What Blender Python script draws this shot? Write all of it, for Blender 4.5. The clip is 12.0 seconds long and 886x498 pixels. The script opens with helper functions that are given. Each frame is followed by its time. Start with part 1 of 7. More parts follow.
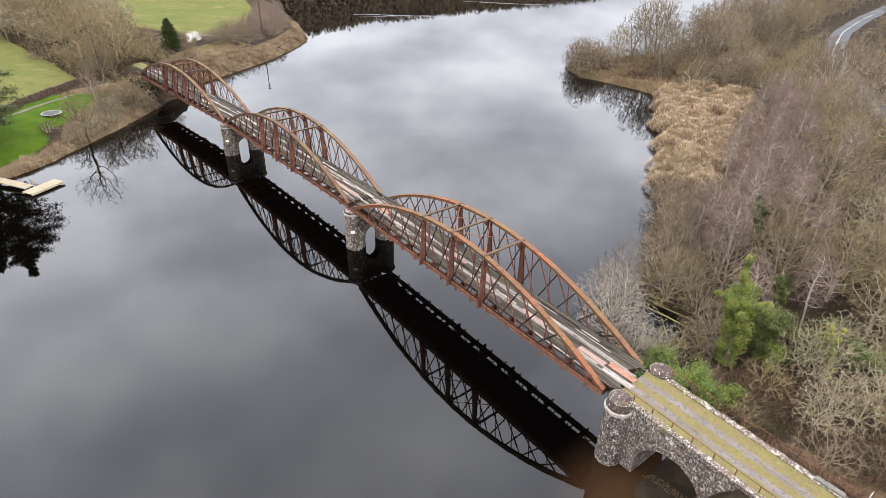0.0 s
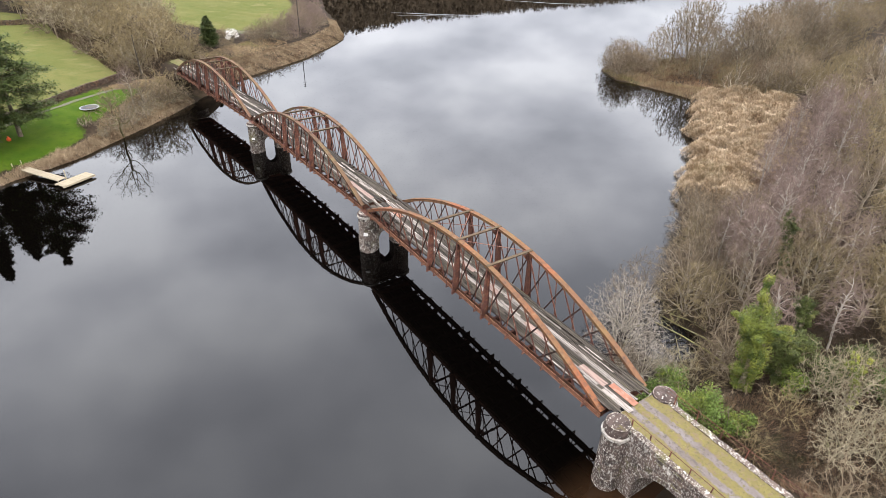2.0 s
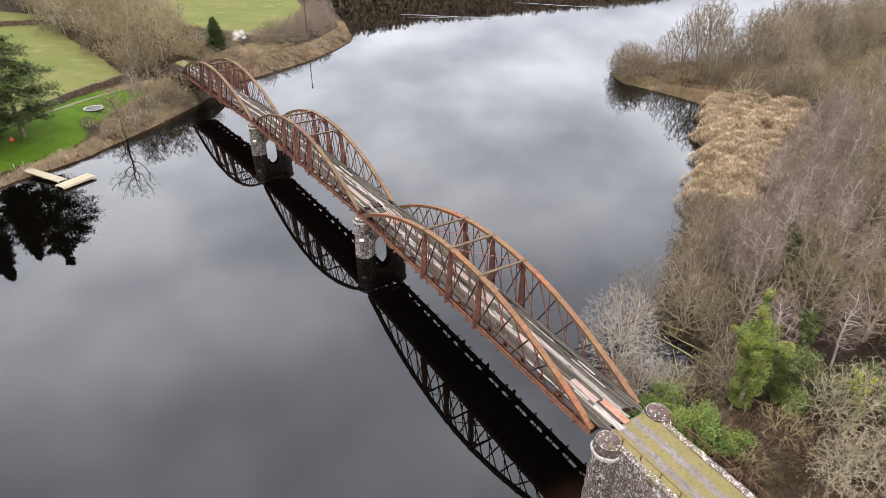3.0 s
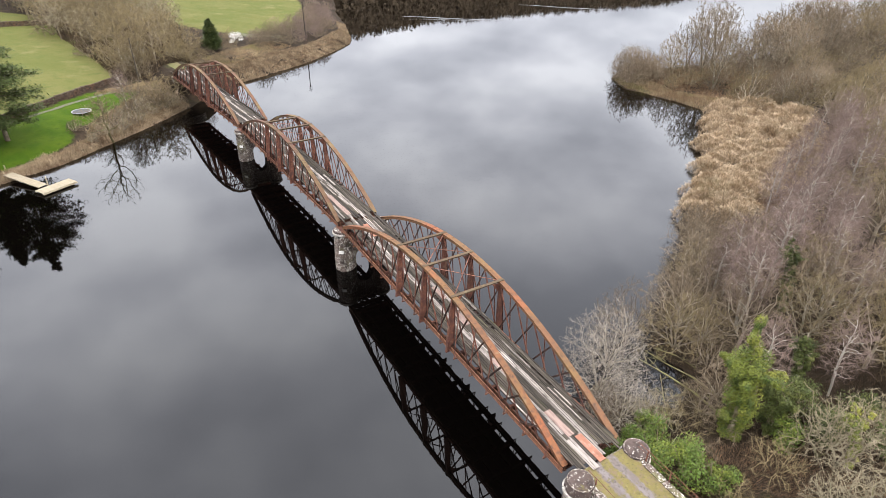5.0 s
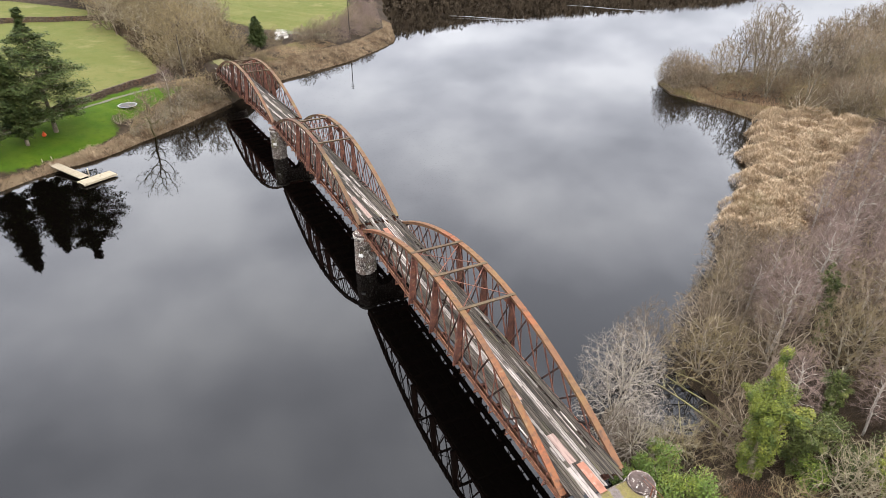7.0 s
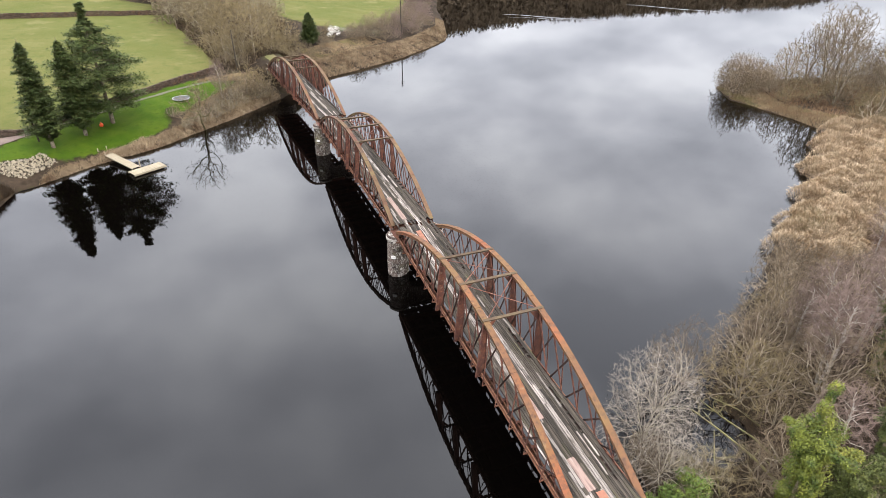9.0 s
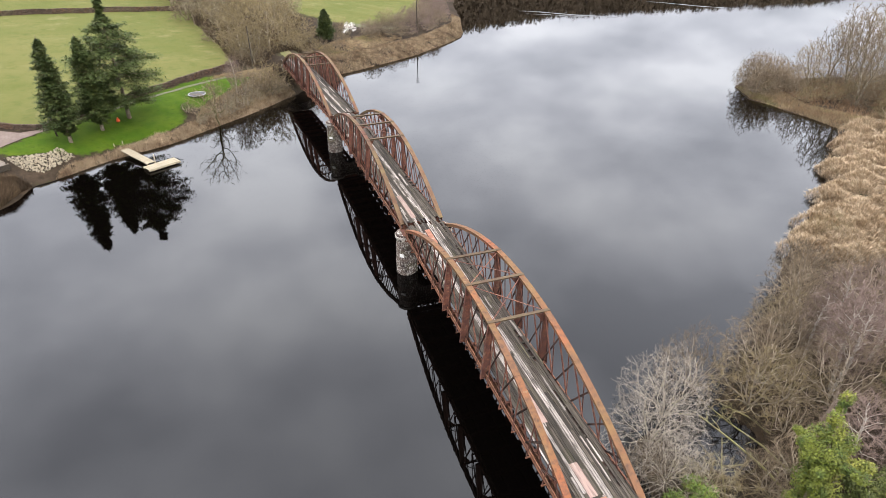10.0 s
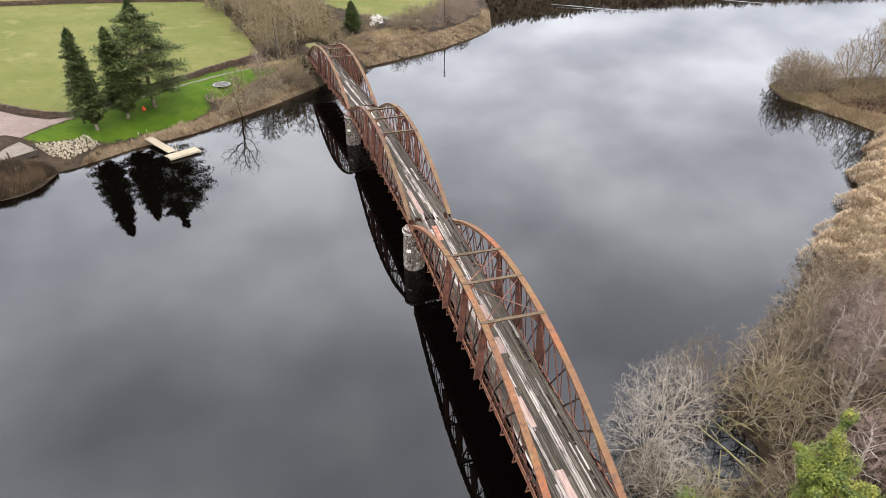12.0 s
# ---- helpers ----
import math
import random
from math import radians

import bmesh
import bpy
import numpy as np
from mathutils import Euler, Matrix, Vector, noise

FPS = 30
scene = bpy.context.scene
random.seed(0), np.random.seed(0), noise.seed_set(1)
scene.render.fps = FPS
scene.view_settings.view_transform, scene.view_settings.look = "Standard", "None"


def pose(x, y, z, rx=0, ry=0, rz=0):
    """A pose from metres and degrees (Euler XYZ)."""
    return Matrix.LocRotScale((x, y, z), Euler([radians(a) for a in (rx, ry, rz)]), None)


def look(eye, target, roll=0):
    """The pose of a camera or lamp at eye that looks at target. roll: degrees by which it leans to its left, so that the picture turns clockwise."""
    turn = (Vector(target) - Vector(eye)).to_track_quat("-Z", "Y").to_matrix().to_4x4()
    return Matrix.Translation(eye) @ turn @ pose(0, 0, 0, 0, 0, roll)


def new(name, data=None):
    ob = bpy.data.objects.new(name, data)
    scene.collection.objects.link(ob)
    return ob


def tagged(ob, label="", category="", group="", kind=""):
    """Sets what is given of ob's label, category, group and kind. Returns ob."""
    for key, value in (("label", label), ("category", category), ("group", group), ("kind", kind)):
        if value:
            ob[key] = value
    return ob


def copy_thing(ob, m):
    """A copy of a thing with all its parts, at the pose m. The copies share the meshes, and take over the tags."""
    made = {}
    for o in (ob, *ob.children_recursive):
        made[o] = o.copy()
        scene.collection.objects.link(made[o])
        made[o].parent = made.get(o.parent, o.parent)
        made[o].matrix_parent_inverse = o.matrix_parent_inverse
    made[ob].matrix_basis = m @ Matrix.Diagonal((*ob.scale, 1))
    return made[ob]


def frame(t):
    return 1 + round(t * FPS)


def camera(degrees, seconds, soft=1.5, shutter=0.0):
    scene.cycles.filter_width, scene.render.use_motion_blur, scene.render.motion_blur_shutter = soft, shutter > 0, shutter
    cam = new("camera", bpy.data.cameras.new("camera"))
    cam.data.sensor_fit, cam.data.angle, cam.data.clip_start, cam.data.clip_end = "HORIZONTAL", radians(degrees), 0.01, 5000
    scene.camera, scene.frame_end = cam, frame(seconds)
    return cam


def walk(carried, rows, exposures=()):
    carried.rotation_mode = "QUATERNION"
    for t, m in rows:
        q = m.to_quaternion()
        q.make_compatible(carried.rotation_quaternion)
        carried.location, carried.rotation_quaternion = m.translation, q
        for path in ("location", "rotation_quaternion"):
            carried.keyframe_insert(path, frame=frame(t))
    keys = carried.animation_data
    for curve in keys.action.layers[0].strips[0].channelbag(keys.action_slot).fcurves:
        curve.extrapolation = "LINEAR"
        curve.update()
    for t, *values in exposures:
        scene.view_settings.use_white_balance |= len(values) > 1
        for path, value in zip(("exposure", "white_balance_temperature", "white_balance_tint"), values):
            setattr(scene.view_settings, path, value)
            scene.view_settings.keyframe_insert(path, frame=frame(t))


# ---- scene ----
# camera: seconds, place in metres, yaw, pitch, roll in degrees
cam = camera(74.22, 12.0, 0.7)
ROWS = [
    (0.0, -35.80, -19.92, 41.56, -38.01, -30.90, 1.17),
    (0.5, -34.98, -20.17, 41.61, -36.57, -30.96, 1.12),
    (1.0, -34.01, -20.37, 41.65, -35.19, -31.01, 1.06),
    (1.5, -33.02, -20.57, 41.78, -34.32, -31.07, 0.96),
    (2.0, -32.09, -20.66, 41.81, -33.59, -31.14, 0.89),
    (2.5, -30.97, -20.53, 41.83, -32.95, -31.11, 0.93),
    (3.0, -29.75, -20.50, 41.85, -32.33, -31.05, 0.91),
    (5.0, -25.22, -19.33, 41.75, -31.40, -30.98, 0.98),
    (5.5, -24.40, -19.37, 41.82, -30.32, -31.10, 1.03),
    (6.0, -23.60, -19.37, 41.83, -28.67, -31.13, 0.94),
    (6.5, -22.67, -19.40, 41.86, -27.62, -31.12, 0.83),
    (7.0, -21.86, -19.24, 42.03, -26.43, -31.19, 0.84),
    (7.5, -21.10, -19.01, 41.91, -24.85, -31.14, 0.77),
    (9.5, -19.13, -18.36, 42.13, -20.02, -31.61, 0.43),
    (10.0, -18.63, -18.33, 42.18, -19.19, -31.83, 0.35),
    (10.5, -17.97, -18.32, 42.10, -18.32, -32.18, 0.32),
    (11.0, -17.33, -18.40, 42.19, -17.45, -32.46, 0.29),
    (11.5, -16.56, -18.57, 42.30, -16.53, -32.50, 0.25),
    (12.0, -15.71, -18.53, 42.22, -15.73, -32.48, 0.23),
]
walk(cam, [(t, pose(x, y, z, 90 + pitch, 0, yaw) @ pose(0, 0, 0, 0, 0, roll)) for t, x, y, z, yaw, pitch, roll in ROWS])

# ---- world and light: bright overcast, broken grey cloud ----
scene.view_settings.exposure = 0.0
world = bpy.data.worlds.new("overcast_sky")
scene.world = world
world.use_nodes = True


def node(tree, kind, **values):
    n = tree.nodes.new(kind)
    for key, value in values.items():
        if key in n.inputs:
            n.inputs[key].default_value = value
    return n


SUN_ELEV, SUN_ROT = radians(42), radians(150)


def build_sky():
    tree = world.node_tree
    tree.nodes.clear()
    link = tree.links.new
    out = node(tree, "ShaderNodeOutputWorld")
    sky = tree.nodes.new("ShaderNodeTexSky")
    sky.sky_type, sky.sun_disc = "NISHITA", False
    sky.sun_elevation, sky.sun_rotation = SUN_ELEV, SUN_ROT
    clear = node(tree, "ShaderNodeBackground", Strength=0.10)
    link(sky.outputs[0], clear.inputs["Color"])
    # cloud layer, spread as on a flat ceiling: direction divided by its height
    where = tree.nodes.new("ShaderNodeTexCoord")
    split = tree.nodes.new("ShaderNodeSeparateXYZ")
    link(where.outputs["Generated"], split.inputs[0])
    up = tree.nodes.new("ShaderNodeMath")
    up.operation = "MAXIMUM"
    link(split.outputs["Z"], up.inputs[0])
    up.inputs[1].default_value = 0.0
    lift = tree.nodes.new("ShaderNodeMath")
    lift.operation = "ADD"
    link(up.outputs[0], lift.inputs[0])
    lift.inputs[1].default_value = 0.24
    flat = tree.nodes.new("ShaderNodeVectorMath")
    flat.operation = "DIVIDE"
    link(where.outputs["Generated"], flat.inputs[0])
    link(lift.outputs[0], flat.inputs[1])
    n1 = node(tree, "ShaderNodeTexNoise", Scale=2.4, Detail=4.0, Roughness=0.48)
    link(flat.outputs[0], n1.inputs["Vector"])
    ramp = tree.nodes.new("ShaderNodeValToRGB")
    link(n1.outputs["Fac"], ramp.inputs[0])
    e = ramp.color_ramp.elements
    e[0].position, e[0].color = 0.35, (0.55, 0.57, 0.64, 1)
    e[1].position, e[1].color = 0.665, (1.05, 1.07, 1.14, 1)
    mid = ramp.color_ramp.elements.new(0.5)
    mid.color = (0.77, 0.79, 0.87, 1)
    # overcast skies are brighter overhead than at the horizon
    grade = tree.nodes.new("ShaderNodeMapRange")
    grade.inputs["From Min"].default_value, grade.inputs["From Max"].default_value = 0.08, 0.55
    grade.inputs["To Min"].default_value, grade.inputs["To Max"].default_value = 1.5, 7.5
    link(up.outputs[0], grade.inputs["Value"])
    cloud = tree.nodes.new("ShaderNodeBackground")
    link(ramp.outputs["Color"], cloud.inputs["Color"])
    link(grade.outputs["Result"], cloud.inputs["Strength"])
    both = tree.nodes.new("ShaderNodeMixShader")
    both.inputs[0].default_value = 0.86
    link(clear.outputs[0], both.inputs[1])
    link(cloud.outputs[0], both.inputs[2])
    link(both.outputs[0], out.inputs["Surface"])


build_sky()
sun_data = bpy.data.lights.new("sun", "SUN")
sun_data.energy, sun_data.angle, sun_data.color = 1.5, radians(12), (1.0, 0.93, 0.82)
sun = new("sun", sun_data)
sun.matrix_world = look((0, 0, 0), (-math.sin(SUN_ROT) * math.cos(SUN_ELEV), -math.cos(SUN_ROT) * math.cos(SUN_ELEV), -math.sin(SUN_ELEV)))

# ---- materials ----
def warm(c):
    """Puts warmer light into a base colour, offsetting the bluish sky; darkens slightly."""
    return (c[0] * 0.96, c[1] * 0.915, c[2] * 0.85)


def material(name, base, rough=0.8, metal=0.0, spots=(), bump=0.0, bump_scale=8.0, vary=0.0, stretch=(1, 1, 1), space="Object", spec=0.18, islands=0.0):
    """Procedural surface. base: colour; spots: (colour, scale, low, high, detail) layers laid over it by noise;
    vary: brightness change from object to object; bump: relief in metres."""
    m = bpy.data.materials.new(name)
    m.use_nodes = True
    tree = m.node_tree
    link = tree.links.new
    b = tree.nodes["Principled BSDF"]
    b.inputs["Roughness"].default_value, b.inputs["Metallic"].default_value = rough, metal
    b.inputs["Specular IOR Level"].default_value = spec
    where = tree.nodes.new("ShaderNodeTexCoord")
    scaled = tree.nodes.new("ShaderNodeMapping")
    scaled.inputs["Scale"].default_value = stretch
    if space == "World":
        geo = tree.nodes.new("ShaderNodeNewGeometry")
        link(geo.outputs["Position"], scaled.inputs["Vector"])
    else:
        link(where.outputs["Object"], scaled.inputs["Vector"])
    vec = scaled.outputs["Vector"]
    info = tree.nodes.new("ShaderNodeObjectInfo")
    if vary:
        shift = tree.nodes.new("ShaderNodeVectorMath")
        shift.operation = "MULTIPLY_ADD"
        link(info.outputs["Random"], shift.inputs[0])
        shift.inputs[1].default_value = (31.0, 17.0, 23.0)
        link(vec, shift.inputs[2])
        vec = shift.outputs[0]
    colour = tree.nodes.new("ShaderNodeRGB")
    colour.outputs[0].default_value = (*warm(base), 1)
    last = colour.outputs[0]
    for c, scale, low, high, detail in spots:
        n = node(tree, "ShaderNodeTexNoise", Scale=scale, Detail=detail, Roughness=0.6)
        link(vec, n.inputs["Vector"])
        r = tree.nodes.new("ShaderNodeMapRange")
        r.inputs["From Min"].default_value, r.inputs["From Max"].default_value = low, high
        link(n.outputs["Fac"], r.inputs["Value"])
        mix = tree.nodes.new("ShaderNodeMix")
        mix.data_type = "RGBA"
        link(r.outputs["Result"], mix.inputs["Factor"])
        link(last, mix.inputs[6])
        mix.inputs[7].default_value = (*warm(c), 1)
        last = mix.outputs[2]
    if vary:
        hsv = tree.nodes.new("ShaderNodeHueSaturation")
        r = tree.nodes.new("ShaderNodeMapRange")
        r.inputs["To Min"].default_value, r.inputs["To Max"].default_value = 1 - vary, 1 + vary
        link(info.outputs["Random"], r.inputs["Value"])
        link(r.outputs["Result"], hsv.inputs["Value"])
        link(last, hsv.inputs["Color"])
        last = hsv.outputs["Color"]
    if islands:
        geo2 = tree.nodes.new("ShaderNodeNewGeometry")
        hsv = tree.nodes.new("ShaderNodeHueSaturation")
        r = tree.nodes.new("ShaderNodeMapRange")
        r.inputs["To Min"].default_value, r.inputs["To Max"].default_value = 1 - islands, 1 + islands
        link(geo2.outputs["Random Per Island"], r.inputs["Value"])
        link(r.outputs["Result"], hsv.inputs["Value"])
        link(last, hsv.inputs["Color"])
        last = hsv.outputs["Color"]
    link(last, b.inputs["Base Color"])
    if bump:
        n = node(tree, "ShaderNodeTexNoise", Scale=bump_scale, Detail=6.0, Roughness=0.65)
        link(vec, n.inputs["Vector"])
        bm_node = tree.nodes.new("ShaderNodeBump")
        bm_node.inputs["Distance"].default_value = bump
        link(n.outputs["Fac"], bm_node.inputs["Height"])
        link(bm_node.outputs["Normal"], b.inputs["Normal"])
    return m


def water_material():
    m = bpy.data.materials.new("loch_water")
    m.use_nodes = True
    tree = m.node_tree
    link = tree.links.new
    b = tree.nodes["Principled BSDF"]
    b.inputs["Base Color"].default_value = (0.0007, 0.0005, 0.0004, 1)
    b.inputs["Roughness"].default_value = 0.02
    b.inputs["IOR"].default_value = 1.333
    geo = tree.nodes.new("ShaderNodeNewGeometry")
    # brown silt shows through the peaty shallows beside the near bank
    near = tree.nodes.new("ShaderNodeVectorMath")
    near.operation = "DISTANCE"
    near.inputs[1].default_value = (-4.0, -7.5, 0)
    link(geo.outputs["Position"], near.inputs[0])
    shoal = tree.nodes.new("ShaderNodeMapRange")
    shoal.interpolation_type = "SMOOTHSTEP"
    for key, value in (("From Min", 2.0), ("From Max", 9.5), ("To Min", 1.0), ("To Max", 0.0)):
        shoal.inputs[key].default_value = value
    link(near.outputs["Value"], shoal.inputs["Value"])
    silt = tree.nodes.new("ShaderNodeMix")
    silt.data_type = "RGBA"
    link(shoal.outputs["Result"], silt.inputs["Factor"])
    silt.inputs[6].default_value = (0.0007, 0.0005, 0.0004, 1)
    silt.inputs[7].default_value = (0.030, 0.015, 0.007, 1)
    link(silt.outputs[2], b.inputs["Base Color"])
    n = node(tree, "ShaderNodeTexNoise", Scale=0.9, Detail=3.0)
    link(geo.outputs["Position"], n.inputs["Vector"])
    bmp = tree.nodes.new("ShaderNodeBump")
    bmp.inputs["Distance"].default_value, bmp.inputs["Strength"].default_value = 0.01, 0.25
    link(n.outputs["Fac"], bmp.inputs["Height"])
    link(bmp.outputs["Normal"], b.inputs["Normal"])
    return m


WATER = water_material()
RUST = material("rusted_iron", (0.100, 0.042, 0.030), 0.85, 0, [((0.052, 0.025, 0.022), 1.1, 0.40, 0.68, 6), ((0.165, 0.070, 0.040), 3.0, 0.50, 0.72, 8), ((0.18, 0.125, 0.090), 1.9, 0.58, 0.78, 6)], 0.004, 30, 0.3)
RUST_TOP = material("rusted_chord_plate", (0.112, 0.056, 0.030), 0.85, 0, [((0.112, 0.070, 0.030), 0.30, 0.42, 0.66, 6), ((0.160, 0.058, 0.028), 0.15, 0.52, 0.66, 6), ((0.060, 0.036, 0.026), 2.6, 0.48, 0.70, 9), ((0.150, 0.110, 0.070), 1.6, 0.62, 0.74, 8)], 0.004, 30, 0.10, space="World")
RUST_DARK = material("blackened_iron", (0.030, 0.019, 0.016), 0.85, 0, [((0.060, 0.030, 0.022), 1.3, 0.48, 0.66, 6), ((0.10, 0.052, 0.034), 4.0, 0.60, 0.74, 6)], 0.004, 30, 0.3)
RUST_BAR = material("orange_rusted_bar", (0.130, 0.058, 0.034), 0.85, 0, [((0.070, 0.034, 0.025), 1.6, 0.46, 0.66, 6), ((0.165, 0.105, 0.070), 2.4, 0.56, 0.72, 6)], 0.004, 30, 0.2)
RUST_OLD = material("mossy_chord_plate", (0.090, 0.050, 0.032), 0.9, 0, [((0.118, 0.090, 0.043), 0.22, 0.44, 0.66, 6), ((0.095, 0.044, 0.031), 0.3, 0.5, 0.70, 6), ((0.055, 0.036, 0.028), 2.2, 0.52, 0.72, 8)], 0.004, 30, 0.10, space="World")
RUST_PALE = material("lichened_iron", (0.074, 0.053, 0.032), 0.9, 0, [((0.058, 0.037, 0.026), 1.2, 0.46, 0.66, 6), ((0.125, 0.102, 0.062), 2.5, 0.56, 0.74, 6)], 0.004, 30, 0.15)
STONE = material("whinstone_masonry", (0.088, 0.066, 0.056), 0.92, 0, [((0.040, 0.030, 0.027), 1.2, 0.44, 0.64, 6), ((0.10, 0.092, 0.042), 0.6, 0.55, 0.70, 5), ((0.31, 0.295, 0.27), 7.5, 0.52, 0.64, 9), ((0.33, 0.315, 0.29), 3.2, 0.56, 0.64, 12)], 0.03, 6, 0.12, (1, 1, 0.55), islands=0.35, space="World")
BAND = material("pale_sandstone", (0.30, 0.28, 0.25), 0.9, 0, [((0.15, 0.13, 0.12), 2.5, 0.5, 0.7, 6), ((0.42, 0.40, 0.38), 5.0, 0.52, 0.6, 8)], 0.015, 9, 0.1, islands=0.15, space="World")
PLANK = material("weathered_plank", (0.050, 0.042, 0.034), 0.9, 0, [((0.022, 0.018, 0.015), 1.6, 0.44, 0.60, 8), ((0.18, 0.165, 0.152), 2.1, 0.65, 0.75, 8), ((0.062, 0.058, 0.030), 0.8, 0.55, 0.7, 4)], 0.008, 20, 0.5, (6, 0.35, 6))
PLANK_PALE = material("bleached_plank", (0.215, 0.192, 0.176), 0.85, 0, [((0.045, 0.037, 0.032), 1.9, 0.49, 0.60, 9), ((0.27, 0.245, 0.232), 1.2, 0.54, 0.68, 4)], 0.006, 20, 0.35, (6, 0.35, 6))
PLATE_PINK = material("pink_weathered_board", (0.215, 0.155, 0.136), 0.85, 0, [((0.125, 0.088, 0.076), 1.4, 0.47, 0.62, 8), ((0.27, 0.225, 0.205), 1.8, 0.55, 0.68, 6)], 0.004, 20, 0.1, (5, 0.35, 5))
PLATE_ORANGE = material("orange_rust_plate", (0.235, 0.110, 0.075), 0.85, 0, [((0.165, 0.075, 0.050), 1.2, 0.45, 0.64, 7), ((0.26, 0.165, 0.13), 2, 0.55, 0.7, 6)], 0.003, 20, 0.05)
PATH = material("red_gravel_drive", (0.120, 0.092, 0.080), 0.95, 0, [((0.150, 0.120, 0.105), 0.3, 0.45, 0.7, 8), ((0.085, 0.064, 0.057), 2.0, 0.5, 0.75, 6)], 0.02, 12, space="World")
ASPHALT = material("road_asphalt", (0.052, 0.054, 0.060), 0.9, 0, [((0.075, 0.077, 0.083), 0.3, 0.45, 0.7, 6), ((0.05, 0.05, 0.055), 1.5, 0.5, 0.8, 6)], 0.005, 20, space="World")
WHITE_PAINT = material("white_paint", (0.637, 0.637, 0.620), 0.6, 0, [((0.468, 0.459, 0.442), 3, 0.5, 0.8, 5)])
BARK = material("grey_brown_bark", (0.125, 0.104, 0.076), 0.95, 0, [((0.240, 0.215, 0.165), 2.0, 0.48, 0.66, 6), ((0.078, 0.084, 0.036), 0.9, 0.55, 0.75, 4)], 0.02, 12, 0.25)
BARK_PALE = material("pale_birch_bark", (0.300, 0.276, 0.246), 0.9, 0, [((0.132, 0.108, 0.090), 3.0, 0.55, 0.7, 6)], 0.01, 12, 0.15)
TWIGS = {
    "brown": material("brown_twigs", (0.154, 0.121, 0.083), 0.95, 0, [((0.088, 0.065, 0.046), 0.5, 0.48, 0.68, 3)], 0, 1, 0.34),
    "olive": material("olive_twigs", (0.160, 0.128, 0.070), 0.95, 0, [((0.092, 0.073, 0.042), 0.5, 0.48, 0.68, 3)], 0, 1, 0.3),
    "purple": material("purple_birch_twigs", (0.174, 0.130, 0.113), 0.95, 0, [((0.108, 0.080, 0.070), 0.5, 0.45, 0.65, 3)], 0, 1, 0.15),
    "pale": material("pale_lichened_twigs", (0.225, 0.195, 0.135), 0.95, 0, [((0.140, 0.120, 0.080), 0.5, 0.45, 0.65, 3)], 0, 1, 0.12),
    "grey": material("silvery_twigs", (0.235, 0.208, 0.178), 0.95, 0, [((0.150, 0.130, 0.108), 0.5, 0.45, 0.65, 3)], 0, 1, 0.12),
}
IVY = material("ivy_leaves", (0.108, 0.128, 0.020), 0.5, 0, [((0.205, 0.205, 0.038), 0.30, 0.50, 0.64, 4), ((0.030, 0.050, 0.010), 0.9, 0.45, 0.66, 4)], 0, 1, 0.1, islands=0.4)
LAUREL = material("laurel_leaves", (0.060, 0.092, 0.015), 0.5, 0, [((0.14, 0.162, 0.026), 0.6, 0.5, 0.7, 4)], 0, 1, 0.15, islands=0.4)
NEEDLE = material("conifer_needles", (0.036, 0.054, 0.014), 0.8, 0, [((0.075, 0.088, 0.022), 0.8, 0.45, 0.7, 5)], 0, 1, 0.2, islands=0.3)
REED = material("dry_reeds", (0.275, 0.208, 0.138), 0.9, 0, [((0.165, 0.112, 0.064), 0.25, 0.45, 0.66, 4), ((0.33, 0.27, 0.19), 0.6, 0.48, 0.72, 4)], 0, 1, 0.1, islands=0.4, space="World")
GRASS_DRY = material("dry_grass", (0.238, 0.184, 0.112), 0.95, 0, [((0.173, 0.119, 0.072), 0.3, 0.45, 0.66, 4), ((0.194, 0.187, 0.079), 0.15, 0.55, 0.7, 4)], 0, 1, 0.1, islands=0.3, space="World")
JETTY_WOOD = material("pale_new_timber", (0.25, 0.22, 0.16), 0.8, 0, [((0.235, 0.205, 0.15), 1.5, 0.5, 0.7, 6)], 0.003, 20, 0.08, (1, 6, 6))
RUBBLE = material("pale_rubble", (0.20, 0.176, 0.132), 0.9, 0, [((0.13, 0.112, 0.085), 2.0, 0.5, 0.7, 6)], 0.02, 10, 0.2, islands=0.4)
DARK_STONE = material("dry_stone_wall", (0.056, 0.040, 0.030), 0.95, 0, [((0.085, 0.068, 0.05), 1.5, 0.5, 0.7, 6), ((0.075, 0.045, 0.028), 0.7, 0.5, 0.65, 4)], 0.03, 8, 0.1, islands=0.4)
GALV = material("weathered_steel", (0.144, 0.126, 0.114), 0.6, 0.3, [((0.120, 0.066, 0.042), 2.0, 0.5, 0.7, 5)], 0.002, 20)
FOOTPATH = material("grey_gravel_path", (0.080, 0.078, 0.056), 0.95, 0, [((0.105, 0.10, 0.078), 0.6, 0.45, 0.7, 8), ((0.068, 0.085, 0.028), 0.9, 0.48, 0.62, 6)], 0.02, 12, space="World")


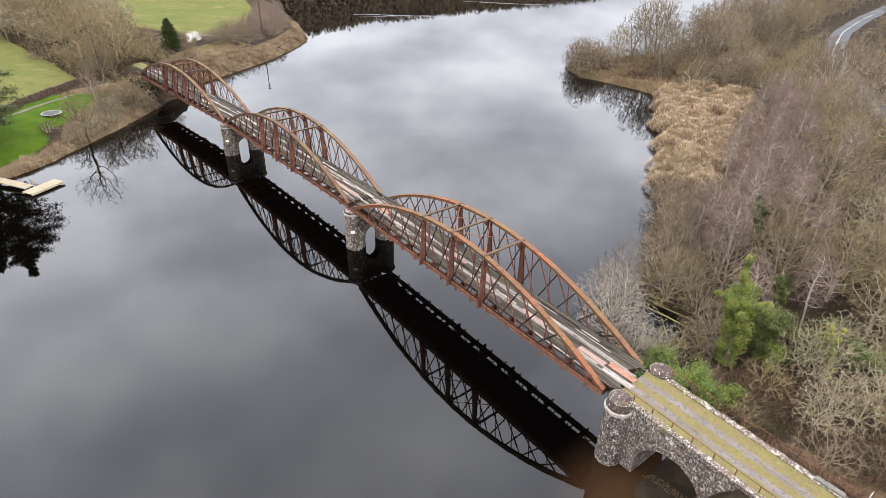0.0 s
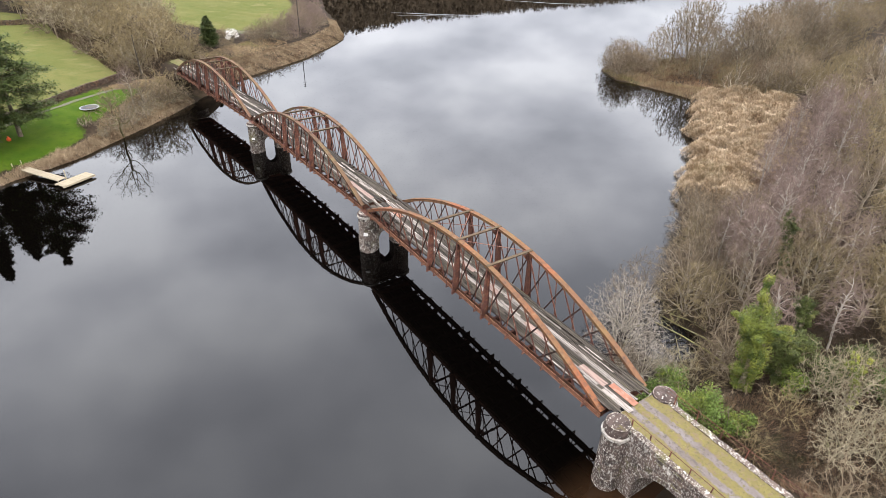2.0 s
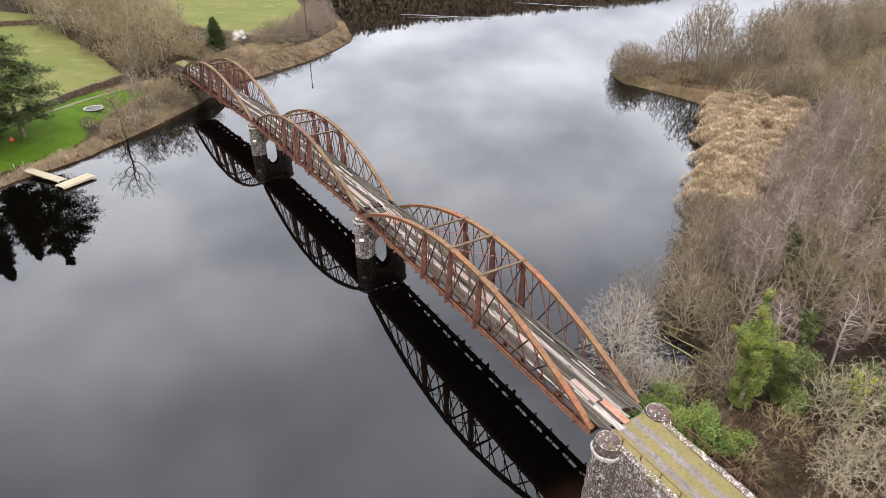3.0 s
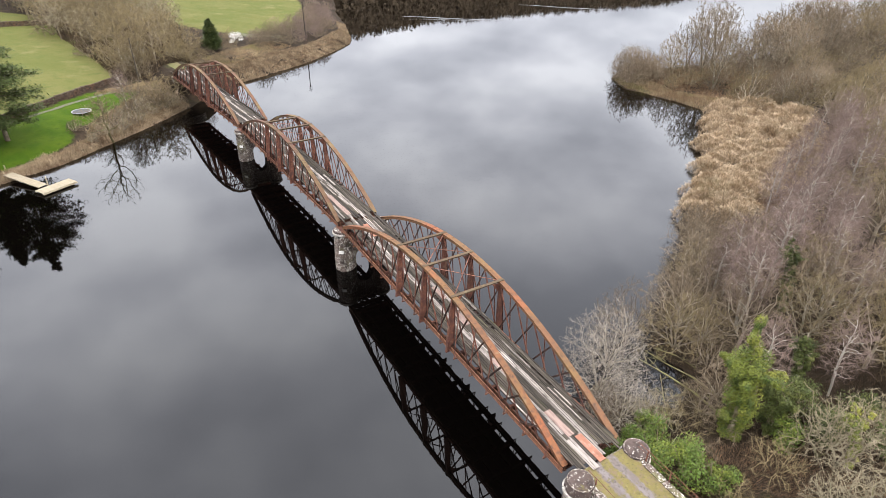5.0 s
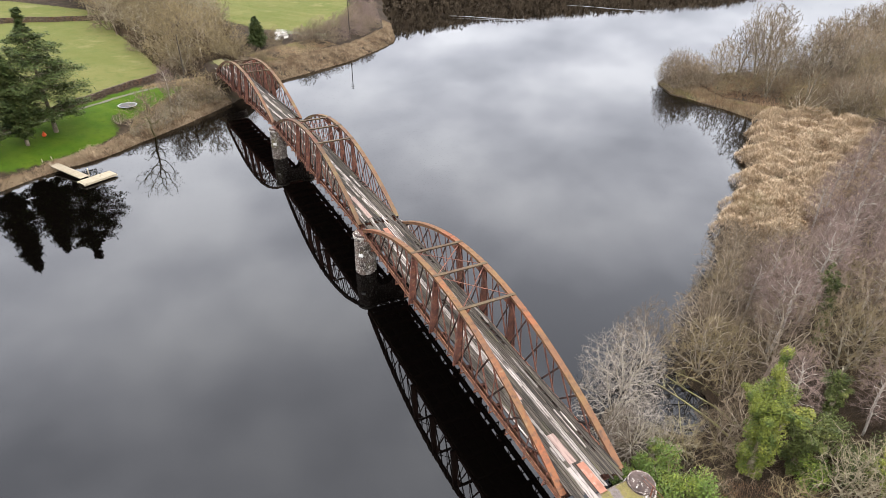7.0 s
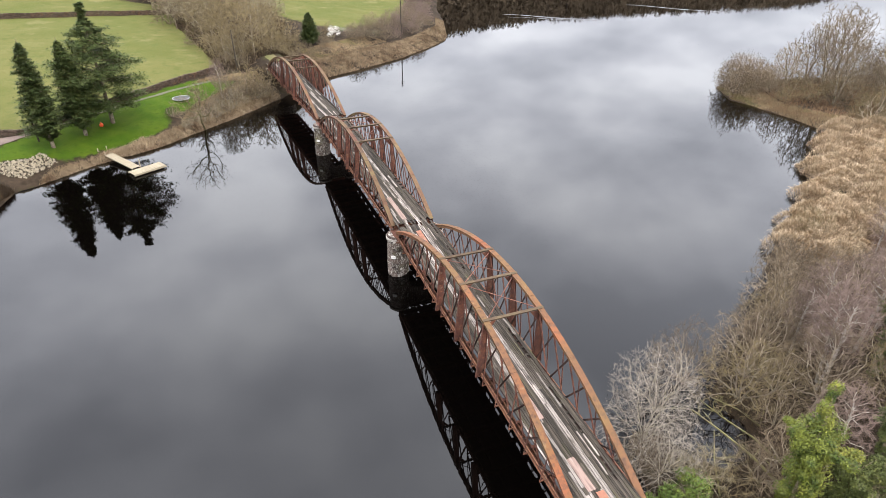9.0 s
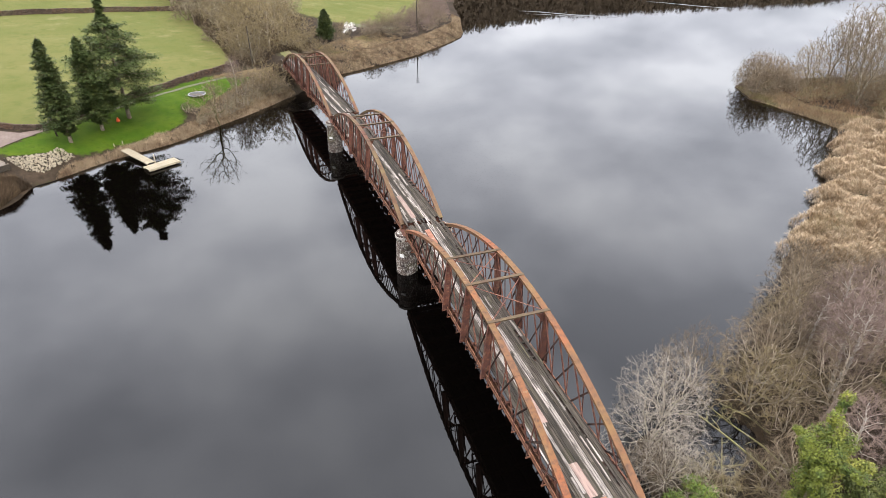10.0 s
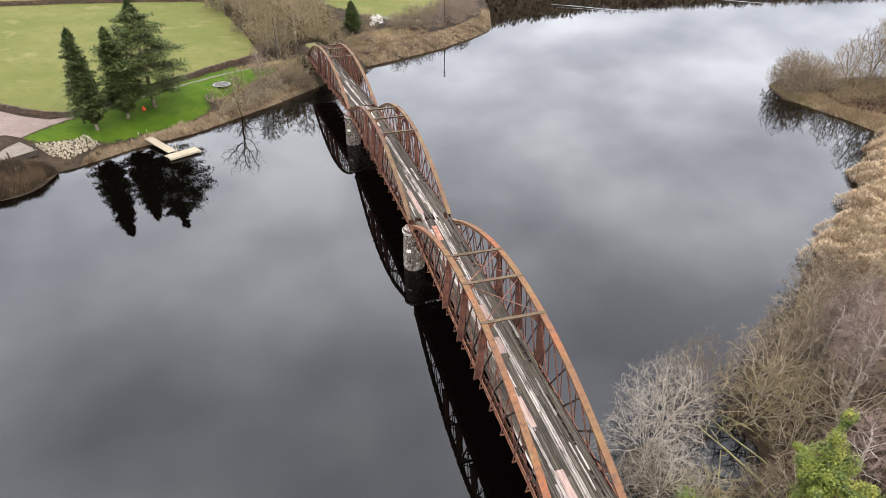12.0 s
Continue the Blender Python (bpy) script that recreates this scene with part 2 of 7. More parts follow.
def ground_material():
    """Woodland floor, pasture and lawn in one surface; the grass areas' edges are frayed by noise."""
    m = bpy.data.materials.new("ground_cover")
    m.use_nodes = True
    tree = m.node_tree
    link = tree.links.new
    b = tree.nodes["Principled BSDF"]
    b.inputs["Roughness"].default_value = 0.95
    b.inputs["Specular IOR Level"].default_value = 0.05
    geo = tree.nodes.new("ShaderNodeNewGeometry")
    pos = geo.outputs["Position"]

    def noise_fac(scale, low, high, detail=6.0):
        n = node(tree, "ShaderNodeTexNoise", Scale=scale, Detail=detail, Roughness=0.62)
        link(pos, n.inputs["Vector"])
        r = tree.nodes.new("ShaderNodeMapRange")
        r.inputs["From Min"].default_value, r.inputs["From Max"].default_value = low, high
        link(n.outputs["Fac"], r.inputs["Value"])
        return r.outputs["Result"]

    def mixed(fac, a, c):
        mix = tree.nodes.new("ShaderNodeMix")
        mix.data_type = "RGBA"
        link(fac, mix.inputs["Factor"])
        for slot, value in ((6, a), (7, c)):
            if isinstance(value, tuple):
                mix.inputs[slot].default_value = (*value, 1)
            else:
                link(value, mix.inputs[slot])
        return mix.outputs[2]

    def area(name, soft):
        att = tree.nodes.new("ShaderNodeAttribute")
        att.attribute_name = name
        fray = node(tree, "ShaderNodeTexNoise", Scale=0.7, Detail=6.0, Roughness=0.7)
        link(pos, fray.inputs["Vector"])
        add = tree.nodes.new("ShaderNodeMath")
        add.operation = "MULTIPLY_ADD"
        link(fray.outputs["Fac"], add.inputs[0])
        add.inputs[1].default_value = 4.0
        link(att.outputs["Fac"], add.inputs[2])
        r = tree.nodes.new("ShaderNodeMapRange")
        r.inputs["From Min"].default_value, r.inputs["From Max"].default_value = 2.0 - soft, 2.0 + soft
        link(add.outputs[0], r.inputs["Value"])
        return r.outputs["Result"]

    earth = mixed(noise_fac(0.25, 0.46, 0.70), (0.024, 0.017, 0.011), (0.048, 0.033, 0.021))
    earth = mixed(noise_fac(0.8, 0.45, 0.72), earth, (0.016, 0.012, 0.008))
    earth = mixed(noise_fac(0.13, 0.58, 0.74), earth, (0.042, 0.044, 0.014))
    field = mixed(noise_fac(0.045, 0.4, 0.65), (0.068, 0.073, 0.019), (0.094, 0.088, 0.029))
    field = mixed(noise_fac(0.4, 0.5, 0.8, 8.0), field, (0.052, 0.064, 0.015))
    field = mixed(noise_fac(0.13, 0.58, 0.72, 8.0), field, (0.120, 0.108, 0.046))
    grass = mixed(noise_fac(0.3, 0.4, 0.7), (0.030, 0.056, 0.004), (0.050, 0.072, 0.006))
    grass = mixed(noise_fac(1.2, 0.5, 0.8), grass, (0.018, 0.038, 0.004))
    colour = mixed(area("pasture", 0.5), earth, field)
    colour = mixed(area("lawn", 0.35), colour, grass)
    link(colour, b.inputs["Base Color"])
    n = node(tree, "ShaderNodeTexNoise", Scale=2.0, Detail=8.0, Roughness=0.7)
    link(pos, n.inputs["Vector"])
    bmp = tree.nodes.new("ShaderNodeBump")
    bmp.inputs["Distance"].default_value = 0.12
    link(n.outputs["Fac"], bmp.inputs["Height"])
    link(bmp.outputs["Normal"], b.inputs["Normal"])
    return m


GROUND = ground_material()
RIPPLE = material("rippled_water", (0.02, 0.02, 0.022), 0.28, 0, (), 0, 1, spec=0.5)
BLOSSOM = material("white_blossom", (0.72, 0.72, 0.70), 0.8, 0, (), 0, 1, 0, islands=0.25)
CONCRETE = material("grey_concrete", (0.105, 0.10, 0.092), 0.9, 0, [((0.10, 0.10, 0.085), 2.0, 0.5, 0.7, 6), ((0.22, 0.215, 0.20), 4.0, 0.55, 0.75, 6)], 0.01, 14)
DECK_GREY = material("grey_deck_board", (0.115, 0.098, 0.080), 0.85, 0, [((0.07, 0.057, 0.046), 2.0, 0.45, 0.68, 8), ((0.16, 0.14, 0.118), 1.2, 0.5, 0.7, 5)], 0.005, 20, 0.25, (0.4, 5, 5))
SCRUB = material("bramble_stems", (0.060, 0.041, 0.024), 0.95, 0, [((0.034, 0.024, 0.015), 0.22, 0.44, 0.60, 4), ((0.125, 0.090, 0.052), 0.7, 0.58, 0.70, 4)], 0, 1, 0.1, islands=0.45, space="World")
IVY_DULL = material("dull_ivy_leaves", (0.060, 0.072, 0.018), 0.6, 0, [((0.105, 0.112, 0.03), 0.4, 0.5, 0.62, 4), ((0.026, 0.036, 0.010), 0.9, 0.45, 0.66, 4)], 0, 1, 0.1, islands=0.4)
BARK_GREY = material("grey_willow_bark", (0.30, 0.27, 0.22), 0.95, 0, [((0.10, 0.082, 0.058), 1.5, 0.5, 0.7, 6), ((0.12, 0.115, 0.045), 0.8, 0.55, 0.7, 4)], 0.02, 12, 0.2)
REED_PALE = material("pale_bank_reeds", (0.225, 0.172, 0.112), 0.95, 0, [((0.13, 0.088, 0.054), 0.35, 0.45, 0.62, 4), ((0.33, 0.26, 0.175), 1.1, 0.5, 0.7, 4)], 0, 1, 0.1, islands=0.45, space="World")
CAP = material("weathered_cap_stone", (0.070, 0.052, 0.046), 0.92, 0, [((0.036, 0.027, 0.024), 1.3, 0.44, 0.60, 6), ((0.33, 0.315, 0.295), 4.5, 0.575, 0.63, 9), ((0.115, 0.10, 0.035), 1.0, 0.58, 0.68, 6)], 0.04, 5, 0.1, space="World")


def track_material():
    """Moss and straw-coloured turf, worn to cinders along two ruts; the edges frayed by noise."""
    m = bpy.data.materials.new("track_surface")
    m.use_nodes = True
    tree = m.node_tree
    link = tree.links.new
    b = tree.nodes["Principled BSDF"]
    b.inputs["Roughness"].default_value = 0.95
    b.inputs["Specular IOR Level"].default_value = 0.2
    geo = tree.nodes.new("ShaderNodeNewGeometry")

    def fac(scale, low, high, detail=7.0, stretch=(1, 1, 1)):
        mp = tree.nodes.new("ShaderNodeMapping")
        mp.inputs["Scale"].default_value = stretch
        link(geo.outputs["Position"], mp.inputs["Vector"])
        n = node(tree, "ShaderNodeTexNoise", Scale=scale, Detail=detail, Roughness=0.65)
        link(mp.outputs["Vector"], n.inputs["Vector"])
        r = tree.nodes.new("ShaderNodeMapRange")
        r.inputs["From Min"].default_value, r.inputs["From Max"].default_value = low, high
        link(n.outputs["Fac"], r.inputs["Value"])
        return r.outputs["Result"], n.outputs["Fac"]

    def mixed(f, a, c):
        mix = tree.nodes.new("ShaderNodeMix")
        mix.data_type = "RGBA"
        link(f, mix.inputs["Factor"])
        for slot, value in ((6, a), (7, c)):
            if isinstance(value, tuple):
                mix.inputs[slot].default_value = (*value, 1)
            else:
                link(value, mix.inputs[slot])
        return mix.outputs[2]

    turf = mixed(fac(0.9, 0.42, 0.58)[0], (0.122, 0.100, 0.032), (0.104, 0.084, 0.030))
    turf = mixed(fac(2.6, 0.50, 0.62)[0], turf, (0.115, 0.084, 0.046))
    turf = mixed(fac(5.0, 0.54, 0.66)[0], turf, (0.070, 0.060, 0.025))
    turf = mixed(fac(3.4, 0.60, 0.70)[0], turf, (0.150, 0.128, 0.045))
    worn = mixed(fac(1.2, 0.42, 0.60, 7.0, (1, 0.3, 1))[0], (0.100, 0.080, 0.070), (0.132, 0.112, 0.103))
    worn = mixed(fac(3.5, 0.52, 0.64)[0], worn, (0.072, 0.058, 0.050))
    worn = mixed(fac(2.2, 0.60, 0.66)[0], worn, (0.095, 0.080, 0.030))
    att = tree.nodes.new("ShaderNodeAttribute")
    att.attribute_name = "rut"
    add = tree.nodes.new("ShaderNodeMath")
    add.operation = "MULTIPLY_ADD"
    link(fac(2.0, 0, 1)[1], add.inputs[0])
    add.inputs[1].default_value = 0.75
    link(att.outputs["Fac"], add.inputs[2])
    r = tree.nodes.new("ShaderNodeMapRange")
    r.inputs["From Min"].default_value, r.inputs["From Max"].default_value = 0.30, 0.46
    link(add.outputs[0], r.inputs["Value"])
    link(mixed(r.outputs["Result"], turf, worn), b.inputs["Base Color"])
    bmp = tree.nodes.new("ShaderNodeBump")
    bmp.inputs["Distance"].default_value = 0.10
    link(fac(6.0, 0, 1)[1], bmp.inputs["Height"])
    link(bmp.outputs["Normal"], b.inputs["Normal"])
    return m


TRACK = track_material()
BARK_DARK = material("dark_brown_stems", (0.080, 0.060, 0.040), 0.95, 0, [((0.125, 0.098, 0.064), 2.0, 0.52, 0.7, 6), ((0.062, 0.060, 0.024), 0.9, 0.55, 0.75, 4)], 0.02, 12, 0.25)
BARK_LICHEN = material("lichened_bark", (0.225, 0.198, 0.140), 0.95, 0, [((0.110, 0.090, 0.060), 1.6, 0.48, 0.64, 6), ((0.13, 0.13, 0.050), 0.7, 0.55, 0.7, 4)], 0.02, 12, 0.2)
BARK_FAR = material("pale_tan_branches", (0.235, 0.198, 0.158), 0.95, 0, [((0.120, 0.096, 0.064), 0.7, 0.50, 0.68, 4), ((0.31, 0.28, 0.215), 0.4, 0.56, 0.70, 4)], 0, 1, 0.3)
BARK_MID = material("brown_limbs", (0.135, 0.110, 0.076), 0.95, 0, [((0.235, 0.204, 0.150), 0.8, 0.50, 0.68, 5), ((0.075, 0.066, 0.032), 0.5, 0.55, 0.7, 4)], 0, 1, 0.25)
OLD_TURF = material("rough_green_track", (0.092, 0.092, 0.034), 0.95, 0, [((0.120, 0.098, 0.052), 0.7, 0.45, 0.64, 7), ((0.065, 0.070, 0.022), 1.8, 0.5, 0.7, 6)], 0.06, 6, space="World")
BARK_MOSS = material("mossy_bark", (0.130, 0.118, 0.052), 0.95, 0, [((0.175, 0.155, 0.105), 1.4, 0.5, 0.66, 5), ((0.075, 0.060, 0.036), 0.8, 0.52, 0.68, 5)], 0.02, 12, 0.15)
RUSTY_GRASS = material("rusty_bracken", (0.165, 0.105, 0.062), 0.95, 0, [((0.095, 0.062, 0.038), 0.3, 0.45, 0.62, 4), ((0.21, 0.155, 0.10), 0.8, 0.55, 0.7, 4)], 0, 1, 0.1, islands=0.4, space="World")

# ---- mesh helpers ----
def part(name, bm, mat, parent=None, label=""):
    """Links a bmesh as one mesh object under a thing or a part."""
    me = bpy.data.meshes.new(name)
    bm.to_mesh(me)
    bm.free()
    me.materials.append(mat)
    ob = new(name, me)
    ob.parent = parent
    return tagged(ob, label)


def share(name, mesh, parent, m=None, label=""):
    """One more object on a mesh that is there already."""
    ob = new(name, mesh)
    ob.parent = parent
    if m is not None:
        ob.matrix_basis = m
    return tagged(ob, label)


def mesh_from(name, verts, faces, mat, smooth=False):
    me = bpy.data.meshes.new(name)
    me.from_pydata([tuple(v) for v in verts], [], faces)
    me.materials.append(mat)
    if smooth:
        me.polygons.foreach_set("use_smooth", [True] * len(me.polygons))
    return me


def box(bm, x0, y0, z0, x1, y1, z1, m=None):
    vs = [bm.verts.new(v) for v in ((x0, y0, z0), (x1, y0, z0), (x1, y1, z0), (x0, y1, z0), (x0, y0, z1), (x1, y0, z1), (x1, y1, z1), (x0, y1, z1))]
    for f in ((0, 3, 2, 1), (4, 5, 6, 7), (0, 1, 5, 4), (1, 2, 6, 5), (2, 3, 7, 6), (3, 0, 4, 7)):
        bm.faces.new([vs[i] for i in f])
    if m is not None:
        bmesh.ops.transform(bm, matrix=m, verts=vs)
    return vs


def bar(bm, a, b, w, h, side=(1, 0, 0)):
    """A bar of section w (along side) by h from a to b."""
    a, b, s = Vector(a), Vector(b), Vector(side)
    d = (b - a).normalized()
    s = (s - d * s.dot(d)).normalized()
    u = d.cross(s)
    vs = []
    for p in (a, b):
        for i, j in ((-1, -1), (1, -1), (1, 1), (-1, 1)):
            vs.append(bm.verts.new(p + s * (i * w / 2) + u * (j * h / 2)))
    for f in ((0, 1, 2, 3), (7, 6, 5, 4), (0, 4, 5, 1), (1, 5, 6, 2), (2, 6, 7, 3), (3, 7, 4, 0)):
        bm.faces.new([vs[i] for i in f])


def empty(name, at=(0, 0, 0), label="", category="", group="", kind=""):
    ob = new(name)
    ob.location = at
    ob.empty_display_size = 0.2
    return tagged(ob, label, category, group, kind)

# ---- the loch's shores: land outlines at the water line ----
SHORE_FAR = [(-900, -60), (-400, 20), (-160, 50), (-90, 64), (-59.5, 76.2), (-56, 77.6), (-53.5, 85.3), (-50, 87.4), (-42.8, 93.5), (-37.3, 96.2), (-32.4, 98.8),
             (-24, 106), (-15.7, 113.2), (-6.8, 122.2), (7, 136.6), (17.5, 142), (32, 150.5), (45.5, 162), (52, 168.5), (55, 174.5), (57.5, 182), (63.3, 200),
             (70, 225), (84, 264), (120, 330), (180, 400), (300, 440), (520, 430), (800, 400), (1400, 500), (3600, 900), (3600, 3600), (-3600, 3600), (-3600, -60)]
SHORE_NEAR = [(-900, -320), (-300, -140), (-60, -52), (-22, -26), (-10, -13), (-5.5, -7.5), (-3.4, -4.6), (3, -4.6), (6, -1.5), (7, 4), (9.5, 9), (12, 10.5), (13.2, 6), (15, 3.4), (18, 4), (20.0, 6.5),
              (20, 9.5), (20.6, 11.4), (24.5, 14.4), (30, 17.4), (36, 20.8), (41, 24.6), (45.5, 28.7), (55.4, 34.6), (64, 40), (75.8, 48.8), (84.5, 54.3), (91, 59.5), (96, 64), (96, 70), (94.8, 78),
              (93.4, 86.3), (97, 95), (104, 99), (125, 95), (150, 90), (190, 98), (260, 110), (420, 150), (700, 200), (1400, 260), (3600, 300), (3600, -3600), (-3600, -3600), (-3600, -320)]


def inside(px, py, poly):
    hit = np.zeros(px.shape, bool)
    for (x0, y0), (x1, y1) in zip(poly, poly[1:] + poly[:1]):
        if y0 != y1:
            hit ^= ((y0 > py) != (y1 > py)) & (px < (x1 - x0) * (py - y0) / (y1 - y0) + x0)
    return hit


def shore_distance(px, py, poly):
    """Metres inland of a shore (negative out on the water)."""
    best = np.full(px.shape, 1e9)
    for (x0, y0), (x1, y1) in zip(poly, poly[1:] + poly[:1]):
        dx, dy = x1 - x0, y1 - y0
        t = np.clip(((px - x0) * dx + (py - y0) * dy) / (dx * dx + dy * dy), 0, 1)
        best = np.minimum(best, np.hypot(px - x0 - t * dx, py - y0 - t * dy))
    return np.where(inside(px, py, poly), best, -best)


def wobble(px, py, size, seed):
    a = px / size + seed * 1.7
    b = py / size - seed * 2.3
    return (np.sin(a + 1.3 * np.sin(b * 0.7)) + np.sin(b * 1.3 + 1.1 * np.sin(a * 0.9)) + 0.6 * np.sin(a * 2.3 + b * 1.9)) / 2.6


DECK = 6.85   # top of the bridge deck over the water
SPAN, PITCH = 41.45, 43.0
BENDS = (0.0, radians(2.06), radians(5.72))   # the three spans follow a slight curve


def pier_place(k):
    """Where the kth pier line stands (0: near abutment, 3: far abutment)."""
    p = Vector((0, 0, 0))
    for j in range(k):
        p += Vector((-math.sin(BENDS[j]) * PITCH, math.cos(BENDS[j]) * PITCH, 0))
    return p


FAR_END = pier_place(3)
FAR_TURN = radians(9.5)
TRACK_FALL = 0.02     # the approach track's fall, metres a metre


def land_height(px, py):
    px, py = np.asarray(px, float), np.asarray(py, float)
    df = shore_distance(px, py, SHORE_FAR) + 0.5 * wobble(px, py, 1.7, 1) * (py < 400)
    dn = shore_distance(px, py, SHORE_NEAR) + 0.5 * wobble(px, py, 1.9, 2)
    # far shore: bank, garden, then rising pasture; wooded hill beyond the loch
    hf = np.interp(df, [-40, -6, -1, 0, 1.2, 6, 14, 30, 80, 200, 700, 2000], [-6, -1.6, -0.35, 0.0, 0.6, 2.2, 3.7, 4.6, 8, 16, 60, 130])
    hn = np.interp(dn, [-40, -6, -1, 0, 1.5, 8, 20, 40, 90, 250, 900, 2000], [-6, -1.6, -0.35, 0.0, 0.35, 1.0, 2.2, 4.2, 8, 18, 70, 120])
    reed_bed = np.exp(-(((px - 72) / 20) ** 2 + ((py - 36) / 14) ** 2))
    hn = np.where(dn > 0, hn * (1 - 0.6 * reed_bed), hn)
    far_hill = np.clip((py - 290) / 150, 0, 1) * np.clip((px - 40) / 120, 0, 1) * np.clip((950 - px) / 330, 0, 1) * np.clip(df / 90, 0, 1) * 50
    h = np.maximum(hf + far_hill, hn) + 0.18 * wobble(px, py, 3.1, 3) * np.clip(np.maximum(df, dn) / 4, 0, 1)
    # railway embankments at both ends
    for at, turn in (((0, -11.5), math.pi), ((FAR_END.x, FAR_END.y + 0.4), FAR_TURN)):
        rx, ry = px - at[0], py - at[1]
        beyond = -math.sin(turn) * rx + math.cos(turn) * ry
        side = np.abs(math.cos(turn) * rx + math.sin(turn) * ry)
        level = DECK - 0.22 - (TRACK_FALL * np.clip(beyond + 11.5, 0, 60) if turn == math.pi else 0.0)
        bank = level - np.clip((side - 2.6) / 1.5, 0, None) - np.clip(-beyond / 0.5, 0, None)
        h = np.where((beyond > -6) & (beyond < 260), np.maximum(h, bank), h)
        h = np.where((beyond > 0) & (beyond < 200) & (side < 2.9), np.minimum(h, level), h)
    return h


LOOK_X, LOOK_Y = np.arange(-160, 361, 1.0), np.arange(-70, 351, 1.0)
LOOK_Z = land_height(*np.meshgrid(LOOK_X, LOOK_Y))


def ground_z(x, y):
    """Ground height by looking up a one-metre table."""
    if not (-160 <= x < 360 and -70 <= y < 350):
        return float(land_height(np.array([x]), np.array([y]))[0])
    i, j = int(x + 160), int(y + 70)
    u, v = x + 160 - i, y + 70 - j
    a, b = LOOK_Z[j, i] * (1 - u) + LOOK_Z[j, i + 1] * u, LOOK_Z[j + 1, i] * (1 - u) + LOOK_Z[j + 1, i + 1] * u
    return float(a * (1 - v) + b * v)


def axis(lo, hi, step, far):
    """Grid lines: even between lo and hi, growing out to +-far."""
    mid = list(np.arange(lo, hi + step / 2, step))
    out, s, v = [], step, hi
    while v < far:
        s *= 1.22
        v += s
        out.append(v)
    low, s, v = [], step, lo
    while v > -far:
        s *= 1.22
        v -= s
        low.append(v)
    return np.array(low[::-1] + mid + out)


GREEN_FIELD = [(-900, 160), (-130, 122), (-72, 111), (-64, 108), (-58.5, 104), (-54.5, 103.6), (-46, 112.5), (-35, 125), (-27, 133), (-17, 142), (-14, 153), (-17, 185), (-24, 205), (-60, 230), (-110, 235), (-900, 300)]
FAR_FIELD = [(-6, 205), (12, 180), (24, 175), (36, 181), (47, 200), (56, 226), (64, 262), (60, 340), (-40, 340)]
GARDEN = [(-52, 94.4), (-47.3, 93.8), (-40.2, 97.6), (-34, 101.5), (-30.6, 105.6), (-30.2, 110.1), (-26, 113.5), (-22, 120), (-17.3, 126.7), (-15.6, 132.6), (-20, 131), (-25.5, 129), (-35, 121.5), (-44, 112.5), (-52.4, 104.2), (-53.4, 102.6), (-57.2, 98.7), (-60.6, 95), (-58.6, 93.6), (-55, 93.4)]


def build_ground():
    xs, ys = axis(-75, 130, 1.1, 3500), axis(-25, 215, 1.1, 3500)
    gx, gy = np.meshgrid(xs, ys)
    gz = land_height(gx, gy)
    nx, ny = len(xs), len(ys)
    verts = np.stack([gx.ravel(), gy.ravel(), gz.ravel()], 1)
    faces = [(j * nx + i, j * nx + i + 1, (j + 1) * nx + i + 1, (j + 1) * nx + i) for j in range(ny - 1) for i in range(nx - 1)]
    me = mesh_from("ground", verts, faces, GROUND, True)
    fx, fy = gx.ravel(), gy.ravel()
    pasture = np.maximum(shore_distance(fx, fy, GREEN_FIELD), shore_distance(fx, fy, FAR_FIELD))
    lawn = shore_distance(fx, fy, GARDEN)
    for key, values in (("pasture", pasture), ("lawn", lawn)):
        me.attributes.new(key, "FLOAT", "POINT").data.foreach_set("value", np.clip(values, -20, 20).astype(np.float32))
    tagged(new("ground", me), "winter woodland floor, pasture and lawn round the loch", "ground", kind="structure")
    bm = bmesh.new()
    bmesh.ops.create_grid(bm, x_segments=2, y_segments=2, size=3500)
    tagged(part("water", bm, WATER), "calm dark loch water mirroring a cloudy sky", "water", kind="structure")


build_ground()

# ---- the bowstring girder bridge ----
HALF = 2.55          # truss centre from the bridge's middle line
MID = SPAN / 2
STEP = 2.54          # panel length
TOPS = [MID + STEP * j for j in range(-8, 9)]            # nodes on the arch
LOWS = [MID + STEP * (j + 0.5) for j in range(-8, 8)]    # nodes on the bottom chord
Z_LOW, Z_END, Z_TOP = 5.75, 6.42, 12.13   # bottom chord's underside, arch ends, arch crown (top faces)
POSTS = (MID - 2 * STEP, MID, MID + 2 * STEP)
REACH = 0.62         # outriggers past the truss


def arch(y):
    """Height of the top chord's upper face, y metres from the span's near end."""
    u = (y - SPAN / 2) / (SPAN / 2)
    return Z_TOP - (Z_TOP - Z_END) * u * u


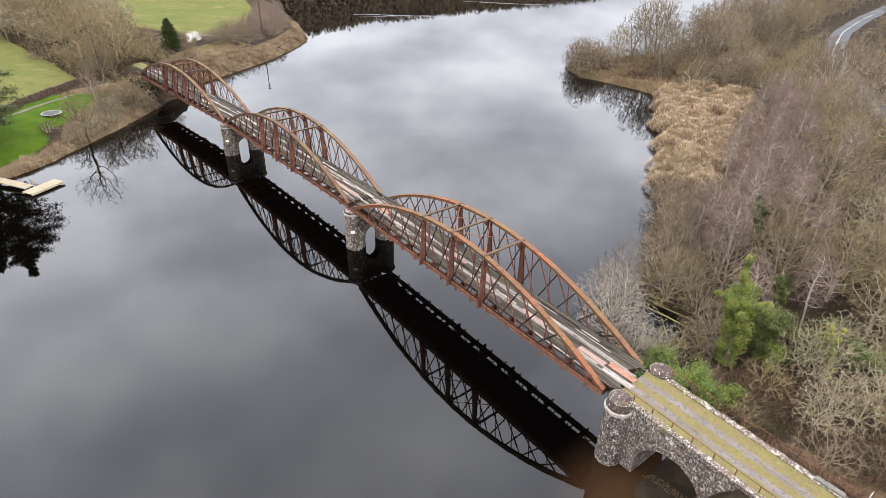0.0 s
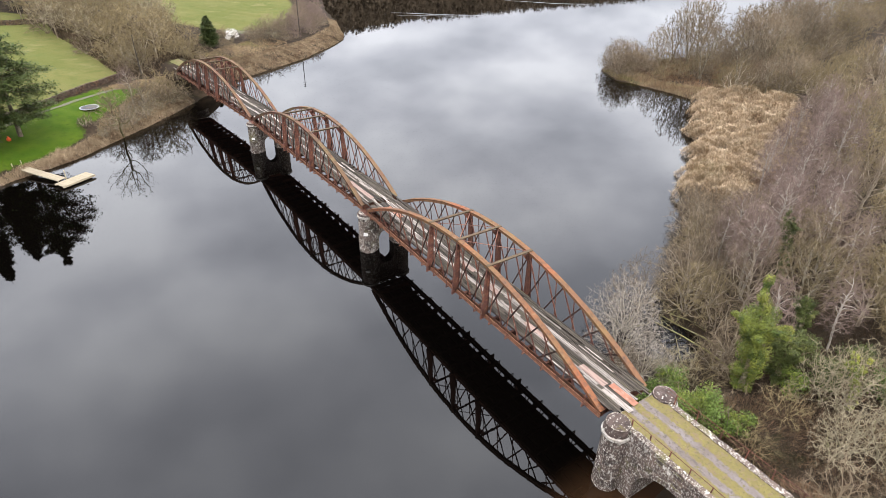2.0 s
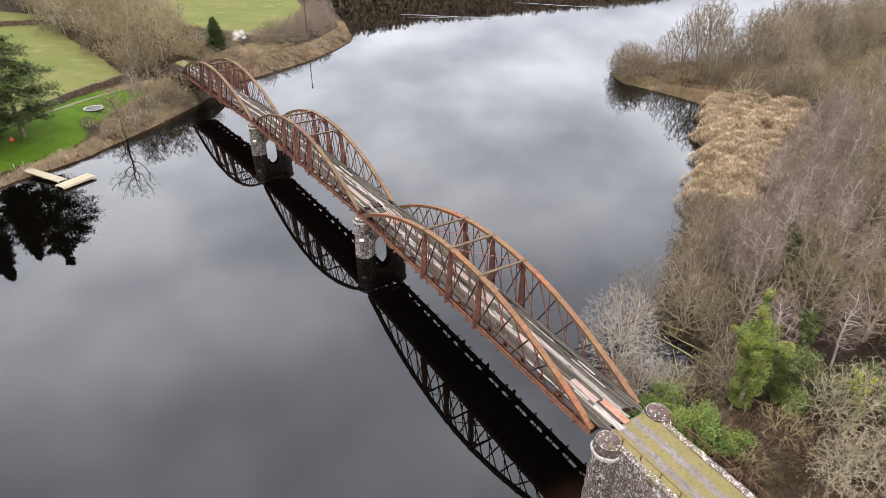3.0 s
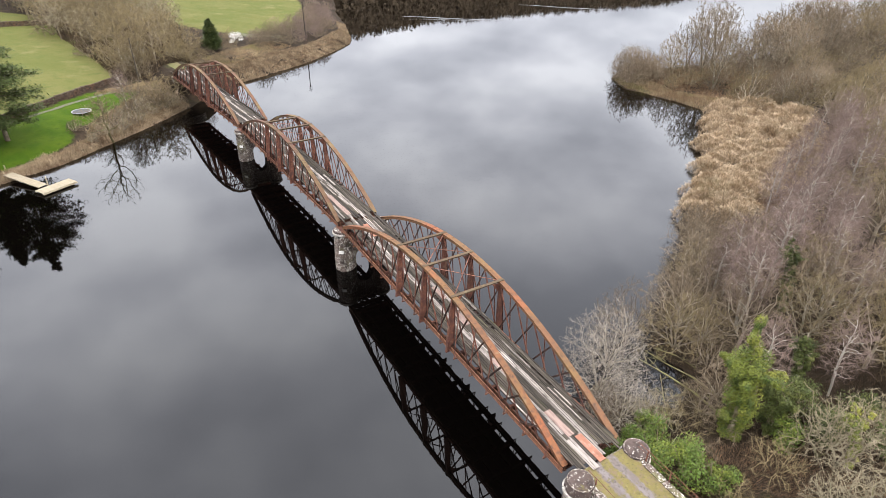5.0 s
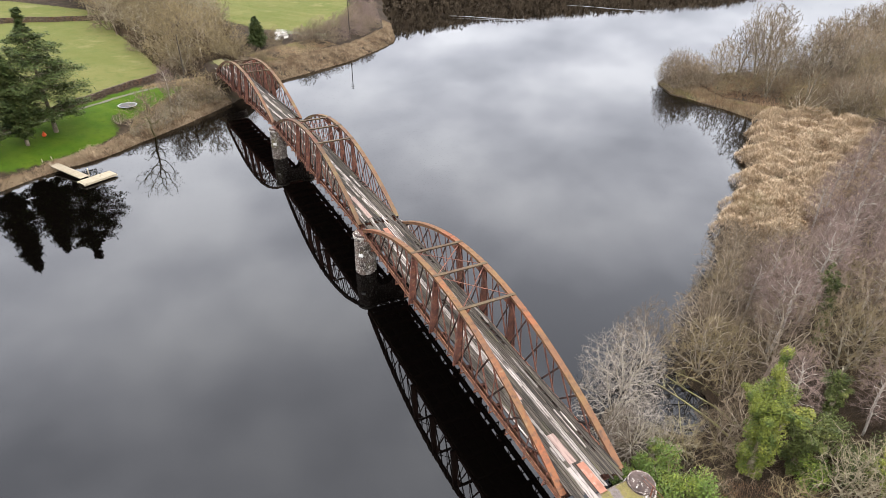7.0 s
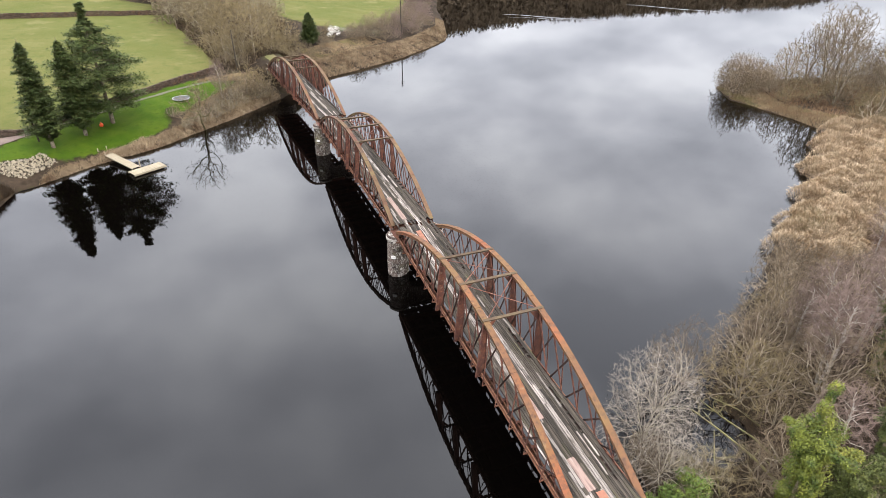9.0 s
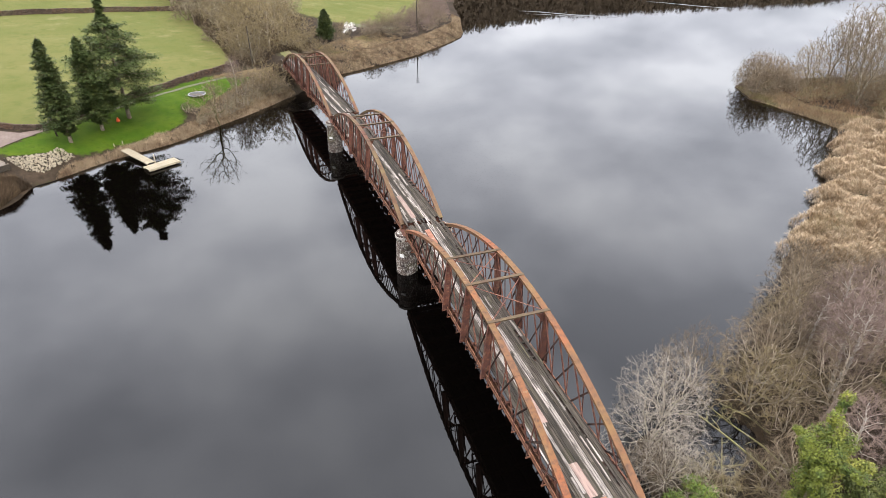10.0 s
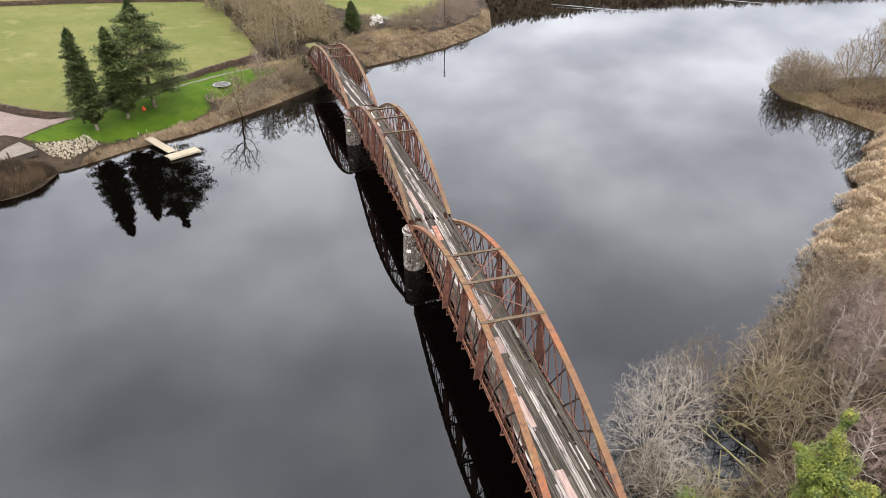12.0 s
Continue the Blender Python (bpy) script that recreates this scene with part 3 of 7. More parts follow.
def chord_mesh():
    """One curved, plated top chord (a trough section), centred on x = 0."""
    bm = bmesh.new()
    rings = []
    n = 48
    for i in range(n + 1):
        y = SPAN * i / n
        slope = (arch(y + 0.01) - arch(y - 0.01)) / 0.02
        nrm = Vector((0, -slope, 1)).normalized()
        p = Vector((0, y, arch(y)))
        ring = []
        for x, d in ((-0.27, 0), (0.27, 0), (0.27, -0.03), (0.2, -0.03), (0.2, -0.36), (0.16, -0.36), (0.16, -0.05), (-0.16, -0.05), (-0.16, -0.36), (-0.2, -0.36), (-0.2, -0.03), (-0.27, -0.03)):
            ring.append(bm.verts.new(p + nrm * d + Vector((x, 0, 0))))
        rings.append(ring)
    for a, b in zip(rings, rings[1:]):
        for k in range(12):
            bm.faces.new((a[k], a[(k + 1) % 12], b[(k + 1) % 12], b[k]))
    bm.faces.new(rings[0][::-1])
    bm.faces.new(rings[-1])
    # cover plates along the top, with their joints
    for i in range(0, n, 4):
        for y0 in (SPAN * i / n,):
            slope = (arch(y0 + 0.05) - arch(y0)) / 0.05
            d = Vector((0, 1, slope)).normalized()
            nrm = Vector((0, -slope, 1)).normalized()
            p = Vector((0, y0, arch(y0))) + nrm * 0.012 + d * 0.1
            bar(bm, p - d * 0.13, p + d * 0.13, 0.5, 0.03)
    return bm


def build_span():
    span = empty("bowstring_span", (0, 0.25, 0), "rusted iron bowstring truss span with grey plank deck on stone piers", "bridge span", "bridge spans")
    for sx in (-1, 1):
        bm = chord_mesh()
        bmesh.ops.translate(bm, vec=(sx * HALF, 0, 0), verts=bm.verts)
        part("top_chord", bm, RUST_TOP, span, "orange rusted plated arch chord")
        for x in (-0.17, 0.17):
            bm = bmesh.new()
            c = sx * HALF + x
            prof = [(c - 0.07, Z_LOW - 0.03), (c + 0.07, Z_LOW - 0.03), (c + 0.07, Z_LOW), (c + 0.015, Z_LOW), (c + 0.015, Z_LOW + 0.4), (c + 0.05, Z_LOW + 0.4),
                    (c + 0.05, Z_LOW + 0.42), (c - 0.05, Z_LOW + 0.42), (c - 0.05, Z_LOW + 0.4), (c - 0.015, Z_LOW + 0.4), (c - 0.015, Z_LOW), (c - 0.07, Z_LOW)]
            front = [bm.verts.new((px, 0, pz)) for px, pz in prof]
            back = [bm.verts.new((px, SPAN, pz)) for px, pz in prof]
            for k in range(12):
                bm.faces.new((front[k], front[(k + 1) % 12], back[(k + 1) % 12], back[k]))
            bm.faces.new(front[::-1])
            bm.faces.new(back)
            part("bottom_chord", bm, RUST_BAR, span)
        for y0, y1 in zip(TOPS, TOPS[1:]):
            for kind, (p, q) in enumerate(((y0, y1), (y1, y0))):
                top = arch(q) - 0.3
                if top < Z_LOW + 0.6:
                    continue
                bm = bmesh.new()
                x = sx * (HALF + (0.1 if kind else -0.1))
                bar(bm, (x, p, Z_LOW + 0.2), (x, q, top), 0.025, 0.16)
                bar(bm, (x + 0.045 * sx, p, Z_LOW + 0.2), (x + 0.045 * sx, q, top), 0.10, 0.025)
                part("diagonal", bm, RUST_DARK if kind else RUST, span)
        for low in LOWS:
            # outrigger with its raking stay up to the arch
            bm = bmesh.new()
            tip = sx * (HALF + REACH)
            bar(bm, (sx * HALF, low, Z_LOW + 0.05), (tip, low, Z_LOW + 0.05), 0.10, 0.10, (0, 1, 0))
            part("outrigger", bm, RUST_BAR, span)
            if arch(low) - Z_LOW > 1.0:
                bm = bmesh.new()
                bar(bm, (tip - sx * 0.03, low, Z_LOW + 0.05), (sx * (HALF + 0.2), low, arch(low) - 0.25), 0.025, 0.10, (1, 0, 0.12))
                bar(bm, (tip - sx * 0.06, low, Z_LOW + 0.05), (sx * (HALF + 0.17), low, arch(low) - 0.25), 0.07, 0.025, (1, 0, 0.12))
                part("stay", bm, RUST, span)
        for y in POSTS:
            bm = bmesh.new()
            t = arch(y) - 0.3
            out = sx * (HALF + REACH + 0.05)
            # tapering plate that stands across the bridge, with flanges along its edges
            prof = [(sx * (HALF - 0.16), Z_LOW - 0.1), (out, Z_LOW - 0.1), (sx * (HALF + 0.2), t), (sx * (HALF - 0.16), t)]
            front = [bm.verts.new((x, y - 0.015, z)) for x, z in prof]
            back = [bm.verts.new((x, y + 0.015, z)) for x, z in prof]
            bm.faces.new(front if sx < 0 else front[::-1])
            bm.faces.new(back[::-1] if sx < 0 else back)
            for a in range(4):
                bm.faces.new((front[a], front[(a + 1) % 4], back[(a + 1) % 4], back[a]))
            bar(bm, (out, y, Z_LOW - 0.1), (sx * (HALF + 0.2), y, t), 0.03, 0.22, (1, 0, 0.1))
            bar(bm, (sx * (HALF - 0.16), y, Z_LOW - 0.1), (sx * (HALF - 0.16), y, t), 0.03, 0.22)
            bar(bm, (sx * (HALF - 0.16), y, Z_LOW - 0.02), (out, y, Z_LOW - 0.02), 0.22, 0.03, (0, 1, 0))
            bar(bm, (sx * (HALF - 0.16), y, Z_LOW + 0.12), (out, y, Z_LOW + 0.12), 0.12, 0.03, (0, 1, 0))
            plate = part("post", bm, RUST, span, "tapered plate post")
            # gusset under the arch on the inside
            bm = bmesh.new()
            g = [(sx * (HALF - 0.18), arch(y) - 0.25), (sx * (HALF - 0.95), arch(y) - 0.2), (sx * (HALF - 0.18), arch(y) - 1.25)]
            f1, f2 = [bm.verts.new((x, y - 0.012, z)) for x, z in g], [bm.verts.new((x, y + 0.012, z)) for x, z in g]
            bm.faces.new(f1)
            bm.faces.new(f2[::-1])
            for a in range(3):
                bm.faces.new((f1[a], f2[a], f2[(a + 1) % 3], f1[(a + 1) % 3]))
            part("gusset", bm, RUST, plate)
    for y in [0.2] + LOWS + [SPAN - 0.2]:
        bm = bmesh.new()
        bar(bm, (-HALF, y, Z_LOW + 0.28), (HALF, y, Z_LOW + 0.28), 0.02, 0.62, (0, 1, 0))
        bar(bm, (-HALF, y, Z_LOW + 0.6), (HALF, y, Z_LOW + 0.6), 0.26, 0.02, (0, 1, 0))
        bar(bm, (-HALF, y, Z_LOW - 0.03), (HALF, y, Z_LOW - 0.03), 0.26, 0.02, (0, 1, 0))
        part("cross_girder", bm, RUST, span)
    for x in (-1.0, 1.0):
        bm = bmesh.new()
        box(bm, x - 0.12, 0, Z_LOW + 0.62, x + 0.12, SPAN, DECK - 0.265)
        part("rail_bearer", bm, RUST, span)
    for sx in (-1, 1):
        bm = bmesh.new()
        box(bm, sx * 0.02 if sx > 0 else -2.3, 0.05, DECK - 0.26, 2.3 if sx > 0 else -0.02, SPAN - 0.05, DECK - 0.205)
        part("floor_plate", bm, RUST_DARK, span, "dark rusted floor plate under the boards")
    # timber deck beams across, their ends seen past the boards
    bm = bmesh.new()
    box(bm, -2.22, -0.11, DECK - 0.2, 2.22, 0.11, DECK - 0.045)
    first = part("sleeper", bm, PLANK, span)
    first.location.y = 0.35
    for i in range(1, 41):
        share("sleeper", first.data, span, Matrix.Translation((random.uniform(-0.06, 0.06), 0.35 + i * 1.02, 0)))
    for y in POSTS:
        z = arch(y) + 0.03
        bm = bmesh.new()
        box(bm, -HALF - 0.30, y - 0.16, z, HALF + 0.30, y + 0.16, z + 0.03)
        box(bm, -HALF - 0.27, y - 0.02, z - 0.2, HALF + 0.27, y + 0.02, z)
        part("top_brace", bm, RUST_PALE, span, "pale lichen-covered overhead brace")
    for a, b in zip(POSTS, POSTS[1:]):
        for s in (-1, 1):
            bm = bmesh.new()
            bar(bm, (-HALF * s, a, arch(a) - 0.12 - 0.05 * s), (HALF * s, b, arch(b) - 0.12 - 0.05 * s), 0.03, 0.09, (0, 0, 1))
            part("wind_brace", bm, RUST, span)
    return span


def board_mesh(length, width, mat):
    bm = bmesh.new()
    n = 3
    for i in range(n + 1):
        for x in (-width / 2, width / 2):
            bm.verts.new((x, length * i / n, random.uniform(-0.004, 0.006)))
    bm.verts.ensure_lookup_table()
    for i in range(n):
        bm.faces.new([bm.verts[k] for k in (2 * i, 2 * i + 1, 2 * i + 3, 2 * i + 2)])
    got = bmesh.ops.extrude_face_region(bm, geom=bm.faces[:])
    bmesh.ops.translate(bm, vec=(0, 0, -0.05), verts=[v for v in got["geom"] if isinstance(v, bmesh.types.BMVert)])
    bmesh.ops.recalc_face_normals(bm, faces=bm.faces)
    me = bpy.data.meshes.new("plank")
    bm.to_mesh(me)
    bm.free()
    me.materials.append(mat)
    return me


def lay_planks(span, seed):
    """Boards run lengthwise; two bleached lines lie where the rails were."""
    rng = random.Random(seed)
    kinds = {}
    lengths = (2.2, 3.1, 4.2, 5.4)
    for mat in (PLANK, PLANK_PALE):
        for width in (0.13, 0.18, 0.24):
            for length in lengths:
                kinds[mat, width, length] = board_mesh(length - 0.02, width, mat)
    x = -2.36
    while x < 2.14:
        width = rng.choice((0.13, 0.18, 0.24, 0.18))
        cx = x + width / 2
        pale_line = abs(cx - 0.42) < 0.24 or abs(cx + 1.0) < 0.2
        y = 0.02 - rng.uniform(0, 1.2)
        while y < SPAN - 0.6:
            length = rng.choice(lengths)
            if y + length > SPAN + 0.8:
                length = 2.2
            chance = rng.random()
            gone = chance > (0.98 if cx < 1.5 else 0.72)
            pale = (pale_line and chance < 0.8) or (not pale_line and chance < 0.07)
            if not gone:
                share("plank", kinds[PLANK_PALE if pale else PLANK, width, length], span,
                      Matrix.Translation((cx, y, DECK + rng.uniform(-0.01, 0.02))) @ Matrix.Rotation(rng.uniform(-0.004, 0.004), 4, "Z"))
            y += length
        x += width + rng.uniform(0.015, 0.045)
    return span


def lay_plate(span, name, x, y, wide, long, mat, label):
    bm = bmesh.new()
    box(bm, -wide / 2, 0, 0, wide / 2, long, 0.03)
    bmesh.ops.bevel(bm, geom=[e for e in bm.edges], offset=0.008, segments=1, affect="EDGES")
    ob = part(name, bm, mat, span, label)
    ob.matrix_basis = Matrix.Translation((x, y, DECK + 0.028)) @ Matrix.Rotation(random.uniform(-0.02, 0.02), 4, "Z")


first_span = build_span()
spans = [first_span]
for k in (1, 2):
    p = pier_place(k)
    d = Vector((-math.sin(BENDS[k]), math.cos(BENDS[k]), 0))
    spans.append(copy_thing(first_span, Matrix.Translation(p + d * 0.25) @ Matrix.Rotation(BENDS[k], 4, "Z")))
    # the outer spans' arches have gone mossy brown
    for ob in spans[-1].children:
        if ob.name.startswith("top_chord"):
            ob.data = ob.data.copy()
            ob.data.materials[0] = RUST_OLD
            tagged(ob, "brown mossy plated arch chord")
for k, s in enumerate(spans):
    lay_planks(s, 10 + k)
lay_plate(spans[0], "deck_plate", -0.15, -1.3, 0.62, 2.7, PLATE_ORANGE, "orange rusted steel plate")
lay_plate(spans[0], "deck_board", -0.6, 1.6, 0.62, 2.9, PLATE_PINK, "pinkish weathered board")
lay_plate(spans[0], "deck_board", -1.05, -1.6, 0.6, 3.0, PLANK_PALE, "bleached board")
lay_plate(spans[0], "deck_board", -0.75, 8.5, 0.5, 3.2, PLATE_PINK, "pinkish weathered board")
lay_plate(spans[0], "deck_board", -0.1, 16.8, 0.65, 2.2, PLATE_PINK, "pinkish weathered board")
lay_plate(spans[0], "deck_board", 0.2, 21.5, 0.5, 2.4, PLATE_PINK, "pinkish weathered board")
lay_plate(spans[0], "deck_plate", -0.35, 36.5, 0.6, 3.4, PLATE_ORANGE, "orange rusted steel plate")
lay_plate(spans[1], "deck_board", -0.95, 0.3, 0.6, 6.5, PLATE_PINK, "pinkish weathered board")
lay_plate(spans[1], "deck_board", -0.9, 20.0, 0.5, 4.0, PLANK_PALE, "bleached board")


# ---- stone piers, abutments and the approach viaduct ----
def course_ring(verts, faces, cx, cy, z0, z1, r0, r1, n, rng, start=0.0, sweep=2 * math.pi):
    """A ring of separate wedge blocks round (cx, cy), joints left open between them."""
    for i in range(n):
        a0 = start + sweep * (i + 0.03) / n
        a1 = start + sweep * (i + 0.97) / n
        out = rng.uniform(-0.03, 0.035)
        base = len(verts)
        for z, r in ((z0 + 0.012, r0), (z1 - 0.012, r1)):
            for a in (a0, (a0 + a1) / 2, a1):
                verts.append((cx + math.cos(a) * (r + out), cy + math.sin(a) * (r + out), z + rng.uniform(-0.006, 0.006)))
            for a in (a0, a1):
                verts.append((cx + math.cos(a) * (r - 0.3), cy + math.sin(a) * (r - 0.3), z))
        b = base
        faces += [(b, b + 1, b + 6, b + 5), (b + 1, b + 2, b + 7, b + 6), (b + 2, b + 4, b + 9, b + 7), (b + 4, b + 3, b + 8, b + 9), (b + 3, b, b + 5, b + 8),
                  (b + 5, b + 6, b + 7, b + 9, b + 8), (b + 3, b + 4, b + 2, b + 1, b)]


def stone_column(name, parent, cx, cy, z0, z1, r0, r1, seed, band=True, dome=False, drop=1.15):
    rng = random.Random(seed)
    verts, faces = [], []
    z = z0
    rad = lambda v: r0 + (r1 - r0) * (v - z0) / (z1 - z0)
    top = z1 - (drop if band else 0.0)
    k = 0
    while z < top - 0.1:
        h = rng.uniform(0.26, 0.36)
        course_ring(verts, faces, cx, cy, z, min(z + h, top), rad(z), rad(min(z + h, top)), rng.choice((11, 12, 13)), rng, k * 0.37)
        z += h
        k += 1
    share(name, mesh_from(name, verts, faces, STONE), parent)
    # solid core, set back behind the joints
    bm = bmesh.new()
    bmesh.ops.create_cone(bm, cap_ends=True, segments=24, radius1=r0 - 0.06, radius2=r1 - 0.06, depth=z1 - z0, matrix=Matrix.Translation((cx, cy, (z0 + z1) / 2)))
    part("core", bm, STONE, parent)
    if band:
        verts, faces = [], []
        course_ring(verts, faces, cx, cy, top, top + 0.3, r1 + 0.16, r1 + 0.18, 10, rng)
        for i in range(0, len(verts), 10):
            share("band_stone", mesh_from("band_stone", verts[i:i + 10], [tuple(v - i for v in g) for g in faces if i <= g[0] < i + 10], BAND), parent, None, "pale projecting band stone")
        verts, faces = [], []
        if drop > 1:
            course_ring(verts, faces, cx, cy, top + 0.3, top + 0.7, r1 + 0.02, r1 + 0.02, 11, rng, 0.2)
            course_ring(verts, faces, cx, cy, top + 0.7, z1, r1 + 0.02, r1 - 0.06, 10, rng, 0.5)
        else:
            course_ring(verts, faces, cx, cy, top + 0.3, z1, r1 + 0.12, r1 - 0.02, 10, rng, 0.5)
        tagged(share("cap_course", mesh_from("cap_course", verts, faces, CAP), parent), kind="stuff")
    bm = bmesh.new()
    rings = [(r1 - 0.04, 0.0), (r1 * 0.8, 0.10 if dome else 0.02), (r1 * 0.45, 0.17 if dome else 0.03)]
    loops = []
    for r, h in rings:
        loops.append([bm.verts.new((cx + r * math.cos(a), cy + r * math.sin(a), z1 - 0.05 + h + rng.uniform(-0.025, 0.04))) for a in [2 * math.pi * i / 20 for i in range(20)]])
    for p, q in zip(loops, loops[1:]):
        for i in range(20):
            bm.faces.new((p[i], p[(i + 1) % 20], q[(i + 1) % 20], q[i]))
    bm.faces.new(loops[-1])
    part("cap_top", bm, CAP, parent)


def pier(k):
    """Two round columns joined by a wall with an arched opening."""
    p = pier_place(k)
    turn = (BENDS[k - 1] + BENDS[k]) / 2
    thing = empty("bridge_pier", (p.x, p.y - 0.5, 0), "whinstone pier of two round columns joined by an arched wall", "bridge pier", "bridge piers")
    thing.rotation_euler = (0, 0, turn)
    for j, sx in enumerate((-1, 1)):
        stone_column("column", thing, sx * 2.45, 0, -1.5, Z_LOW - 0.05, 1.3, 1.12, 20 + k * 2 + j, True, False, 0.55)
        bm = bmesh.new()
        box(bm, sx * HALF - 0.4, -0.95, Z_LOW - 0.09, sx * HALF + 0.4, 0.95, Z_LOW - 0.03)
        part("bearing_plate", bm, RUST, thing)
    # cross wall with its arch
    bm = bmesh.new()
    n, w, rise, spring = 14, 1.15, 1.2, 1.4
    arc = [(-w, -1.5)] + [(-w * math.cos(math.pi * i / n), spring + rise * math.sin(math.pi * i / n)) for i in range(n + 1)] + [(w, -1.5)]
    for y in (-0.65, 0.65):
        lo = [bm.verts.new((x, y, z)) for x, z in arc]
        hi = [bm.verts.new((x, y, 4.9)) for x, z in arc]
        ends = [bm.verts.new(v) for v in ((-1.6, y, -1.5), (-1.6, y, 4.9), (1.6, y, -1.5), (1.6, y, 4.9))]
        for i in range(len(arc) - 1):
            if abs(arc[i][0] - arc[i + 1][0]) > 1e-4:
                bm.faces.new((lo[i], lo[i + 1], hi[i + 1], hi[i]))
        bm.faces.new((ends[0], lo[0], hi[0], ends[1]))
        bm.faces.new((lo[-1], ends[2], ends[3], hi[-1]))
        if y < 0:
            keep = lo
    for i in range(len(arc) - 1):
        bm.faces.new((keep[i], keep[i + 1], lo[i + 1], lo[i]))
    box(bm, -1.6, -0.72, 4.9, 1.6, 0.72, 5.15)
    part("arched_wall", bm, STONE, thing)
    bm = bmesh.new()
    box(bm, -0.28, -1.36, 2.75, 0.28, -1.2, 3.1)
    bmesh.ops.transform(bm, matrix=Matrix.Translation((-2.45, 0, 0)) @ Matrix.Rotation(radians(-38), 4, "Z"), verts=bm.verts)
    part("marker_board", bm, WHITE_PAINT, thing, "small blank white board")


for k in (1, 2):
    pier(k)


def stones_apart(name, verts, faces, parent):
    """Each eight-cornered block of the lists becomes an object of its own."""
    for i in range(0, len(verts), 8):
        share(name, mesh_from(name, verts[i:i + 8], [tuple(k - i for k in f) for f in faces if i <= f[0] < i + 8], STONE), parent)


def approach():
    """Near abutment: two round towers, then one masonry arch up to the embankment."""
    thing = empty("approach_viaduct", (0, 0, 0), "lichen-blotched whinstone approach arch with round tower abutments at the water", "viaduct")
    stone_column("tower", thing, -2.75, -1.55, -1.2, DECK + 0.1, 1.13, 1.02, 41, True, True)
    stone_column("tower", thing, 2.75, -1.55, -1.2, DECK + 0.1, 1.13, 1.02, 42, True, True)
    # abutment block between the towers, under the bridge's end
    bm = bmesh.new()
    box(bm, -2.3, -3.2, -1.5, 2.3, -0.5, Z_LOW - 0.1)
    box(bm, -2.3, -3.2, Z_LOW - 0.1, 2.3, -0.75, DECK - 0.3)
    part("abutment", bm, STONE, thing)
    y_a, y_b, spring, r = -3.85, -9.75, 1.55, 2.95
    mid, n = (y_a + y_b) / 2, 22
    arc = [(mid + r * math.cos(math.pi * i / n), spring + r * math.sin(math.pi * i / n)) for i in range(n + 1)]
    top = lambda y: DECK - 0.02 - TRACK_FALL * (-y)
    for sx in (-1, 1):
        # spandrel wall, pierced by the arch
        bm = bmesh.new()
        outer, inner = sx * 2.55, sx * 2.1
        rows = []
        pts = [(-2.2, -1.5), (y_a, -1.5)] + arc + [(y_b, -1.5), (-20.0, -1.5)]
        for x in (outer, inner):
            lo = [bm.verts.new((x, y, z)) for y, z in pts]
            hi = [bm.verts.new((x, y, top(y))) for y, z in pts]
            rows.append((lo, hi))
            for i in range(len(pts) - 1):
                if abs(pts[i][0] - pts[i + 1][0]) > 1e-4:
                    bm.faces.new((lo[i], lo[i + 1], hi[i + 1], hi[i]))
        for i in range(len(pts) - 1):
            if abs(pts[i][0] - pts[i + 1][0]) > 1e-4:
                bm.faces.new((rows[0][1][i], rows[0][1][i + 1], rows[1][1][i + 1], rows[1][1][i]))
        bmesh.ops.recalc_face_normals(bm, faces=bm.faces)
        part("spandrel_wall", bm, STONE, thing)
        # ring of arch stones, a little proud
        verts, faces = [], []
        rng = random.Random(50 + sx)
        for i in range(26):
            a0, a1 = math.pi * (i + 0.04) / 26, math.pi * (i + 0.96) / 26
            b = len(verts)
            proud = rng.uniform(0.02, 0.05)
            deep = rng.uniform(0.4, 0.5)
            for x in (outer + sx * proud, outer - sx * 0.25):
                for a, rr in ((a0, r - 0.02), (a1, r - 0.02), (a1, r + deep), (a0, r + deep)):
                    verts.append((x, mid + rr * math.cos(a), spring + rr * math.sin(a)))
            faces += [(b, b + 1, b + 2, b + 3), (b + 7, b + 6, b + 5, b + 4), (b, b + 4, b + 5, b + 1), (b + 1, b + 5, b + 6, b + 2), (b + 2, b + 6, b + 7, b + 3), (b + 3, b + 7, b + 4, b)]
        stones_apart("arch_stone", verts, faces, thing)
        # coping and face stones: uneven blocks over the wall's face
        verts, faces = [], []

        def block(y0, y1, z0, z1, x0, x1):
            b = len(verts)
            j = lambda: rng.uniform(-0.02, 0.02)
            for x in (x0, x1):
                for y, z in ((y0, z0), (y1, z0), (y1, z1), (y0, z1)):
                    verts.append((x + j(), y + j() * 0.5, z + j() * 0.5))
            faces.extend([(b, b + 1, b + 2, b + 3), (b + 7, b + 6, b + 5, b + 4), (b, b + 4, b + 5, b + 1), (b + 1, b + 5, b + 6, b + 2), (b + 2, b + 6, b + 7, b + 3), (b + 3, b + 7, b + 4, b)])

        z = -0.6
        while z < 6.3:
            h = rng.uniform(0.24, 0.36)
            y = -2.6 - rng.uniform(0, 0.3)
            while y > -19.5:
                w = rng.uniform(0.35, 0.75)
                cy, cz = y - w / 2, z + h / 2
                if math.hypot(cy - mid, max(cz - spring, 0)) > r + 0.62 and z + h < top(y - w) - 0.12:
                    block(y - w + 0.015, y - 0.015, z + 0.012, z + h - 0.012, outer - sx * 0.1, outer + sx * rng.uniform(0.0, 0.05))
                y -= w
            z += h
        tagged(share("masonry_face", mesh_from("masonry_face", verts, faces, STONE), thing), kind="stuff")
        verts, faces = [], []
        y = -2.9
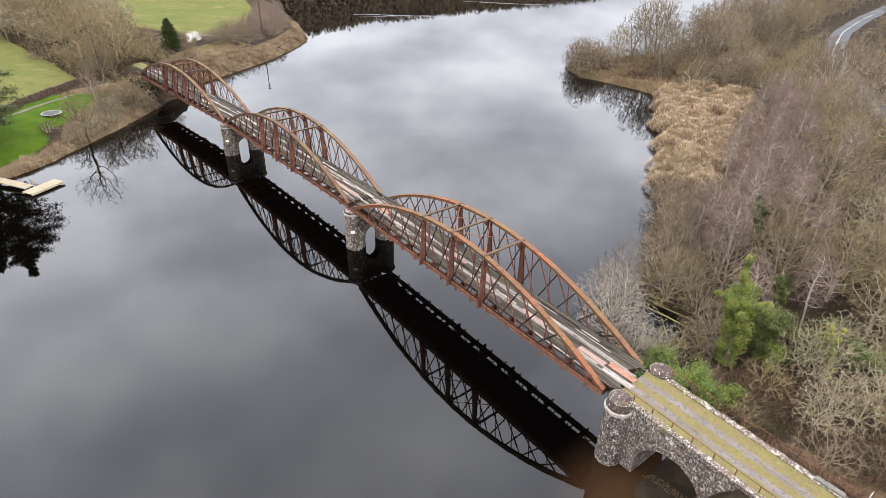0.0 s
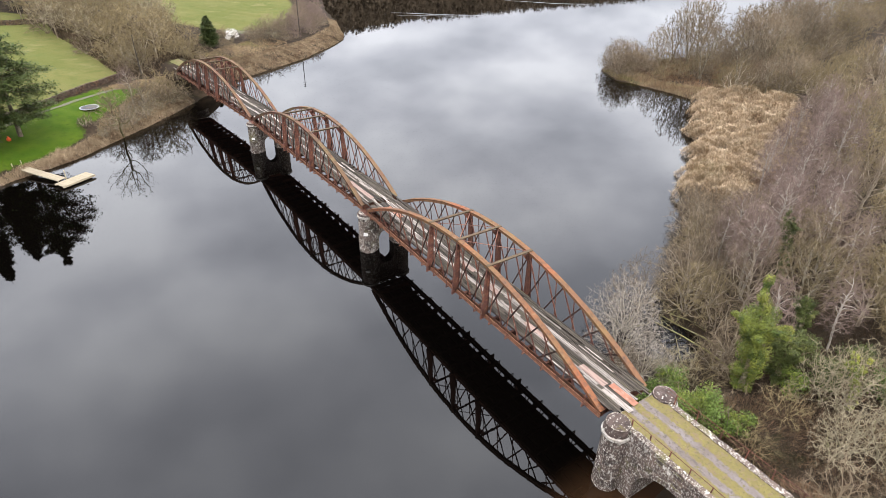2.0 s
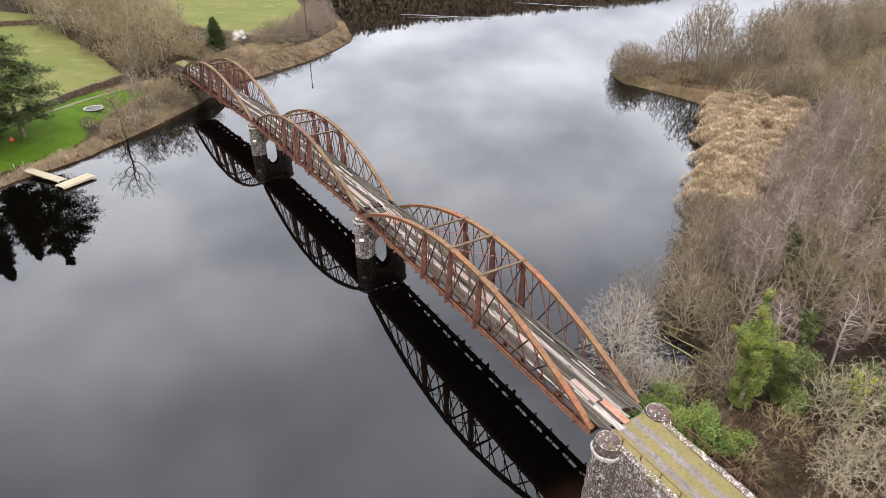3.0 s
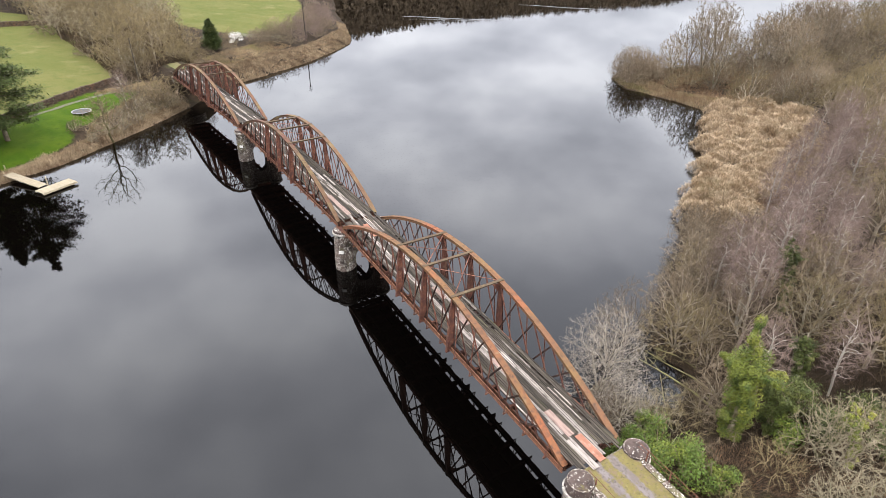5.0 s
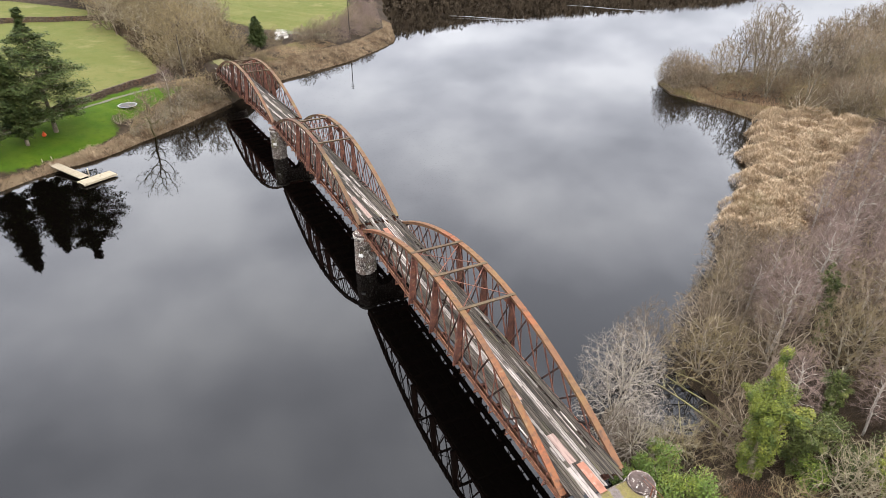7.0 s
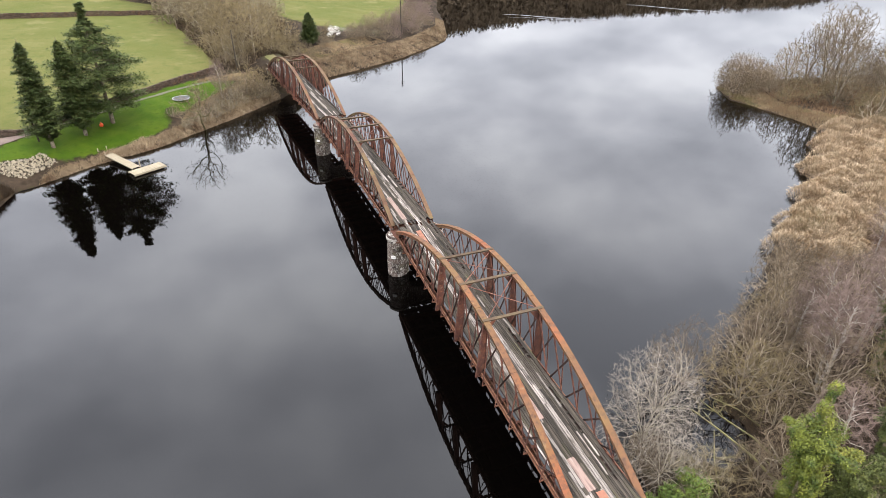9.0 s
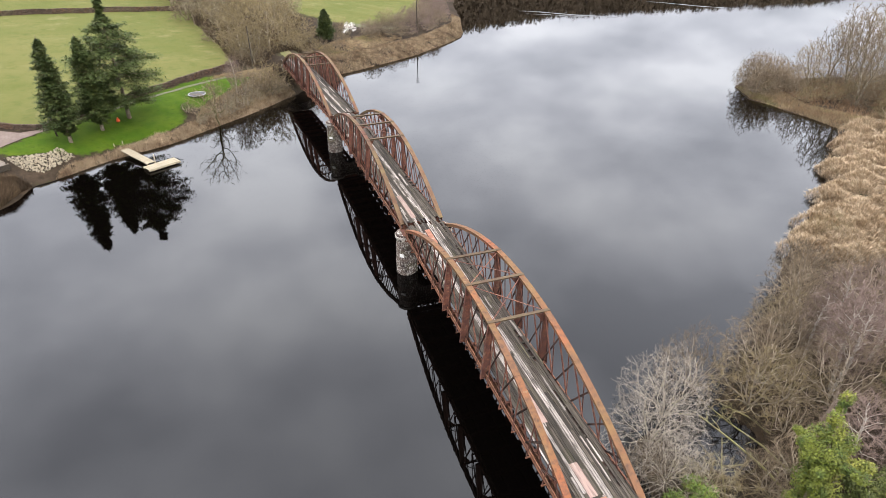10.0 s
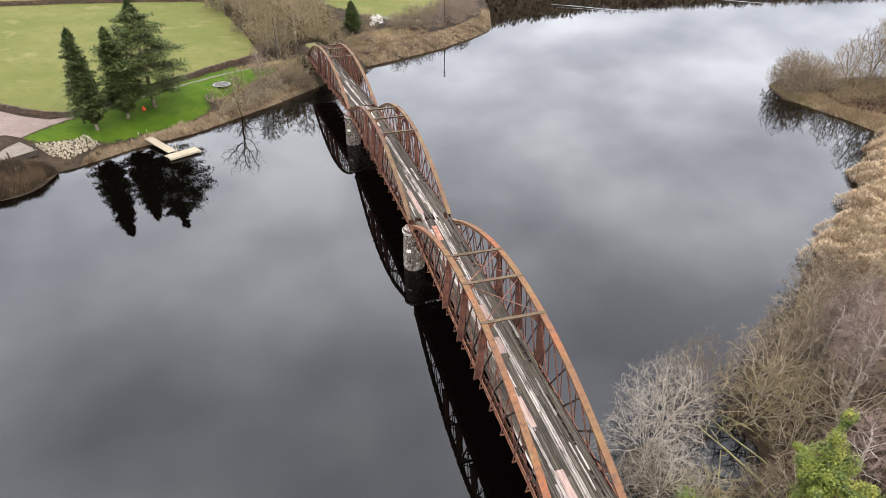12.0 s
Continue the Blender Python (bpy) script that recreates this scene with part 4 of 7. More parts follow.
        while y > -19.5:
            w = rng.uniform(0.5, 0.95)
            block(y - w + 0.015, y - 0.015, top(y) - 0.14, top(y) + rng.uniform(0.02, 0.10), outer + sx * 0.07, inner - sx * 0.02)
            y -= w
        stones_apart("coping_stone", verts, faces, thing)
    # barrel of the arch
    bm = bmesh.new()
    a = [bm.verts.new((-2.5, y, z)) for y, z in [(y_a, -1.5)] + arc + [(y_b, -1.5)]]
    b = [bm.verts.new((2.5, y, z)) for y, z in [(y_a, -1.5)] + arc + [(y_b, -1.5)]]
    for i in range(len(a) - 1):
        bm.faces.new((a[i], a[i + 1], b[i + 1], b[i]))
    part("arch_barrel", bm, STONE, thing)
    # stone pier at the land side of the arch is closed by the bank behind it
    return thing


approach()


def track_bed():
    """Turf and two worn wheel tracks on the approach."""
    rng = random.Random(5)
    xs = np.linspace(-2.12, 2.12, 25)
    ys = np.arange(-0.95, -60, -0.3)
    verts, faces, rut = [], [], []
    for y in ys:
        for x in xs:
            d = min(abs(x + 0.85 + 0.05 * math.sin(y * 0.6)), abs(x - 0.62 + 0.05 * math.sin(y * 0.45 + 1)))
            deep = max(0.0, 1 - d / 0.4)
            verts.append((x, y, DECK - 0.03 - TRACK_FALL * (-y) + rng.uniform(-0.02, 0.03) - 0.05 * deep))
            rut.append(0.34 - d)
    n = len(xs)
    for j in range(len(ys) - 1):
        for i in range(n - 1):
            faces.append((j * n + i, (j + 1) * n + i, (j + 1) * n + i + 1, j * n + i + 1))
    me = mesh_from("track", verts, faces, TRACK, True)
    me.attributes.new("rut", "FLOAT", "POINT").data.foreach_set("value", rut)
    tagged(new("track", me), "mossy turf track with two worn cinder wheel ruts on the approach", "track", kind="structure")


track_bed()


def wire_fence(name, x, y0, y1, gap, tall, label):
    thing = empty(name, (x, y0, 0), label, "fence")
    n = int(abs(y1 - y0) / gap)
    rng = random.Random(int(x * 10) + 77)
    for i in range(n + 1):
        y = -i * gap
        bm = bmesh.new()
        z = DECK - 0.03 - TRACK_FALL * (-(y0 + y))
        lean = rng.uniform(-0.06, 0.06)
        bar(bm, (0, y, z - 0.15), (lean, y + rng.uniform(-0.05, 0.05), z + tall), 0.075, 0.075)
        part("fence_post", bm, RUST, thing)
    for h in (0.55, 0.95):
        if h < tall:
            bm = bmesh.new()
            bar(bm, (0, 0.9, DECK + h), (0, -n * gap, DECK + h - TRACK_FALL * n * gap), 0.035, 0.035)
            part("wire", bm, RUST, thing)
    return thing


wire_fence("wire_fence", 2.62, -2.6, -30, 2.1, 1.0, "rusty post and wire fence along the approach's edge")
wire_fence("wire_fence", -2.0, -2.3, -30, 1.75, 0.6, "short rusty fence posts in the turf verge")

# ---- trees and plants ----
class Wood:
    """Collects tubes and twigs into vertex and face lists."""

    def __init__(self):
        self.verts, self.faces = [], []

    def tube(self, pts, r0, r1, sides):
        n = len(pts)
        base = len(self.verts)
        for i, p in enumerate(pts):
            d = (pts[min(i + 1, n - 1)] - pts[max(i - 1, 0)]).normalized()
            s = d.orthogonal().normalized()
            u = d.cross(s)
            r = r0 + (r1 - r0) * i / (n - 1)
            for k in range(sides):
                a = 2 * math.pi * k / sides
                self.verts.append(p + s * (r * math.cos(a)) + u * (r * math.sin(a)))
        for i in range(n - 1):
            for k in range(sides):
                a, b = base + i * sides + k, base + i * sides + (k + 1) % sides
                self.faces.append((a, b, b + sides, a + sides))


def unit(v):
    return v / np.maximum(np.linalg.norm(v, axis=1, keepdims=True), 1e-9)


def branch_out(rng, stems, pulls, step, kill, rise, jitter, rounds=70):
    """Grows limbs from the stems towards the points that the crown is to fill. Returns the nodes' places and parents."""
    pos, par = [], []
    for stem in stems:
        for i, p in enumerate(stem):
            par.append(len(pos) - 1 if i else -1)
            pos.append(p)
    pos, par = np.array(pos, float), list(par)
    kids = np.zeros(len(pos), int)
    for k in par:
        if k >= 0:
            kids[k] += 1
    d = np.linalg.norm(pulls[:, None] - pos[None], axis=2)
    near, dist = d.argmin(1), d.min(1)
    live = np.ones(len(pulls), bool)
    for _ in range(rounds):
        ok = live & (kids[near] < 4)
        if not ok.any():
            break
        acc = np.zeros((len(pos), 3))
        np.add.at(acc, near[ok], unit(pulls[ok] - pos[near[ok]]))
        idx = np.nonzero(np.bincount(near[ok], minlength=len(pos)))[0]
        way = unit(unit(acc[idx]) + rng.normal(0, jitter, (len(idx), 3)) + np.array([0, 0, rise]))
        grown = pos[idx] + way * step * rng.uniform(0.8, 1.2, (len(idx), 1))
        first = len(pos)
        pos = np.vstack([pos, grown])
        par += list(idx)
        kids[idx] += 1
        kids = np.append(kids, np.zeros(len(idx), int))
        d = np.linalg.norm(pulls[:, None] - grown[None], axis=2)
        better = d.min(1) < dist
        near = np.where(better, first + d.argmin(1), near)
        dist = np.minimum(dist, d.min(1))
        live &= dist > kill
    return pos, np.array(par)


def prisms(p, q, r0, r1, sides):
    """Tapering rods from p to q: vertices and faces."""
    n = len(p)
    d = unit(q - p)
    s = unit(np.cross(d, np.where(np.abs(d[:, 2:]) > 0.8, [[1.0, 0, 0]], [[0, 0, 1.0]])))
    u = np.cross(d, s)
    v = np.empty((n, 2, sides, 3))
    for k in range(sides):
        a = 2 * math.pi * k / sides
        o = s * math.cos(a) + u * math.sin(a)
        v[:, 0, k] = p + o * r0[:, None]
        v[:, 1, k] = q + o * r1[:, None]
    base = np.arange(n)[:, None] * 2 * sides
    f = [base + np.array([[k, (k + 1) % sides, sides + (k + 1) % sides, sides + k]]) for k in range(sides if sides > 2 else 1)]
    return v.reshape(-1, 3), np.concatenate(f).tolist()


def spikes(p, q, r, rng):
    """The outermost twigs: three-sided points."""
    n = len(p)
    d = unit(q - p)
    s = unit(np.cross(d, rng.normal(0, 1, (n, 3))))
    u = np.cross(d, s)
    v = np.empty((n, 4, 3))
    v[:, 0], v[:, 1], v[:, 2], v[:, 3] = p + s * r, p - s * (0.5 * r) + u * (0.87 * r), p - s * (0.5 * r) - u * (0.87 * r), q
    base = np.arange(n)[:, None] * 4
    return v.reshape(-1, 3), np.concatenate([base + np.array([t]) for t in ((0, 1, 3), (1, 2, 3), (2, 0, 3))]).tolist()


def slivers(p, q, r, rng):
    """The finest twigs, too thin to show a section: one pointed blade each."""
    n = len(p)
    s = unit(np.cross(q - p, rng.normal(0, 1, (n, 3)))) * r
    return np.stack([p + s, p - s, q], 1).reshape(-1, 3), np.arange(n * 3).reshape(n, 3).tolist()


def crown_points(rng, spec):
    """Points through a lumpy crown: thicker towards its outside, thinned into clumps."""
    n = spec["pulls"]
    d = unit(rng.normal(0, 1, (n * 5, 3)))
    lumps = unit(rng.normal(0, 1, (9, 3)))
    swell = 0.80 + 0.30 * np.max(np.clip(d @ lumps.T, 0, 1) ** 6, axis=1) + rng.normal(0, 0.04, n * 5)
    far = rng.random(n * 5) ** spec["shell"] * swell
    p = d * far[:, None] * np.array([spec["wide"], spec["wide"], spec["deep"]])
    if spec.get("cone"):
        p[:, :2] *= (1 - spec["cone"] * (p[:, 2:] / spec["deep"] * 0.5 + 0.5))
    p[:, 2] += spec["mid"]
    return p[p[:, 2] > spec["low"]][:n]


STYLES = {
    "round": dict(stems=1, stem=3.0, wide=5.0, deep=5.0, mid=6.4, low=2.2, shell=0.42, pulls=760, step=0.48, kill=0.34, tip=0.017, twigs=9, twig=0.65, rise=0.10, jitter=0.13),
    "tall": dict(stems=2, stem=3.6, wide=5.0, deep=5.4, mid=8.2, low=3.0, shell=0.42, pulls=950, step=0.48, kill=0.34, tip=0.017, twigs=6, twig=0.65, hair=0.9, rise=0.16, jitter=0.08),
    "willow": dict(stems=7, stem=0.5, wide=5.0, deep=6.8, mid=0.4, low=0.7, shell=0.40, pulls=860, step=0.42, kill=0.3, tip=0.014, twigs=7, twig=0.55, rise=0.06, jitter=0.13),
    "birch": dict(stems=1, stem=8.5, wide=3.9, deep=5.2, mid=7.6, low=2.4, shell=0.45, pulls=800, step=0.42, kill=0.3, tip=0.013, twigs=9, twig=0.7, rise=0.30, jitter=0.09, cone=0.45),
    "scrub": dict(stems=6, stem=0.3, wide=2.0, deep=2.6, mid=0.1, low=0.25, shell=0.5, pulls=190, step=0.30, kill=0.2, tip=0.009, twigs=9, twig=0.4, rise=0.05, jitter=0.18),
    "gnarl": dict(stems=1, stem=1.4, wide=2.4, deep=1.7, mid=2.6, low=1.2, shell=0.45, pulls=240, step=0.28, kill=0.2, tip=0.016, twigs=4, twig=0.4, rise=0.1, jitter=0.25),
    "fine": dict(stems=9, stem=0.5, wide=4.9, deep=6.6, mid=0.3, low=0.5, shell=0.36, pulls=1500, step=0.36, kill=0.26, tip=0.0095, twigs=7, twig=0.5, rise=0.06, jitter=0.14),
    "wood": dict(stems=1, stem=2.6, wide=5.0, deep=5.0, mid=6.0, low=1.8, shell=0.42, pulls=920, step=0.42, kill=0.3, tip=0.0135, twigs=9, twig=0.6, rise=0.10, jitter=0.14),
    "lichen": dict(stems=3, stem=0.8, wide=3.5, deep=4.2, mid=2.6, low=1.2, shell=0.5, pulls=520, step=0.30, kill=0.22, tip=0.0125, twigs=7, twig=0.34, rise=0.12, jitter=0.2),
    "sparse": dict(stems=1, stem=3.0, wide=4.4, deep=4.6, mid=6.2, low=2.2, shell=0.42, pulls=270, step=0.75, kill=0.52, tip=0.019, twigs=5, twig=0.9, hair=1.6, rise=0.12, jitter=0.13),
    "bush": dict(stems=6, stem=0.4, wide=5.2, deep=7.0, mid=0.3, low=0.6, shell=0.40, pulls=380, step=0.62, kill=0.44, tip=0.017, twigs=6, twig=0.8, hair=1.45, rise=0.06, jitter=0.13),
}
STYLES["thorn"] = dict(STYLES["scrub"], tip=0.021, twigs=6, hair=0.9)
TREE_NAMES = {"thorn": "shrub", "wood": "bare_tree", "lichen": "lichened_tree", "bush": "willow_bush", "fine": "willow_bush", "sparse": "bare_tree", "round": "bare_tree", "tall": "bare_tree", "willow": "willow_bush", "birch": "birch_tree", "scrub": "shrub", "gnarl": "fruit_tree"}


def limbs(rng, stems, pulls, spec):
    """Trunk and crown meshes of one bare tree, from its stems and the points that its crown fills."""
    pos, par = branch_out(rng, stems, pulls, spec["step"], spec["kill"], spec["rise"], spec["jitter"])
    n = len(pos)
    load = np.zeros(n)
    kids = np.bincount(par[par >= 0], minlength=n)
    for _ in range(3):
        # limbs pull straight between their forks
        down = np.zeros((n, 3))
        has = par >= 0
        np.add.at(down, par[has], pos[has])
        free = has & (kids > 0)
        pos[free] = 0.4 * pos[free] + 0.3 * pos[par[free]] + 0.3 * down[free] / kids[free][:, None]
    load[kids == 0] = 1.0
    for i in range(n - 1, -1, -1):
        if par[i] >= 0:
            load[par[i]] += load[i]
    rad = spec["tip"] * load ** 0.43
    seg = np.nonzero(par >= 0)[0]
    p, q = pos[par[seg]], pos[seg]
    r1 = rad[seg]
    r0 = np.minimum(rad[par[seg]], r1 * 1.4)
    out, heavy = [], 0
    fine = spec["tip"] * 1.7
    for lo, hi, sides in ((0.07, 9, 6), (0.030, 0.07, 4), (min(fine, 0.029), 0.030, 3), (0, min(fine, 0.029), 2)):
        m = (r1 >= lo) & (r1 < hi) & ((kids[seg] > 0) | (r1 >= 0.030))
        if not m.any():
            continue
        heavy += lo >= 0.030
        out.append(prisms(p[m] - unit(q[m] - p[m]) * r0[m][:, None] * 0.4, q[m], r0[m], r1[m], sides))
    tips = np.nonzero((r1 < spec["tip"] * 1.9))[0]
    base = np.repeat(tips, spec["twigs"])
    way = unit(unit(q[base] - p[base]) + rng.normal(0, 0.5, (len(base), 3)) + [0, 0, spec["rise"]])
    start = p[base] + (q[base] - p[base]) * rng.uniform(0.0, 1.2, (len(base), 1))
    ends = start + way * spec["twig"] * rng.uniform(0.45, 1.2, (len(base), 1))
    out.append(slivers(start, ends, spec["tip"] * spec.get("hair", 0.62), rng))
    m = kids[seg] == 0
    out.append(spikes(p[m], q[m] + (q[m] - p[m]) * 0.4, spec["tip"], rng))

    def joined(pieces):
        verts, faces, b = [], [], 0
        for v, f in pieces:
            verts += v.tolist()
            faces += [[k + b for k in g] for g in f]
            b += len(v)
        return verts, faces

    return joined(out[:heavy]), joined(out[heavy:])


def make_tree(style, colour, seed, label, group):
    spec = STYLES[style]
    rng = np.random.default_rng(seed)
    count = spec["stems"]
    stems = []
    for s in range(count):
        a = 2 * math.pi * (s + rng.random()) / count
        lean = 0.04 if count == 1 else 0.12 if count < 4 else rng.uniform(0.15, 0.6)
        off = 0.0 if count < 4 else 0.1
        steps = max(2, int(spec["stem"] / 0.6))
        p = np.array([math.cos(a) * off, math.sin(a) * off, -0.35])
        line = [p]
        for _ in range(steps):
            p = p + np.array([math.cos(a) * lean + rng.normal(0, 0.07), math.sin(a) * lean + rng.normal(0, 0.07), 1.0]) * (spec["stem"] + 0.35) / steps
            line.append(p)
        stems.append(line)
    trunk, crown = limbs(rng, stems, crown_points(rng, spec), spec)
    thing = empty(TREE_NAMES[style], (0, 0, -500), label, "tree" if style not in ("scrub", "thorn", "willow", "fine", "bush") else "shrub", group)
    bark = BARK_LICHEN if style == "lichen" else BARK_PALE if style == "birch" else BARK_GREY if colour == "grey" else {"scrub": BARK_DARK, "gnarl": BARK_DARK, "tall": BARK, "round": BARK, "willow": BARK_FAR, "sparse": BARK_MID, "bush": BARK_MID}.get(style, BARK_FAR)
    share("trunk", mesh_from("trunk", *trunk, bark, True), thing)
    share("crown", mesh_from("crown", *crown, TWIGS[colour], False), thing)
    return thing


TREES = {}
USED = {}


def plant(kind, x, y, size=1.0, z=None, turn=None, rng=random):
    """Sets one tree of a kind; the first of each kind is the built one, the others are copies."""
    z = ground_z(x, y) if z is None else z
    turn = rng.uniform(0, 6.28) if turn is None else turn
    pick = rng.choice(TREES[kind])
    m = Matrix.Translation((x, y, z)) @ Matrix.Rotation(turn, 4, "Z") @ Matrix.Rotation(rng.uniform(-0.06, 0.06), 4, "X") @ Matrix.Diagonal((size, size, size * rng.uniform(0.92, 1.08), 1))
    if pick.name not in USED:
        USED[pick.name] = True
        pick.matrix_basis = m
        return pick
    scale_free = pick.scale.copy()
    pick.scale = (1, 1, 1)
    got = copy_thing(pick, m)
    pick.scale = scale_free
    return got


LABELS = {
    ("wood", "brown"): "leafless brown broadleaf tree with a dense twiggy crown",
    ("wood", "olive"): "leafless olive-brown broadleaf tree in the near wood",
    ("wood", "pale"): "leafless broadleaf tree with a pale lichened crown",
    ("fine", "olive"): "broad rounded tan willow beside the road",
    ("sparse", "pale"): "leafless pale tan broadleaf tree in the woods behind",
    ("bush", "purple"): "rounded leafless purple-brown bush on the far shore",
    ("lichen", "pale"): "low antlered leafless tree crusted with pale lichen",
    ("round", "brown"): "leafless brown broadleaf tree on the loch shore",
    ("round", "olive"): "leafless olive-brown broadleaf tree in the wood",
    ("bush", "brown"): "rounded leafless brown willow bush on the far shore",
    ("bush", "olive"): "rounded leafless olive-brown bush on the far shore",
    ("sparse", "brown"): "leafless brown broadleaf tree in the woods behind",
    ("sparse", "olive"): "leafless olive-brown broadleaf tree in the woods behind",
    ("tall", "brown"): "tall leafless alder with a narrow open crown",
    ("tall", "olive"): "tall leafless olive-brown tree by the shore",
    ("willow", "brown"): "rounded leafless brown willow bush",
    ("fine", "brown"): "dense rounded brown willow on the promontory's tip",
    ("fine", "grey"): "rounded silvery grey leafless willow bush",
    ("willow", "olive"): "rounded leafless olive willow bush",
    ("willow", "pale"): "rounded pale straw-coloured leafless bush beside the pool",
    ("birch", "purple"): "white-stemmed birch with purple-brown bare twigs",
    ("scrub", "brown"): "low brown leafless thorn scrub",
    ("scrub", "olive"): "low olive-brown leafless bramble scrub",
    ("thorn", "pale"): "low pale leafless thorn scrub on the garden's bank",
    ("thorn", "brown"): "low brown leafless bramble scrub on the garden's bank",
    ("gnarl", "brown"): "small gnarled leafless fruit tree on the lawn's edge",
}


def build_tree_kinds():
    seed = 100
    for (style, colour), label in LABELS.items():
        TREES[style, colour] = []
        for i in range(1 if style == "gnarl" or (style, colour) == ("fine", "brown") else (3 if (style, colour) in (("round", "brown"), ("tall", "brown"), ("willow", "brown")) else 2)):
            seed += 1
            TREES[style, colour].append(make_tree(style, colour, seed, label, TREE_NAMES[style].replace("_", " ") + "s"))


build_tree_kinds()


def scatter(poly, gap, seed, choose, tries=40):
    """Plants inside an outline with at least a gap between stems; choose(rng, x, y) gives (kind, size) or None."""
    rng = random.Random(seed)
    xs, ys = [p[0] for p in poly], [p[1] for p in poly]
    area = (max(xs) - min(xs)) * (max(ys) - min(ys))
    set_down = []
    for _ in range(int(area / gap / gap * 4)):
        x, y = rng.uniform(min(xs), max(xs)), rng.uniform(min(ys), max(ys))
        if not inside(np.array([x]), np.array([y]), poly)[0]:
            continue
        if any((x - a) ** 2 + (y - b) ** 2 < gap * gap for a, b in set_down):
            continue
        got = choose(rng, x, y)
        if got:
            set_down.append((x, y))
            plant(got[0], x, y, got[1], rng=rng)
    return set_down


# near wood, on the bridge's landward right; dark evergreens stand in its clearings
HOLLY = ((21.6, -5.4), (24.4, -6.4), (23.0, -3.6))


def near_wood(rng, x, y):
    if abs(x) < 6.0 or ground_z(x, y) < 0.3 or min(math.hypot(x - a, y - b) for a, b in HOLLY) < 2.4 or (x - 17) ** 2 + (y - 6) ** 2 < 26:
        return None
    if (-32 < y < 2 and x < 13.0) or (x - 14) ** 2 + (y + 3) ** 2 < 12:
        return (("scrub", rng.choice(("brown", "olive"))), rng.uniform(1.0, 2.0))
    r = rng.random()
    if x > 17 and shore_distance(np.array([x]), np.array([y]), SHORE_NEAR)[0] < 5.0:
        return (("scrub", "brown"), rng.uniform(0.9, 1.5))
    if x > 34 and y > 0.42 * x - 3:
        return (('willow', rng.choice(('brown', 'olive'))), rng.uniform(0.55, 0.8))
    if (x - 26) ** 2 + (y + 0.5) ** 2 < 9 or (x - 36) ** 2 + (y - 6.5) ** 2 < 9:
        return None
    if x < 30 and y < -5:
        return (("lichen", "pale"), rng.uniform(0.75, 1.05)) if r < 0.12 else (("willow", rng.choice(("olive", "brown", "brown"))), rng.uniform(0.5, 0.8)) if r < 0.38 else (("scrub", rng.choice(("brown", "olive"))), rng.uniform(0.9, 1.5))
    if y > 0.35 * x - 9 and r < 0.5:
        return (("birch", "purple"), rng.uniform(0.75, 1.0))
    if r < 0.20:
        return (("wood", "brown"), rng.uniform(0.85, 1.15))
    if r < 0.36:
        return (("wood", "olive"), rng.uniform(0.85, 1.15))
    if r < 0.46:
        return (("wood", "pale"), rng.uniform(0.8, 1.05))
    if r < 0.68:
        return (("birch", "purple"), rng.uniform(0.7, 0.95))
    if r < 0.85:
        return (("willow", rng.choice(("brown", "olive"))), rng.uniform(1.0, 1.5))
    return (("tall", rng.choice(("brown", "olive"))), rng.uniform(0.65, 0.85))


ROAD = [(62, -30), (86, 0), (105.9, 16.6), (114.6, 22.1), (134.7, 35.4), (159.8, 49.8), (203.5, 64.4), (244.4, 72.6), (330, 84), (500, 100)]


def road_distance(x, y):
    return min(math.hypot(x - a[0] - t * (b[0] - a[0]), y - a[1] - t * (b[1] - a[1]))
               for a, b in zip(ROAD, ROAD[1:])
               for t in (min(max(((x - a[0]) * (b[0] - a[0]) + (y - a[1]) * (b[1] - a[1])) / ((b[0] - a[0]) ** 2 + (b[1] - a[1]) ** 2), 0), 1),))


REED_BED = [(46, 27.5), (55.5, 34), (64, 39.5), (75.8, 48.3), (84.5, 53.8), (91, 59), (95.5, 63.5), (104, 58), (107, 50), (103, 42), (94, 35.5), (84, 30.5), (74, 27), (62, 24.5), (52, 22.5)]
scatter([(9, -2), (22, 14.5), (24, 17), (31, 21.5), (45, 27), (52, 22), (60, 14), (60, -12), (45, -32), (12, -32), (8, -12)], 3.8, 1, near_wood)


def mid_wood(rng, x, y):
    if road_distance(x, y) < 4.6 or inside(np.array([x]), np.array([y]), REED_BED)[0]:
        return None
    r = rng.random()
    if x < 72 and y > 8:
        return (("birch", "purple"), rng.uniform(0.75, 1.0)) if r < 0.65 else (("round", "brown"), rng.uniform(0.7, 0.95))
    if r < 0.5:
        return (("willow", rng.choice(("brown", "olive"))), rng.uniform(1.1, 1.6))
    if r < 0.8:
        return (("round", rng.choice(("brown", "olive"))), rng.uniform(0.75, 1.0))
    return (("birch", "purple"), rng.uniform(0.7, 0.9))


scatter([(58, 17), (72, 24), (86, 30), (97, 36), (103, 48), (104, 60), (118, 58), (112, 40), (98, 20), (78, -5), (60, -5)], 5.4, 2, mid_wood)


def promontory(rng, x, y):
    if road_distance(x, y) < 6 or ground_z(x, y) < 0.3:
        return None
    r = rng.random()
    if r < 0.10 and x > 108:
        return (("tall", "brown"), rng.uniform(0.9, 1.1))
    if r < 0.22 and x > 112:
        return (("round", rng.choice(("brown", "olive"))), rng.uniform(0.8, 1.0))
    return (("bush", rng.choice(("brown", "brown", "olive"))), rng.uniform(0.55, 0.95))


